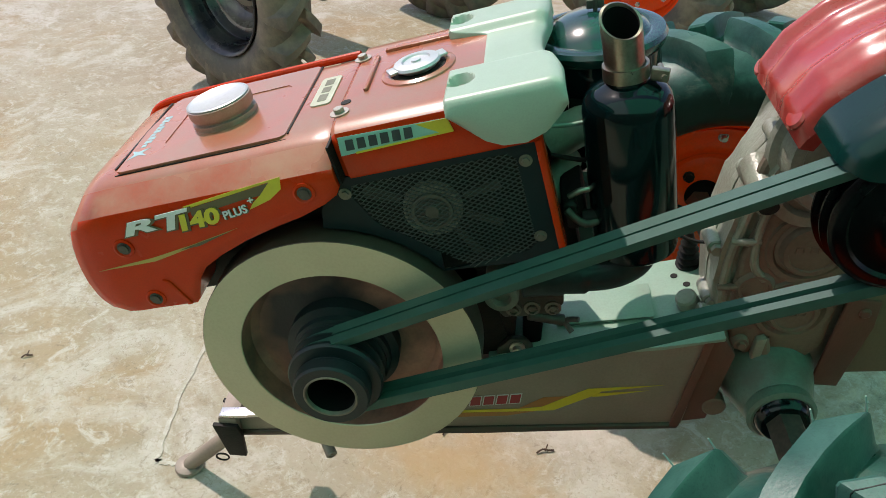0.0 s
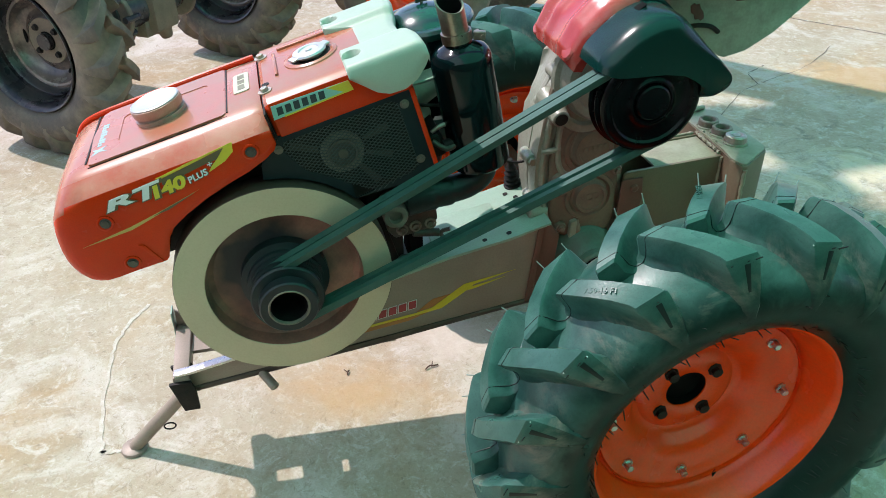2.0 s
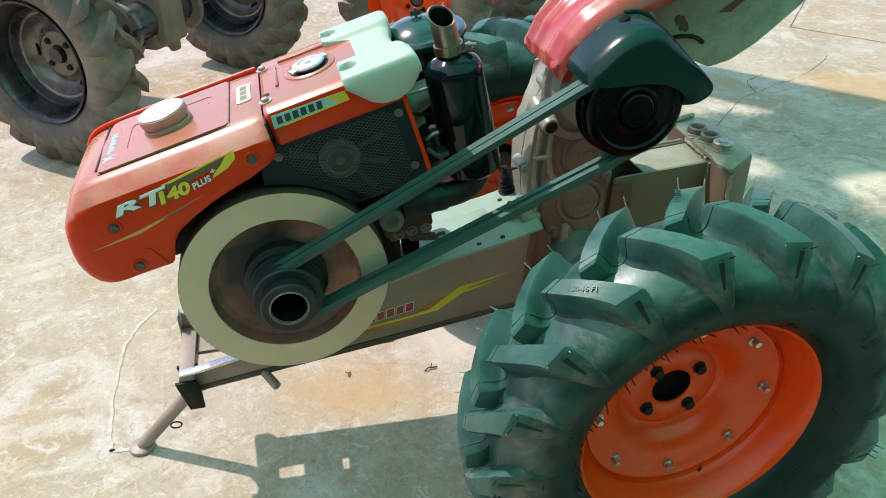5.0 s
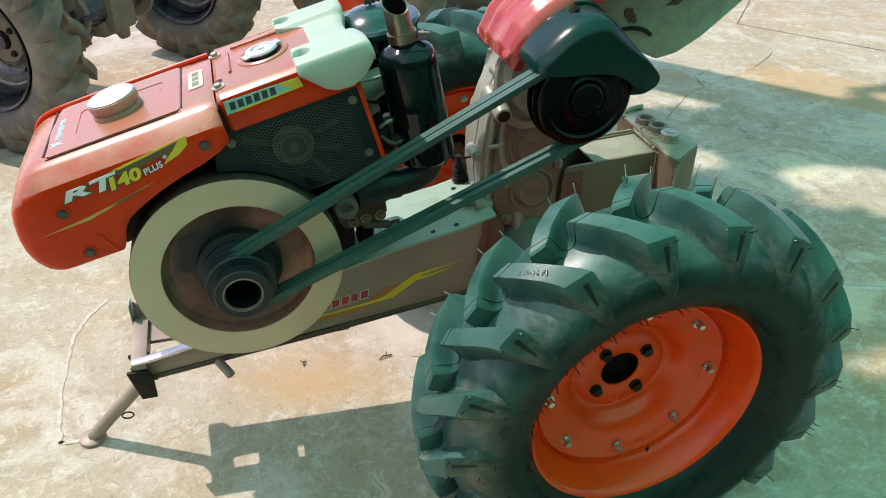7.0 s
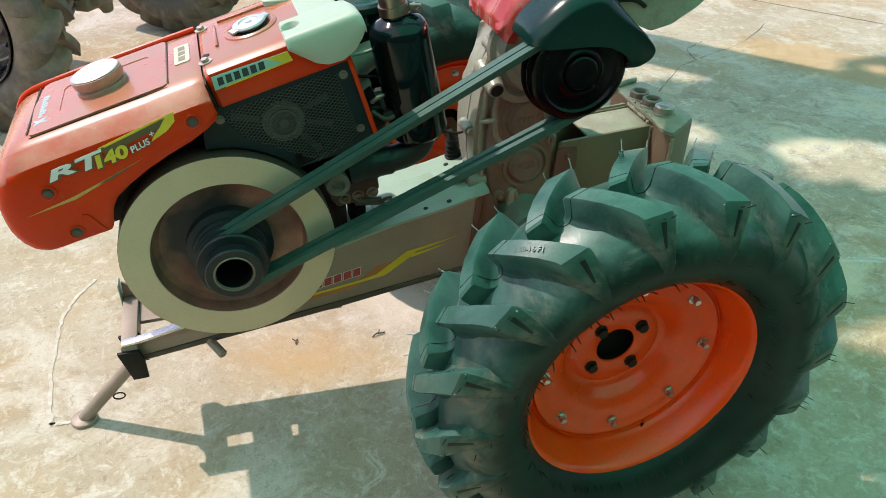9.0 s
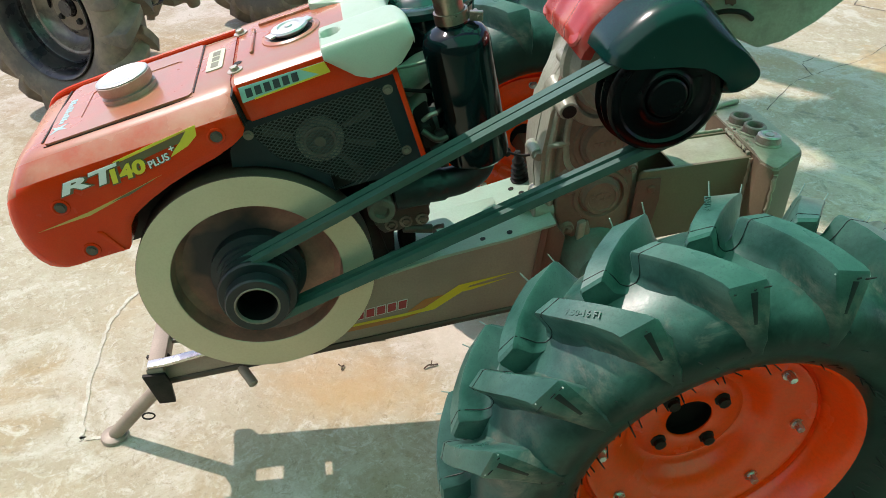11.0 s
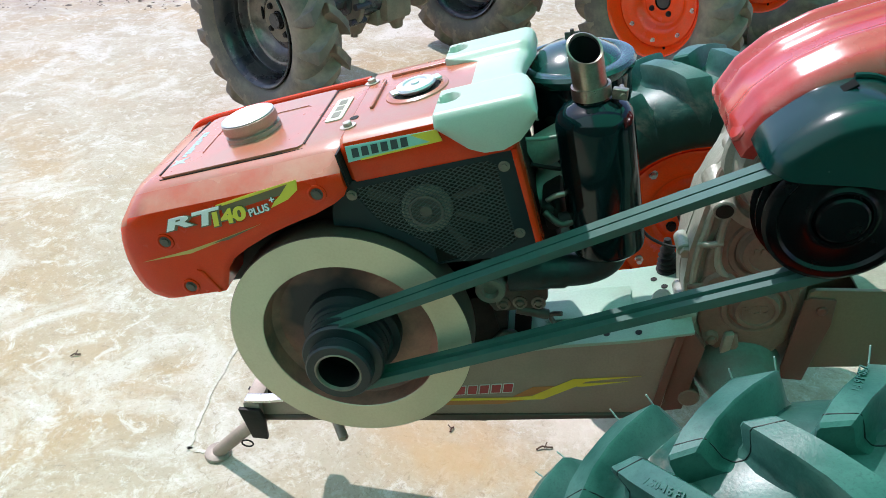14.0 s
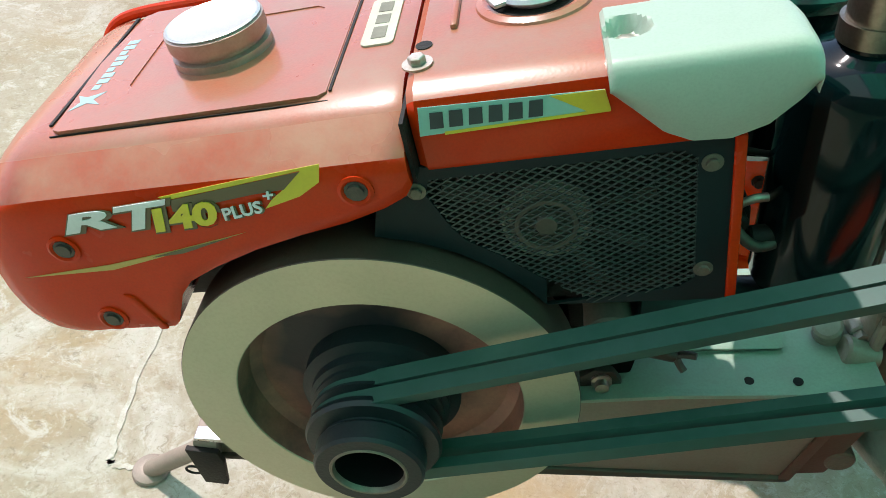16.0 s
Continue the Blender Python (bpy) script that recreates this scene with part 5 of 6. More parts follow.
for k in range(5):
    x = 0.2535 + k * 0.0205
    z = 0.3255 + k * 0.0040
    flat_decal([(x, z), (x + 0.0180, z + 0.0034), (x + 0.0198, z + 0.0254), (x + 0.0018, z + 0.022)], WHITE, "", -0.0526, side, "brand_bar_edge")
    flat_decal([(x + 0.0015, z + 0.002), (x + 0.0168, z + 0.0048), (x + 0.0183, z + 0.0234), (x + 0.003, z + 0.0204)], MAROON, "dark red brand bar", -0.0532, side, "brand_bar")

for x, z, r in ((0.593, 0.352, 0.017), (0.647, 0.362, 0.018)):
    bm = bmesh.new()
    revolve(bm, [(r * 0.8, -0.10), (r * 0.8, -0.012), (r, -0.010), (r, 0.008), (r * 0.85, 0.010), (0, 0.010)], Matrix.Translation((x, -0.040, z)) @ Y_OUT, 20)
    part("frame_pin", bm, PRIMER if x < 0.6 else CAST, side, "rust-brown frame pin")
# engine bed between the side plates
bm = bmesh.new()
box(bm, (-0.105, 0.026, 0.252), (-0.044, 0.098, 0.260))
box(bm, (-0.044, -0.046, 0.254), (-0.014, 0.098, 0.262))
box(bm, (-0.014, -0.012, 0.256), (0.008, 0.098, 0.264))
box(bm, (0.008, -0.046, 0.258), (0.035, 0.098, 0.266))
box(bm, (0.035, 0.024, 0.258), (0.051, 0.098, 0.266))
box(bm, (0.035, -0.046, 0.258), (0.051, -0.030, 0.266))
box(bm, (0.051, -0.046, 0.262), (0.31, 0.098, 0.285))
part("engine_bed", bm, STEEL, tiller, "steel engine bed between the side plates")

# front cross bar, upright and parking stand
bm = bmesh.new()
box(bm, (-0.138, -0.066, 0.235), (-0.107, 0.130, 0.272), 0.002)
cross = part("cross_bar", bm, STEEL, tiller, "worn steel front cross bar")
bm = bmesh.new()
prism(bm, [(-0.135, 0.272), (-0.10, 0.276), (0.02, 0.300), (0.02, 0.306), (-0.10, 0.282), (-0.135, 0.278)], -0.066, -0.047, 0.001)
part("front_plate", bm, CHROME, cross, "bright worn steel corner plate")
bm = bmesh.new()
prism(bm, [(-0.137, 0.240), (-0.108, 0.240), (-0.103, 0.262), (-0.117, 0.296), (-0.135, 0.312)], 0.105, 0.111, 0.001)
upright = part("upright_plate", bm, STEEL, cross, "brown-grey steel upright")
bm = bmesh.new()
box(bm, (-0.1420, 0.092, 0.238), (-0.1385, 0.124, 0.313), 0.001)
part("upright_flange", bm, PLATE, upright, "pale worn flange of the upright")
bm = bmesh.new()
prism(bm, [(-0.146, 0.262), (-0.128, 0.19), (-0.098, 0.19), (-0.098, 0.24), (-0.105, 0.262)], -0.074, -0.066, 0.001)
part("stand_bracket", bm, DARK, cross, "dark stand bracket")
bm = bmesh.new()
prism(bm, [(-0.146, 0.262), (-0.128, 0.19), (-0.098, 0.19), (-0.098, 0.24), (-0.105, 0.262)], -0.02, -0.012, 0.001)
part("stand_bracket", bm, DARK, cross, "dark stand bracket")
bm = bmesh.new()
rod(bm, (-0.270, 0.038, 0.010), (-0.092, -0.012, 0.226), 0.0145, 0.0145, 20)
stand = part("stand_leg", bm, STEEL, tiller, "grey steel tube parking stand leg")
bm = bmesh.new()
revolve(bm, [(0, 0), (0.026, 0), (0.029, 0.003), (0.027, 0.008), (0.016, 0.013), (0, 0.013)], Matrix.Translation((-0.273, 0.039, 0.0)), 28)
part("stand_foot", bm, STEEL, stand, "round steel foot")
bm = bmesh.new()
ring = [(-0.180 + 0.012 * math.cos(a), 0.000, 0.088 + 0.009 * math.sin(a)) for a in np.linspace(0, 2 * math.pi, 15)]
tube(bm, ring, 0.0018, 6)
part("stand_ring", bm, DARK, stand, "small wire ring")
bm = bmesh.new()
rod(bm, (0.030, -0.050, 0.240), (0.054, -0.086, 0.224), 0.0095, 0.0095, 16, 0.002)
revolve(bm, [(0, 0), (0.0065, 0), (0.0065, 0.0008), (0, 0.0008)], along((0.054, -0.086, 0.224), (0.078, -0.122, 0.208)), 14)
part("cross_peg", bm, STEEL, tiller, "short steel peg under the frame")

# gear case
bm = bmesh.new()
GC = [(0.680, 0.845), (0.664, 0.80), (0.648, 0.772), (0.632, 0.742), (0.621, 0.70), (0.617, 0.665), (0.612, 0.625), (0.612, 0.57), (0.622, 0.50), (0.648, 0.44), (0.685, 0.395), (0.70, 0.34), (0.74, 0.315), (0.785, 0.33), (0.81, 0.38), (0.818, 0.45), (0.80, 0.54), (0.795, 0.65), (0.805, 0.75), (0.78, 0.83), (0.72, 0.865)]
prism(bm, GC, 0.0, 0.11, 0.012, None, 3)
case = part("gear_case", bm, CAST_LIT, tiller, "brown-grey painted cast gear case")
bm = bmesh.new()
gcx, gcz = 0.71, 0.60
prism(bm, [(gcx + (x - gcx) * 1.015, gcz + (z - gcz) * 1.01) for x, z in GC], 0.045, 0.062, 0.003)
part("case_flange", bm, CAST_LIT, case)
edge_pts = [(x, -0.002, z) for x, z in GC[:10]]
bm = bmesh.new()
tube(bm, smooth_path([(x + 0.014, y, z) for x, y, z in edge_pts], 4), 0.007, 10)
part("case_lip", bm, CAST_LIT, case, "rounded cast lip along the case edge")
bm = bmesh.new()
tube(bm, smooth_path([(0.668, -0.006, 0.735), (0.655, -0.010, 0.70), (0.650, -0.012, 0.66), (0.655, -0.014, 0.61), (0.675, -0.014, 0.585)], 4), 0.006, 10)
part("case_rib", bm, CAST_LIT, case)
bm = bmesh.new()
tube(bm, smooth_path([(0.640, -0.004, 0.80), (0.660, -0.010, 0.83), (0.690, -0.012, 0.850)], 4), 0.010, 10)
part("case_rib", bm, CAST_LIT, case)
bm = bmesh.new()
prism(bm, [(0.688, 0.482), (0.702, 0.486), (0.700, 0.40), (0.684, 0.40)], -0.026, -0.010, 0.003)
part("case_rib", bm, CAST_LIT, case)
bm = bmesh.new()
prism(bm, [(0.642, 0.50), (0.66, 0.455), (0.70, 0.43), (0.76, 0.43), (0.79, 0.47), (0.785, 0.56), (0.778, 0.64), (0.77, 0.70), (0.70, 0.72), (0.65, 0.69), (0.636, 0.62)], -0.014, 0.004, 0.008, None, 3)
part("case_cover", bm, CAST, case)
for x, z, r, h in ((0.726, 0.535, 0.034, 0.013), (0.722, 0.643, 0.040, 0.013), (0.728, 0.79, 0.082, 0.03), (0.665, 0.57, 0.024, 0.006)):
    bm = bmesh.new()
    revolve(bm, [(r * 1.22, -0.008), (r * 1.18, 0.0), (r * 1.06, 0.003), (r * 1.02, h * 0.6), (r * 0.96, h), (r * 0.80, h), (r * 0.77, h - 0.003), (0, h - 0.003)], Matrix.Translation((x, -0.014, z)) @ Y_OUT, 40)
    part("case_boss", bm, CAST_LIT if z > 0.7 else CAST, case, "round cast bearing boss")
me = lettering("FCD", 0.022, 0.0, 0.0003, 0.0012)
me.transform(Matrix.Translation((0.7045, -0.0245, 0.526)) @ Matrix.Rotation(radians(-9), 4, "Y"))
part("cast_lettering", me, CAST, case, "raised cast letters")
for k in range(5):
    bm = bmesh.new()
    box(bm, (0.699 + k * 0.010, -0.026, 0.639 + k * 0.0012), (0.7065 + k * 0.010, -0.023, 0.649 + k * 0.0012), 0.0008)
    part("cast_bar", bm, CAST, case)
bm = bmesh.new()
rod(bm, (0.636, 0.03, 0.742), (0.637, -0.05, 0.725), 0.023, 0.0165, 24, 0.002)
part("breather_tube", bm, CAST_LIT, case)
# A dark disc closes the tube, for the shade inside it.
bm = bmesh.new()
revolve(bm, [(0, 0), (0.0125, 0), (0.0125, 0.0012), (0, 0.0012)], along((0.637, -0.0502, 0.725), (0.637, -0.06, 0.7229)), 20)
part("tube_bore", bm, DARK, case, "dark disc for the shade in the tube bore")
for x, z in ((0.608, 0.615), (0.632, 0.725), (0.652, 0.785), (0.674, 0.830), (0.62, 0.52), (0.65, 0.445), (0.80, 0.60), (0.79, 0.74)):
    bm = bmesh.new()
    rod(bm, (x, 0.058, z), (x, 0.012, z), 0.013, 0.012, 14, 0.002)
    rod(bm, (x, 0.012, z), (x, 0.003, z), 0.0085, 0.0085, 6)
    part("case_bolt", bm, CAST_LIT, case, "flange bolt in a cast lug")
bm = bmesh.new()
rod(bm, (0.612, 0.035, 0.47), (0.585, 0.02, 0.52), 0.020, 0.016, 16, 0.003)
rod(bm, (0.60, 0.0, 0.505), (0.64, 0.0, 0.50), 0.018, 0.018, 16, 0.003)
part("case_stub", bm, CAST_LIT, case)
for pts in (((0.66, 0.0, 0.80), (0.635, -0.006, 0.76), (0.64, -0.008, 0.70)), ((0.70, -0.012, 0.48), (0.71, -0.02, 0.44), (0.72, -0.03, 0.40))):
    bm = bmesh.new()
    tube(bm, smooth_path(pts), 0.009, 10)
    part("case_rib", bm, CAST, case)
for x, z, r0, r1, h in ((0.700, 0.742, 0.060, 0.046, 0.010), (0.722, 0.643, 0.058, 0.050, 0.004), (0.726, 0.535, 0.052, 0.045, 0.005)):
    bm = bmesh.new()
    revolve(bm, [(r0 + 0.004, -0.004), (r0, h), (r1, h), (r1 - 0.003, h - 0.004), (r1 - 0.005, -0.004)], Matrix.Translation((x, -0.014, z)) @ Y_OUT, 48)
    part("case_ring", bm, CAST_LIT if h > 0.008 else CAST, case, "raised cast ring on the case")
for x0, z0, x1, z1 in ((0.640, 0.700, 0.668, 0.715), (0.622, 0.640, 0.655, 0.650), (0.620, 0.560, 0.650, 0.575), (0.655, 0.785, 0.690, 0.765), (0.675, 0.825, 0.705, 0.80), (0.690, 0.59, 0.735, 0.585)):
    bm = bmesh.new()
    tube(bm, [(x0, -0.004, z0), ((x0 + x1) / 2, -0.013, (z0 + z1) / 2), (x1, -0.014, z1)], 0.0055, 10)
    part("case_rib", bm, CAST_LIT if z0 > 0.6 else CAST, case)
for x, y, z, r in ((0.668, -0.012, 0.782, 0.016), (0.652, -0.008, 0.735, 0.012), (0.690, -0.014, 0.838, 0.014), (0.668, -0.012, 0.47, 0.012), (0.778, -0.012, 0.59, 0.011)):
    bm = bmesh.new()
    revolve(bm, [(r * 1.15, -0.01), (r, 0.008), (r * 0.85, 0.011), (0, 0.011)], Matrix.Translation((x, y, z)) @ Y_OUT, 20)
    revolve(bm, [(r * 0.55, 0.010), (r * 0.55, 0.017), (r * 0.4, 0.018), (0, 0.018)], Matrix.Translation((x, y, z)) @ Y_OUT, 6)
    part("cover_bolt", bm, CAST_LIT if z > 0.6 else CAST, case, "painted bolt in a cast lug")
# axles
HUB = Vector((0.738, -0.485, 0.390))
for sy in (-1, 1):
    y0 = 0.0 if sy < 0 else 0.11
    bm = bmesh.new()
    revolve(bm, [(0.078, -0.02), (0.071, 0.0), (0.054, 0.058), (0.0475, 0.070), (0.0495, 0.073), (0.0495, 0.088), (0.044, 0.092), (0, 0.092)], along((0.727, y0, 0.396), (0.727 - 0.022 * sy, y0 + sy, 0.396 + 0.012 * sy)), 36)
    axle = part("axle_housing", bm, AXLE_GREEN, tiller, "tapered greasy green axle housing")
    bm = bmesh.new()
    rod(bm, (0.727 - 0.002 * sy, y0 + sy * 0.088, 0.396), (0.727 - 0.0024 * sy, y0 + sy * 0.106, 0.396), 0.041, 0.037, 28, 0.003)
    part("axle_seal", bm, BLACK, axle, "black axle seal")
    bm = bmesh.new()
    rod(bm, (0.727 - 0.002 * sy, y0 + sy * 0.10, 0.396), (0.736 if sy < 0 else 0.716, HUB.y + 0.075 if sy < 0 else 0.50, 0.391), 0.027, 0.027, 6)
    part("axle_shaft", bm, DARK_BOLT, axle, "dark hexagonal axle shaft")

# rear bracket, hitch beam and block
def weld(p0, p1, r, parent, seed):
    """A lumpy weld bead between two points."""
    rw = random.Random(seed)
    p0, p1 = Vector(p0), Vector(p1)
    k = max(4, int((p1 - p0).length / 0.006))
    bm = bmesh.new()
    tube(bm, [p0.lerp(p1, i / k) + Vector((rw.uniform(-1, 1), rw.uniform(-1, 1), rw.uniform(-1, 1))) * r * 0.25 for i in range(k + 1)], [r * rw.uniform(0.75, 1.2) for i in range(k + 1)], 8)
    part("weld_bead", bm, BLOCK_TOP, parent, "lumpy painted weld bead")


CHEEK = [(0.798, 0.572), (0.806, 0.578), (1.014, 0.592), (1.014, 0.45), (0.95, 0.44), (0.80, 0.42)]
bm = bmesh.new()
prism(bm, [(0.792, 0.560), (0.800, 0.566), (0.838, 0.566), (0.840, 0.52), (0.825, 0.40), (0.785, 0.40)], -0.0245, -0.0185, 0.002)
bracket = part("rear_bracket", bm, PRIMER, tiller, "red-brown primed rear bracket")
bm = bmesh.new()
revolve(bm, [(0, 0), (0.0085, 0), (0.0085, 0.003), (0.006, 0.005), (0, 0.0055)], Matrix.Translation((0.820, -0.0240, 0.545)) @ Y_OUT, 10)
part("bolt", bm, PRIMER, bracket, "primed bolt head")
bm = bmesh.new()
prism(bm, CHEEK, -0.018, -0.010, 0.001)
beam = part("hitch_beam", bm, BEAM, tiller, "olive-brown steel hitch beam")
bm = bmesh.new()
prism(bm, CHEEK, 0.088, 0.096, 0.001)
part("far_cheek", bm, BEAM, beam)
bm = bmesh.new()
prism(bm, [(0.870, 0.574), (1.014, 0.584), (1.014, 0.589), (0.870, 0.579)], -0.0095, 0.0875, 0.001)
part("beam_top", bm, BLOCK_TOP, beam, "pale worn beam top plate")
bm = bmesh.new()
prism(bm, [(0.80, 0.424), (0.95, 0.444), (1.012, 0.454), (1.012, 0.462), (0.95, 0.452), (0.80, 0.432)], -0.0095, 0.0875, 0.001)
part("beam_floor", bm, PRIMER, beam, "primed underside plate")
BLOCK = [(1.016, 0.172), (1.090, 0.195), (1.112, 0.180), (1.112, -0.020), (1.104, -0.034), (1.026, -0.090), (1.016, -0.088), (1.008, -0.055), (1.016, -0.018)]
UPRIGHT = Matrix(((1, 0, 0, 0), (0, 0, 1, 0), (0, 1, 0, 0), (0, 0, 0, 1)))
bm = bmesh.new()
prism(bm, BLOCK, 0.452, 0.600, 0.003, UPRIGHT)
hitch = part("hitch_block", bm, BEAM, tiller, "worn steel hitch block with three plugs")
bm = bmesh.new()
mid_b = Vector((1.062, 0.055))
prism(bm, [tuple(mid_b + (Vector(p) - mid_b) * 0.955) for p in BLOCK], 0.5985, 0.6035, 0.001, UPRIGHT)
part("block_top", bm, BLOCK_TOP, hitch, "pale olive worn top of the hitch block")
weld((1.013, -0.010, 0.594), (1.016, 0.092, 0.596), 0.0045, beam, 1)
weld((1.022, 0.000, 0.603), (1.022, 0.080, 0.603), 0.0035, beam, 2)
weld((1.013, -0.0185, 0.590), (1.013, -0.0185, 0.462), 0.0035, beam, 3)
weld((0.93, 0.097, 0.588), (1.010, 0.097, 0.593), 0.0035, beam, 4)
weld((1.022, -0.0905, 0.592), (1.022, -0.0905, 0.458), 0.004, hitch, 5)
bm = bmesh.new()
tube(bm, [(1.018, 0.150, 0.602), (1.024, 0.168, 0.606), (1.050, 0.178, 0.609), (1.086, 0.190, 0.608)], 0.0055, 10)
part("block_lip", bm, BLOCK_TOP, hitch, "bent raised lip of the block")
for i, (x, y) in enumerate(((1.048, 0.102), (1.054, 0.057), (1.059, 0.012))):
    bm = bmesh.new()
    if i < 2:
        revolve(bm, [(0.0215, 0), (0.0215, 0.016), (0.0195, 0.018), (0.0155, 0.018), (0.014, 0.015), (0.014, 0.003), (0, 0.003)], Matrix.Translation((x, y, 0.602)), 28)
    else:
        revolve(bm, [(0.023, 0), (0.023, 0.010), (0.0215, 0.013), (0.0215, 0.017), (0.018, 0.0195), (0.014, 0.0195), (0.012, 0.017), (0.009, 0.017), (0.008, 0.0195), (0, 0.020)], Matrix.Translation((x, y, 0.602)), 28)
    plug = part("hitch_plug", bm, BOLT if i == 2 else BUSH, hitch, "silver bolted plug" if i == 2 else "open dusty bush")
    rw = random.Random(20 + i)
    bm = bmesh.new()
    ring = [(x + (0.0235 + rw.uniform(-0.001, 0.0012)) * math.cos(a * 0.3142), y + (0.0235 + rw.uniform(-0.001, 0.0012)) * math.sin(a * 0.3142), 0.604) for a in range(20)]
    tube(bm, ring + ring[:1], 0.0032, 8)
    part("weld_bead", bm, BLOCK_TOP, plug, "lumpy painted weld bead")

# red fairing and pale handle panel
FORM = (0.0, 0.55, 0.78, 0.88, 0.95, 1.06, 1.14, 1.12, 0.98, 0.93, 0.92, 0.92, 0.93, 0.98, 1.12, 1.2, 1.14, 0.86, 0.72, 0.72, 0.86, 1.08, 1.06, 0.8, 0.0)
SPINE = np.array([(0.612, 0.858, -0.108, 0.066, 0.018), (0.616, 0.872, -0.112, 0.072, 0.026), (0.64, 0.905, -0.116, 0.078, 0.032), (0.68, 0.940, -0.118, 0.08, 0.036), (0.73, 0.968, -0.118, 0.08, 0.038), (0.80, 0.992, -0.116, 0.08, 0.04), (0.95, 1.03, -0.11, 0.08, 0.04), (1.15, 1.10, -0.1, 0.08, 0.04)])
ACROSS = 73
form = np.interp(np.linspace(0, 24, ACROSS), np.arange(25), FORM)
for k in range(3):
    form[1:-1] = 0.25 * form[:-2] + 0.5 * form[1:-1] + 0.25 * form[2:]
bm = bmesh.new()
secs = []
for k in range(40):
    at = (len(SPINE) - 1) * (k / 39) ** 1.3
    x, z, yn, yf, h = (float(np.interp(at, np.arange(len(SPINE)), SPINE[:, c])) for c in range(5))
    ys = [yn + (yf - yn) * q / (ACROSS - 1) for q in range(ACROSS)]
    sec = [(x + 0.014 - h * f * 0.62, y, z + h * f * 0.78 - 0.02) for y, f in zip(ys, form)]
    secs.append(sec + [(x + 0.030, y, z - 0.022) for y in ys[::-1]])
loft(bm, secs)
fairing = part("red_fairing", bm, FAIRING_RED, tiller, "glossy dark red ribbed fairing over the gear case")
for y in (-0.090, 0.055):
    bm = bmesh.new()
    revolve(bm, [(0.014, 0), (0.014, 0.003), (0.011, 0.006), (0, 0.007)], along((0.622, y, 0.866), (0.57, y - 0.01, 0.895)), 20)
    part("fairing_screw", bm, FAIRING_RED, fairing, "red painted screw head")
bm = bmesh.new()
prism(bm, [(0.80, 0.99), (0.855, 0.90), (0.93, 0.82), (0.985, 0.795), (1.03, 0.805), (1.08, 0.838), (1.16, 0.905), (1.33, 1.08), (1.20, 1.16), (1.0, 1.06)], 0.0, 0.075, 0.006, None, 2)
hpanel = part("handle_panel", bm, PANEL, tiller, "worn pale green steel handle panel")
bm = bmesh.new()
prism(bm, [(0.893, 0.902), (0.900, 0.907), (0.905, 0.903), (0.911, 0.905), (0.914, 0.896), (0.921, 0.890), (0.924, 0.878), (0.918, 0.873), (0.913, 0.878), (0.906, 0.876), (0.903, 0.886), (0.896, 0.889)], -0.0025, 0.0, 0.0004)
part("panel_tear", bm, PRIMER, hpanel, "rust-brown chip in the paint")
bm = bmesh.new()
tube(bm, smooth_path([(0.880, -0.004, 0.862), (0.905, -0.010, 0.868), (0.935, -0.010, 0.864), (0.958, -0.004, 0.850)], 5), 0.0045, 8)
part("panel_cable", bm, DARK, hpanel, "short black cable on the panel")
bm = bmesh.new()
prism(bm, [(0.985, 0.905), (1.02, 0.93), (1.05, 0.935), (1.03, 0.922), (1.01, 0.905)], -0.0025, 0.0, 0.0004)
part("panel_scrape", bm, PRIMER, hpanel, "rust-brown scrape in the paint")

# ---- wheels ----
LUGS = 18
TYRE_PROFILE = [(0.211, 0.046), (0.215, 0.064), (0.224, 0.076), (0.240, 0.090), (0.262, 0.101), (0.285, 0.105), (0.303, 0.101), (0.320, 0.090), (0.335, 0.071), (0.347, 0.043), (0.3525, 0.0)]


def tyre_mesh():
    bm = bmesh.new()
    prof = [(r, h) for r, h in TYRE_PROFILE] + [(r, -h) for r, h in TYRE_PROFILE[-2::-1]]
    revolve(bm, prof + [(0.205, -0.04), (0.205, 0.04)], Matrix.Rotation(radians(90), 4, "X"), 72, True)
    return finish(bm, "tyre")


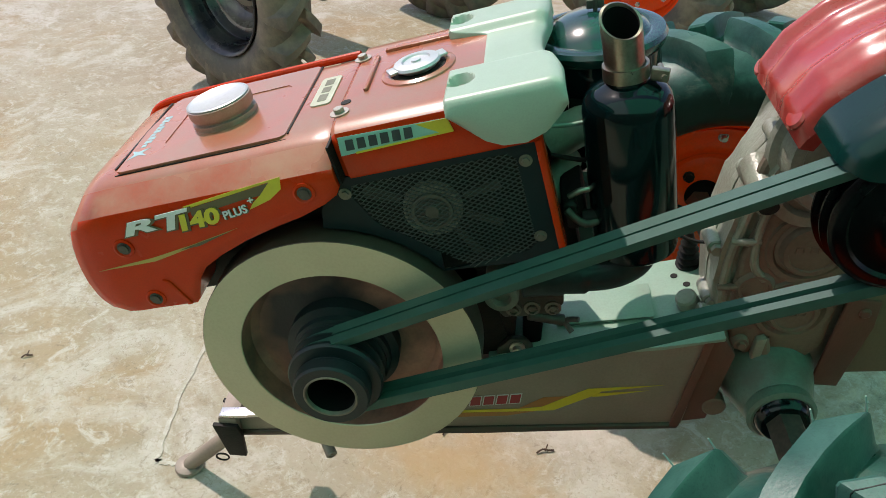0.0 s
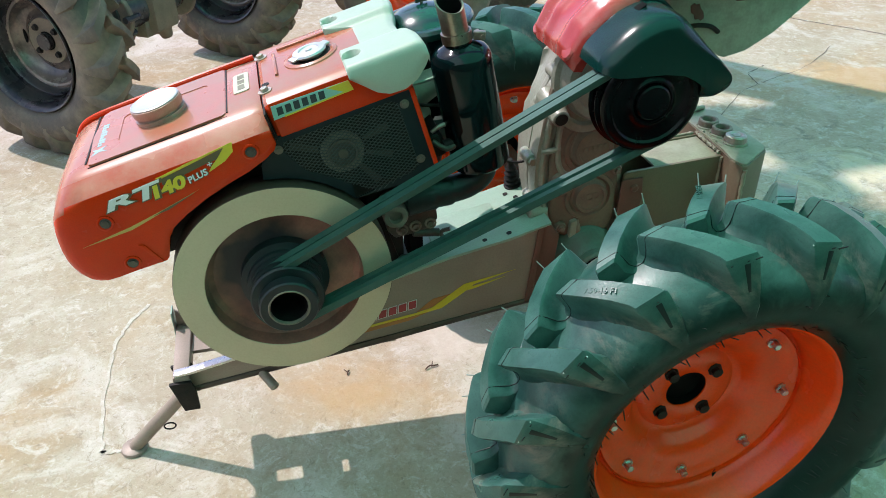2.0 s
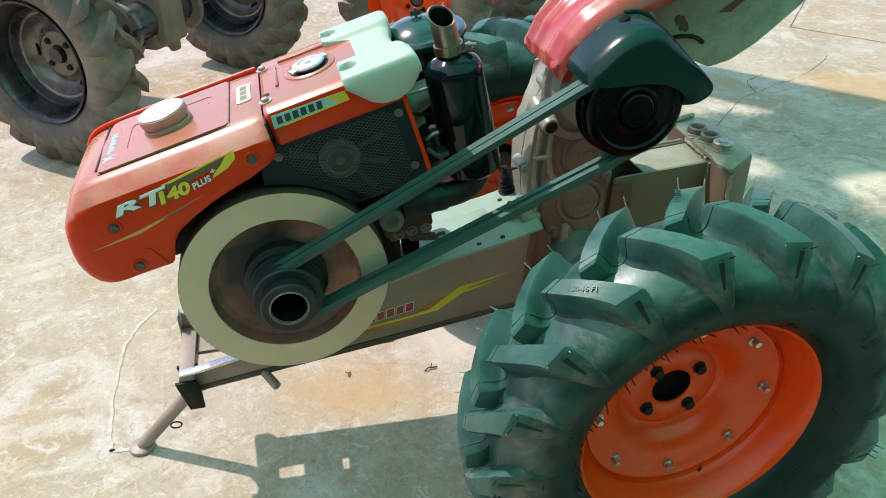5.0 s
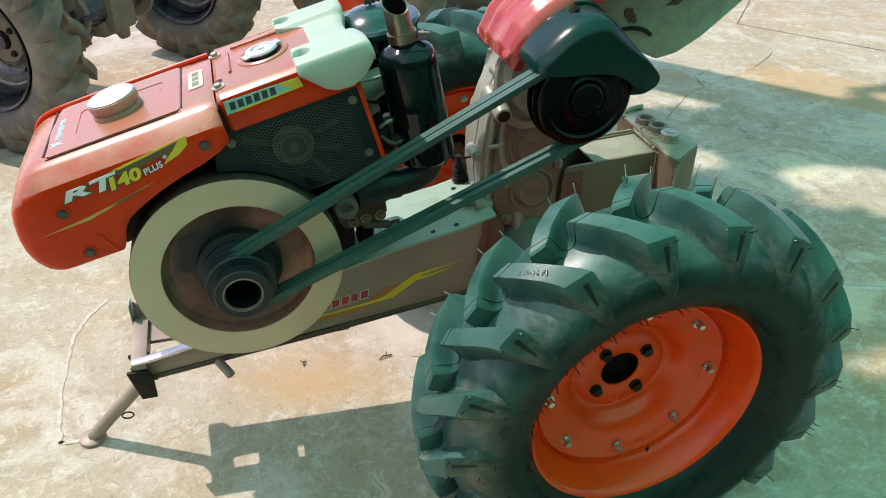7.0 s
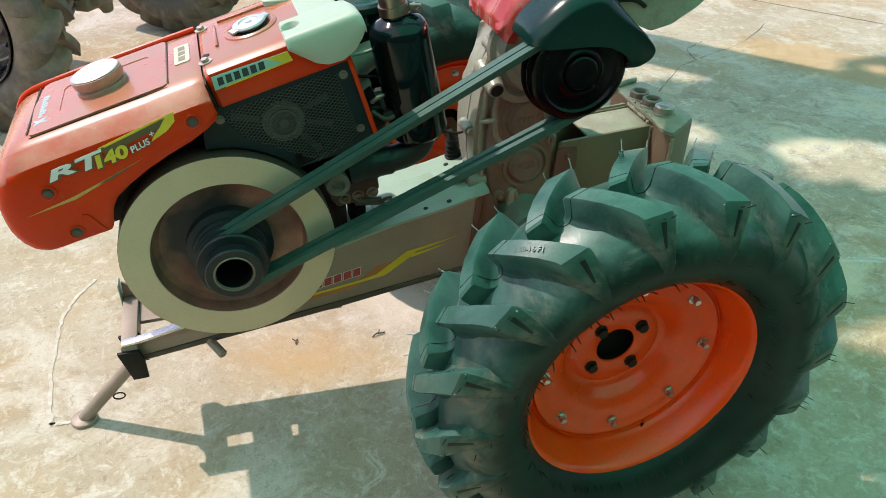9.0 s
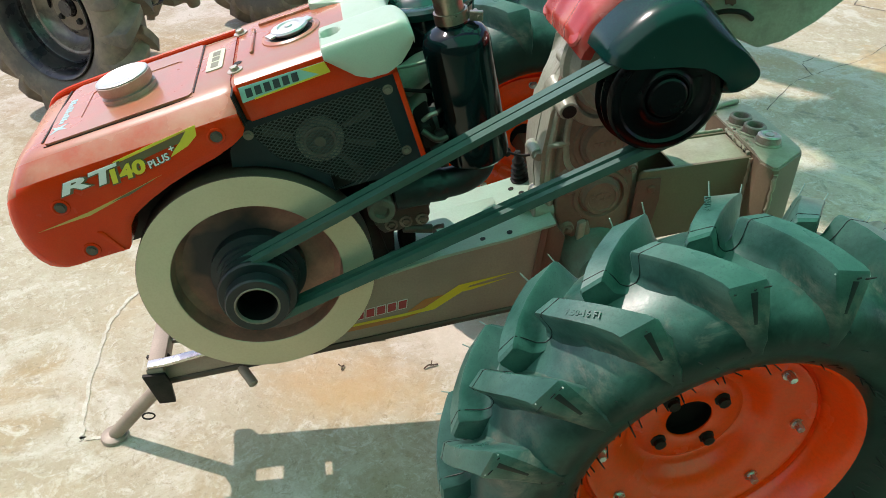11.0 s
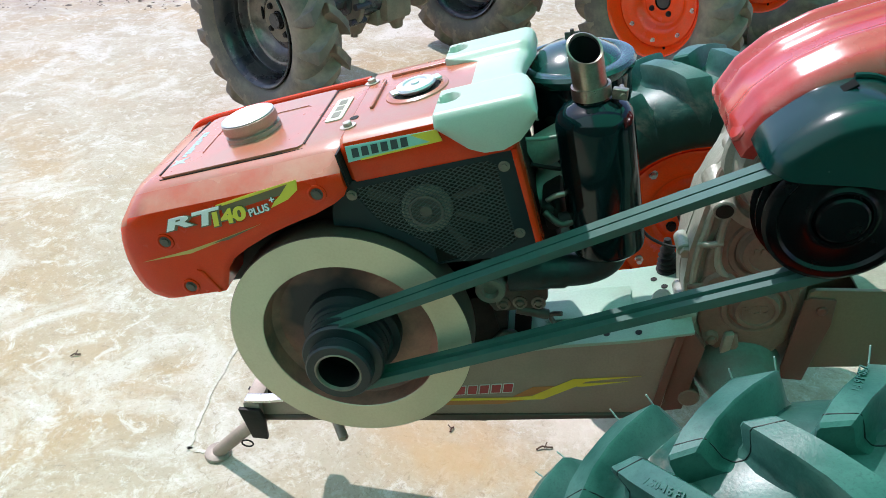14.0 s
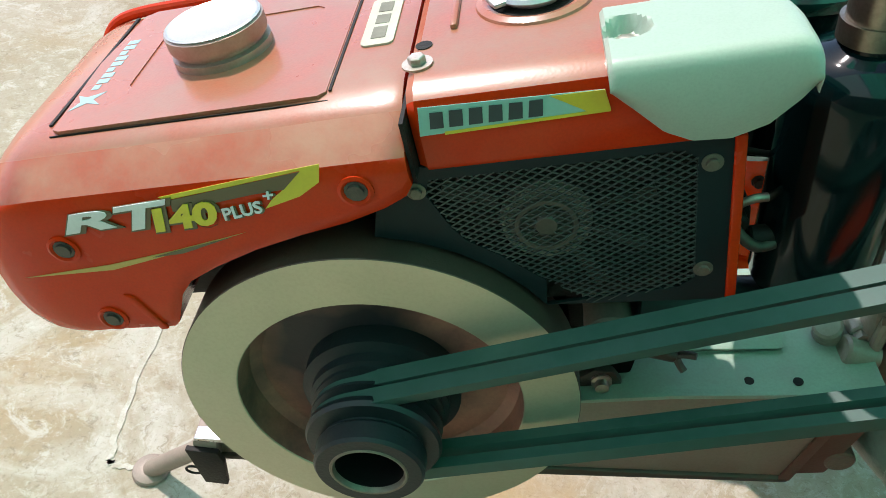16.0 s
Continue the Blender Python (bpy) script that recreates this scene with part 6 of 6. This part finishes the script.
def lug_mesh(side):
    """One tread bar, from past the middle to the shoulder and down the flank. side -1 is near."""
    st = [(0.011, 0.390, 0.350, 0.197, 0.040, 0.048), (0.007, 0.3930, 0.350, 0.190, 0.046, 0.055), (-0.018, 0.3940, 0.349, 0.140, 0.050, 0.062), (-0.040, 0.3910, 0.345, 0.090, 0.053, 0.066), (-0.060, 0.3850, 0.337, 0.040, 0.056, 0.068),
          (-0.078, 0.3775, 0.326, -0.006, 0.063, 0.073), (-0.0850, 0.3735, 0.317, -0.020, 0.066, 0.076), (-0.0880, 0.3680, 0.310, -0.024, 0.064, 0.076), (-0.0960, 0.338, 0.292, -0.036, 0.052, 0.070), (-0.1045, 0.306, 0.274, -0.044, 0.036, 0.056), (-0.1060, 0.284, 0.264, -0.048, 0.018, 0.036)]
    bm = bmesh.new()
    rings = []
    for k, (y, rt, rb, ph, wt, wb) in enumerate(st):
        ring = []
        foot, h = (0.050 if k < 8 else 0.014), rt - rb
        slope = [(rb - 0.001, wb + foot), (rb + 0.09 * h, wb + 0.42 * foot), (rb + 0.30 * h, wb + 0.04 * foot), (rt - 0.004, wt), (rt, wt - 0.008)]
        for r, a in [(r, ph - w) for r, w in slope] + [(r, ph + w) for r, w in slope[::-1]]:
            yy = (y if r > rb + 0.3 * (rt - rb) else y * 0.95) * -side
            ring.append(bm.verts.new((r * math.cos(a), yy, r * math.sin(a))))
        rings.append(ring)
    for a, b in zip(rings, rings[1:]):
        for i in range(9):
            bm.faces.new((a[i], a[i + 1], b[i + 1], b[i]))
    bm.faces.new(rings[0][::-1])
    bm.faces.new(rings[-1])
    return finish(bm, "lug", 30)


RIM_IN = 0.031                       # the rim sits inwards of the tyre's middle
DEEP_IN = 0.010                      # and less so on the parked tiller


def rim_meshes():
    bm = bmesh.new()
    R = Matrix.Translation((0, RIM_IN, 0)) @ Y_OUT
    # flange, well and dished disc, facing -y
    revolve(bm, [(0.209, 0.062), (0.2155, 0.084), (0.219, 0.092), (0.217, 0.096), (0.211, 0.093), (0.206, 0.082), (0.200, 0.066), (0.194, 0.050), (0.189, 0.034), (0.186, 0.030), (0.1825, 0.031), (0.178, 0.0345), (0.172, 0.034), (0.164, 0.029), (0.150, 0.0245), (0.136, 0.022), (0.122, 0.017), (0.110, 0.007),
                 (0.102, -0.006), (0.096, -0.012), (0.088, -0.014), (0.082, -0.011), (0.077, -0.0085), (0.040, -0.0085), (0.037, -0.0105), (0.037, -0.013)], R, 96)
    front = finish(bm, "rim", 40)
    bm = bmesh.new()
    revolve(bm, [(0.216, -0.034), (0.219, -0.036), (0.211, -0.034), (0.204, -0.022), (0.186, -0.010), (0.182, 0.0), (0.180, 0.04)], R, 96)
    barrel = finish(bm.copy(), "rim_barrel", 40)
    revolve(bm, [(0.182, -0.005), (0.15, -0.012), (0.10, -0.03), (0.04, -0.03)], R, 72)
    back = finish(bm, "rim_barrel", 40)
    return front, back, barrel


def deep_rim_meshes():
    """The parked tiller's rim: a flange and a deep dark barrel, a dished disc, a hub plate."""
    R = Matrix.Translation((0, DEEP_IN, 0)) @ Y_OUT
    out = []
    for prof, name in (([(0.209, 0.062), (0.2155, 0.084), (0.219, 0.092), (0.217, 0.096), (0.211, 0.093), (0.205, 0.084), (0.198, 0.070), (0.194, 0.045), (0.192, 0.020), (0.186, 0.006), (0.180, 0.000), (0.176, 0.002), (0.172, -0.004), (0.168, -0.030), (0.164, -0.036)], "rim"),
                       ([(0.166, -0.034), (0.158, -0.030), (0.150, -0.033), (0.142, -0.052), (0.128, -0.072), (0.112, -0.080), (0.098, -0.076), (0.088, -0.062), (0.080, -0.058)], "wheel_disc"),
                       ([(0.082, -0.062), (0.080, -0.054), (0.034, -0.054), (0.032, -0.058), (0.032, -0.074), (0.0, -0.074)], "hub_plate")):
        bm = bmesh.new()
        revolve(bm, prof, R, 72)
        out.append(finish(bm, name, 40))
    return out


TYRE, RIM, DEEP_RIM = tyre_mesh(), rim_meshes(), deep_rim_meshes()
LUG_NEAR, LUG_FAR = lug_mesh(-1), lug_mesh(1)
RIM_BOLT = bolt_mesh(0.0068, 0.016, 1.5)
HUB_BOLT_BM = bmesh.new()
revolve(HUB_BOLT_BM, [(0, 0), (0.0125, 0), (0.0125, 0.004), (0.0095, 0.006), (0.0095, 0.013), (0, 0.013)], None, 8)
HUB_BOLT = finish(HUB_BOLT_BM, "hub_bolt")


def with_material(me, mat):
    c = me.copy()
    c.materials.clear()
    c.materials.append(mat)
    return c


def wheel(parent, m, rubber, paint, phase, rim_bolts=True, hub_label="orange painted pressed-steel wheel disc", deep=False):
    """A wheel about its own y axis, outer side towards -y."""
    w = part("wheel", with_material(DEEP_RIM[0] if deep else RIM[0], paint), paint, parent, hub_label, m)
    part("rim_barrel", with_material(RIM[2 if deep else 1], paint), paint, w)
    if deep:
        part("wheel_disc", with_material(DEEP_RIM[1], OLD_DISC), OLD_DISC, w, "dusty dished wheel disc with dark glossy patches")
        part("hub_plate", with_material(DEEP_RIM[2], OLD_CAST), OLD_CAST, w, "brown dusty hub plate with an open bore")
        # Black oval patches drawn for the shade in the disc's slots.
        for k in range(3):
            bm = bmesh.new()
            revolve(bm, [(0, 0.001), (0.015, 0.001), (0.017, -0.001)], Matrix.Rotation(radians(-60 - 120 * k), 4, "Y") @ Matrix.Translation((0.120, DEEP_IN + 0.0745, 0)) @ Y_OUT @ Matrix.Diagonal((0.62, 1.5, 1, 1)), 20)
            part("disc_slot", bm, BORE, w, "black oval patch for a shaded slot in the disc")
    part("tyre", with_material(TYRE, rubber), rubber, w, "deep-lugged agricultural rubber tyre")
    ln, lf = with_material(LUG_NEAR, rubber), with_material(LUG_FAR, rubber)
    for k in range(LUGS):
        a = phase + 2 * math.pi * k / LUGS
        part("lug", ln, rubber, w, "", Matrix.Rotation(-a, 4, "Y"))
        part("lug", lf, rubber, w, "", Matrix.Rotation(-a - radians(10.8), 4, "Y"))
    bolt = with_material(RIM_BOLT, CHROME)
    hb = with_material(HUB_BOLT, DARK)
    if rim_bolts:
        for k in range(8):
            a = radians(44.5 + 45 * k)
            part("rim_bolt", bolt, BOLT, w, "plated rim bolt", Matrix.Translation((0.157 * math.cos(a), RIM_IN - 0.0255, 0.157 * math.sin(a))) @ Y_OUT)
    for k in range(4):
        a = radians(39.5 + 90 * k)
        part("hub_bolt", hb, DARK_BOLT, w, "dark hub nut", Matrix.Translation((0.058 * math.cos(a), (DEEP_IN + 0.054 if deep else RIM_IN + 0.010), 0.058 * math.sin(a))) @ Y_OUT)
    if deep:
        # A black disc over the hub's hole, in place of its shade.
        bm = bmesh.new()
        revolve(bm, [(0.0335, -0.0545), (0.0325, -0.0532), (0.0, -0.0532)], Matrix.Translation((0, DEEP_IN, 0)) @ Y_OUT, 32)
        part("hub_bore", bm, BORE, w, "black disc for the shade in the hub bore")
        return w
    # Thin black plate drawn where the valve slot would be in shade.
    bm = bmesh.new()
    box(bm, (-0.011, -0.005, 0.0), (0.011, 0.005, 0.0012), 0.0005, Matrix.Translation((0.190 * math.cos(radians(-70.8)), RIM_IN - 0.0375, 0.190 * math.sin(radians(-70.8)))) @ Matrix.Rotation(radians(-19.2 + 90), 4, "Y") @ Matrix.Rotation(radians(65), 4, "X"))
    part("valve_slot", bm, BORE, w, "black plate for the shaded valve slot")
    # The hub's open middle, with its darkness put into the colour.
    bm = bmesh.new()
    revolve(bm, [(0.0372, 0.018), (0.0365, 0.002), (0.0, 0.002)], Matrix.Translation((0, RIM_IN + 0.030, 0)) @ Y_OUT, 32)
    part("hub_bore", bm, BORE, w, "hub bore, its shade painted near-black")
    return w


PHASE = radians(121.2)
near_wheel = wheel(tiller, Matrix.Translation(HUB) @ Matrix.Rotation(radians(1.3), 4, "Z") @ Matrix.Rotation(radians(0.9), 4, "X"), RUBBER, RIM_ORANGE, PHASE)
wheel(tiller, Matrix.Translation((0.730, 0.490, 0.388)) @ Matrix.Rotation(radians(1.3), 4, "Z"), RUBBER, RIM_ORANGE, PHASE + 0.02)
# moulded size lettering on one tread bar
def on_tread(body, size, theta, y0, turn):
    """Letters laid on the tread bars' tops; turn is their angle to the wheel's side, in degrees."""
    me = lettering(body, size, 0.0, 0.0002, 0.0008)
    c, s_ = math.cos(radians(turn)), math.sin(radians(turn))
    mid = sum(v.co.x for v in me.vertices) / len(me.vertices)
    for v in me.vertices:
        tx, tz, d = v.co.x - mid, v.co.z - size * 0.35, -v.co.y
        a = radians(theta) - (c * tx + s_ * tz) / 0.393
        y = y0 - s_ * tx + c * tz
        r = 0.3932 + d - 0.10 * max(0.0, abs(y) - 0.018) - 2.1 * max(0.0, abs(y) - 0.03) ** 2
        v.co = (r * math.cos(a), y, r * math.sin(a))
    part("tyre_lettering", me, RUBBER, near_wheel, "raised moulded size lettering")


on_tread("7.50-16 F1", 0.0112, 127.0, -0.038, 42)
on_tread("7.50-16 F1", 0.0112, 97.3, 0.052, 118)
# moulding hairs on the new tyre
rnd = random.Random(11)
HAIR = material("bright_rubber_hair", (0.30, 0.38, 0.34), 0.5, 0, (0.2, 0.28, 0.25), 0.5, 50, 300, 0.0)


def flank_y(r):
    """How far out the flank lies at radius r."""
    for (r0, h0), (r1, h1) in zip(TYRE_PROFILE, TYRE_PROFILE[1:]):
        if r0 <= r <= r1:
            return h0 + (h1 - h0) * (r - r0) / (r1 - r0)
    return TYRE_PROFILE[0][1]


bm = bmesh.new()
for k in range(LUGS * 6):                       # two rings of hairs beside the bead
    for r in (0.229,):
        a = PHASE + 2 * math.pi * (k + rnd.uniform(-0.3, 0.3)) / (LUGS * 6)
        p = Vector((r * math.cos(a), -flank_y(r) + 0.001, r * math.sin(a)))
        out = Vector((math.cos(a), 0, math.sin(a)))
        d = (out * rnd.uniform(-0.1, 0.9) + Vector((rnd.uniform(-0.3, 0.3), -0.8, rnd.uniform(-0.3, 0.3)))).normalized() * rnd.uniform(0.011, 0.021)
        rod(bm, p, p + d, 0.0012, 0.0009, 4)
for k in range(LUGS):                           # over the flank at random
    for j in range(2):
        r = rnd.uniform(0.26, 0.318)
        a = PHASE + 2 * math.pi * (k + rnd.uniform(-0.5, 0.5)) / LUGS
        p = Vector((r * math.cos(a), -flank_y(r) + 0.001, r * math.sin(a)))
        d = Vector((math.cos(a) * 0.6 + rnd.uniform(-0.4, 0.4), -1, math.sin(a) * 0.6 + rnd.uniform(-0.4, 0.4))).normalized() * rnd.uniform(0.006, 0.013)
        rod(bm, p, p + d, 0.0007, 0.0005, 4)
    for s in (-0.048, -0.016, 0.016, 0.048):    # along the shoulder edge of each bar
        if rnd.random() < 0.45:
            continue
        a = PHASE + 2 * math.pi * k / LUGS - 0.021 + s
        p = Vector((0.363 * math.cos(a), -0.0870, 0.363 * math.sin(a)))
        rod(bm, p, p + Vector((math.cos(a) * 0.7, -0.7, math.sin(a) * 0.7)) * rnd.uniform(0.006, 0.022), 0.0011, 0.0008, 4)
part("moulding_hair", bm, FLANK, near_wheel, "thin black rubber moulding hairs", None, "stuff")
bm = bmesh.new()
for k in range(LUGS):
    for s in (-0.058, 0.058):                   # upright pegs at the far shoulder corners
        a = PHASE + 2 * math.pi * k / LUGS + radians(10.8) - 0.020 + s
        p = Vector((0.371 * math.cos(a), 0.0855, 0.371 * math.sin(a)))
        rod(bm, p, p + Vector((math.cos(a), rnd.uniform(0.0, 0.4), math.sin(a))) * rnd.uniform(0.010, 0.020), 0.0011, 0.0009, 5)
    for s in (-0.05, 0.05):
        a = PHASE + 2 * math.pi * k / LUGS - 0.018 + s
        p = Vector((0.3655 * math.cos(a), -0.0845, 0.3655 * math.sin(a)))
        rod(bm, p, p + Vector((rnd.uniform(-1, 1), -0.3, rnd.uniform(-1, 1))).normalized() * 0.007, 0.0011, 0.0009, 5)
part("moulding_hair", bm, HAIR, near_wheel, "short pale rubber moulding pegs", None, "stuff")
# a dark insert for the shade of the recess in each bar's end, narrowing down the flank
bm = bmesh.new()
prism(bm, [(0.011, -0.0046), (0.011, 0.0046), (-0.030, 0.0022), (-0.030, -0.0022)], -0.0008, 0.0030, 0.0006)
SLOT = finish(bm, "lug_slot")
for k in range(LUGS):
    a = PHASE + 2 * math.pi * k / LUGS - 0.036
    part("lug_slot", SLOT, FLANK, near_wheel, "", Matrix.Rotation(-a, 4, "Y") @ Matrix.Translation((0.3510, -0.0918, 0)) @ Matrix.Rotation(radians(15), 4, "Z"))
# the mould's parting line, over bars and valleys
shell_v, shell_f = [], []
for ob in near_wheel.children:
    if ob.name.startswith(("tyre", "lug")) and not ob.name.startswith(("tyre_l", "lug_s")):
        base = len(shell_v)
        shell_v += [ob.matrix_basis @ v.co for v in ob.data.vertices]
        shell_f += [[base + q for q in p.vertices] for p in ob.data.polygons]
shell = BVHTree.FromPolygons(shell_v, shell_f)
line = []
for k in range(LUGS * 40):
    a = PHASE + 2 * math.pi * k / (LUGS * 40)
    out = Vector((math.cos(a), 0, math.sin(a)))
    hit = shell.ray_cast(out * 0.5 + Vector((0, 0.002 * math.sin(LUGS * a), 0)), -out)
    line.append(hit[0] + out * 0.0002)
bm = bmesh.new()
tube(bm, line + line[:1], 0.0008, 5)
part("moulding_seam", bm, FLANK, near_wheel, "thin dark moulding seam round the tread", None, "stuff")

# ---- the other machines in the yard ----
def machine(name, label, near, far, grow, rubber, paint, phase, disc_label, deep=False):
    """A parked tiller: its two wheels, the axle and the case between them. near and far are the wheel middles."""
    near, far = Vector(near), Vector(far)
    ang = math.atan2(far.y - near.y, far.x - near.x) - math.pi / 2
    t = thing(name, label, "power tiller", Matrix.Translation((near + far) / 2) @ Matrix.Rotation(ang, 4, "Z"))
    half = (far - near).length / 2
    wheel(t, Matrix.Translation((0, -half - 0.015, 0)) @ Matrix.Diagonal((grow, grow * 0.84, grow, 1)), rubber, paint, phase, not deep, disc_label, deep)
    wheel(t, Matrix.Translation((0, half, 0)) @ Matrix.Diagonal((grow, grow * 0.84, grow, 1)), rubber, paint, phase + 0.2, not deep, disc_label, deep)
    bm = bmesh.new()
    rod(bm, (0, -half + 0.02, 0), (0, half - 0.02, 0), 0.03, 0.03, 16)
    rod(bm, (0, -0.22, 0), (0, -0.06, 0), 0.055, 0.085, 24, 0.004)
    rod(bm, (0, 0.06, 0), (0, 0.22, 0), 0.085, 0.055, 24, 0.004)
    part("axle", bm, OLD_RIM, t, "muddy axle tube")
    bm = bmesh.new()
    box(bm, (-0.13, -0.075, -0.10), (0.11, 0.075, 0.34), 0.02)
    box(bm, (-0.09, -0.10, -0.125), (0.07, 0.08, -0.03), 0.03)
    box(bm, (-0.05, 0.02, -0.145), (0.03, 0.12, -0.09), 0.02)
    box(bm, (-0.62, -0.10, 0.06), (-0.10, 0.10, 0.14), 0.01)
    part("gear_case", bm, OLD_CAST, t, "muddy brown cast gear case")
    for y0, y1 in ((-0.215, -0.190), (0.190, 0.215)):
        bm = bmesh.new()
        rod(bm, (0, y0, 0), (0, y1, 0), 0.105, 0.105, 28, 0.004)
        part("axle_flange", bm, OLD_CAST, t, "round greasy axle flange")
    bm = bmesh.new()
    rod(bm, (-0.02, -0.12, -0.06), (-0.03, -0.14, -0.150), 0.055, 0.030, 16, 0.006)
    rod(bm, (-0.03, -0.14, -0.145), (-0.03, -0.142, -0.168), 0.017, 0.017, 6)
    rod(bm, (0.05, 0.02, -0.08), (0.06, 0.03, -0.148), 0.04, 0.025, 14, 0.005)
    part("drain_boss", bm, OLD_CAST, t, "muddy drain boss with its plug")
    for k in range(7):
        bm = bmesh.new()
        a = k * 0.9
        rod(bm, (0.10 * math.cos(a), -0.24, 0.09 * math.sin(a)), (0.10 * math.cos(a), -0.16, 0.09 * math.sin(a)), 0.014, 0.014, 8)
        part("case_bolt", bm, OLD_RIM, t)
    return t


machine("muddy_tiller", "parked tiller with muddy lugged tyres and dusty dark rims", (-0.668, 1.752, 0.405), (-0.003, 2.712, 0.405), 1.05, OLD_RUBBER, OLD_RIM, 0.3, "dusty dark steel rim with a deep barrel", True)
machine("orange_rim_tiller", "parked tiller with worn tyres and orange rims", (0.828, 2.262, 0.385), (1.388, 2.962, 0.385), 1.0, OLD_RUBBER, RIM_ORANGE, 0.5, "orange pressed-steel wheel disc")

# ---- unseen sheets and a wall, added to shape the yard's light, all out of the picture ----
def shade_spot(x, y, z):
    """The place at height z whose shadow falls on the ground at x, y."""
    k = z / SUN_FROM.z
    return Vector((x, y, 0)) + SUN_FROM * k


# Unseen strip added overhead to cast the straight shade edge.
edge = Vector((0.64, -0.77, 0))
side_w = Vector((-0.77, -0.64, 0))
a0 = Vector((2.42, 1.92, 0))
bm = bmesh.new()
Z = 3.2
cs = [a0 - edge * 2.0, a0 + edge * 5.0, a0 + edge * 5.0 + side_w * 0.42, a0 - edge * 2.0 + side_w * 0.42]
lo = [bm.verts.new(shade_spot(c.x, c.y, Z)) for c in cs]
hi = [bm.verts.new(v.co + Vector((0, 0, 0.02))) for v in lo]
bm.faces.new(lo)
bm.faces.new(hi[::-1])
for i in range(4):
    bm.faces.new((lo[i], hi[i], hi[(i + 1) % 4], lo[(i + 1) % 4]))
awning = new("awning", finish(bm, "awning"))
awning.data.materials.append(PANEL)
tagged(awning, "added unseen pale green sheet that casts the straight shade edge", "awning", "", "structure")
# unseen translucent sheets added over the camera and behind the machine, holed to dapple the rear ground
def light_sheet(x0, x1, y0, y1, z0, mat, label, holed=False):
    nx, ny = int((x1 - x0) / 0.05), int((y1 - y0) / 0.05) if holed else 1
    verts, faces = [], []
    for i in range(nx + 1):
        for k in range(ny + 1):
            verts.append((x0 + (x1 - x0) * i / nx, y0 + (y1 - y0) * k / ny, z0 + 0.012 * math.sin(i * 1.3) + 0.1 * k / ny))
    for i in range(nx):
        for k in range(ny):
            if holed:
                c = Vector((x0 + 0.05 * i, y0 + 0.05 * k, 0))
                worn = noise.noise(c * 2.0) + 0.5 * noise.noise(c * 5.0 + Vector((9, 4, 0)))
                limit = 0.34
                for hx, hy, rx, ry, gain in ((-0.05, 2.9, 0.9, 0.6, 0.16), (-0.15, 2.42, 0.5, 0.28, 0.26), (-0.62, 1.93, 0.22, 0.10, 0.5)):
                    limit -= gain * math.exp(-((c.x - hx) / rx) ** 2 - ((c.y - hy) / ry) ** 2)
                if worn > limit:
                    continue
            a = i * (ny + 1) + k
            faces.append((a, a + 1, a + ny + 2, a + ny + 1))
    me = bpy.data.meshes.new("awning")
    me.from_pydata(verts, [], faces)
    me.materials.append(mat)
    return tagged(new("awning", me), label, "awning", "", "structure")


# Two green sheets added for the green cast, a pale one for neutral fill.
light_sheet(-0.95, 5.0, 0.8, 3.7, 4.5, GREEN_SHEET, "added unseen corrugated green translucent sheet, holed to dapple the ground", True)
light_sheet(-0.15, 5.5, -4.0, -0.01, 2.9, GREEN_SHEET, "added unseen corrugated green translucent sheet that tints the light")
light_sheet(-5.0, -0.2, -4.0, -0.01, 2.9, MILKY_SHEET, "added unseen corrugated pale translucent sheet for neutral fill light")
# Unseen wall added behind the camera, dark to keep near-side reflections dark.
wall_m = material("plain_wall_paint", (0.13, 0.11, 0.09), 0.8, 0, (0.10, 0.085, 0.07), 0.5, 1.5, 40, 0.2)
bm = bmesh.new()
box(bm, (-7.0, -4.2, 0.0), (9.0, -4.0, 4.0))
wall = new("unseen_wall", finish(bm, "unseen_wall"))
wall.data.materials.append(wall_m)
tagged(wall, "added unseen plain dark brown wall behind the camera", "wall", "", "structure")
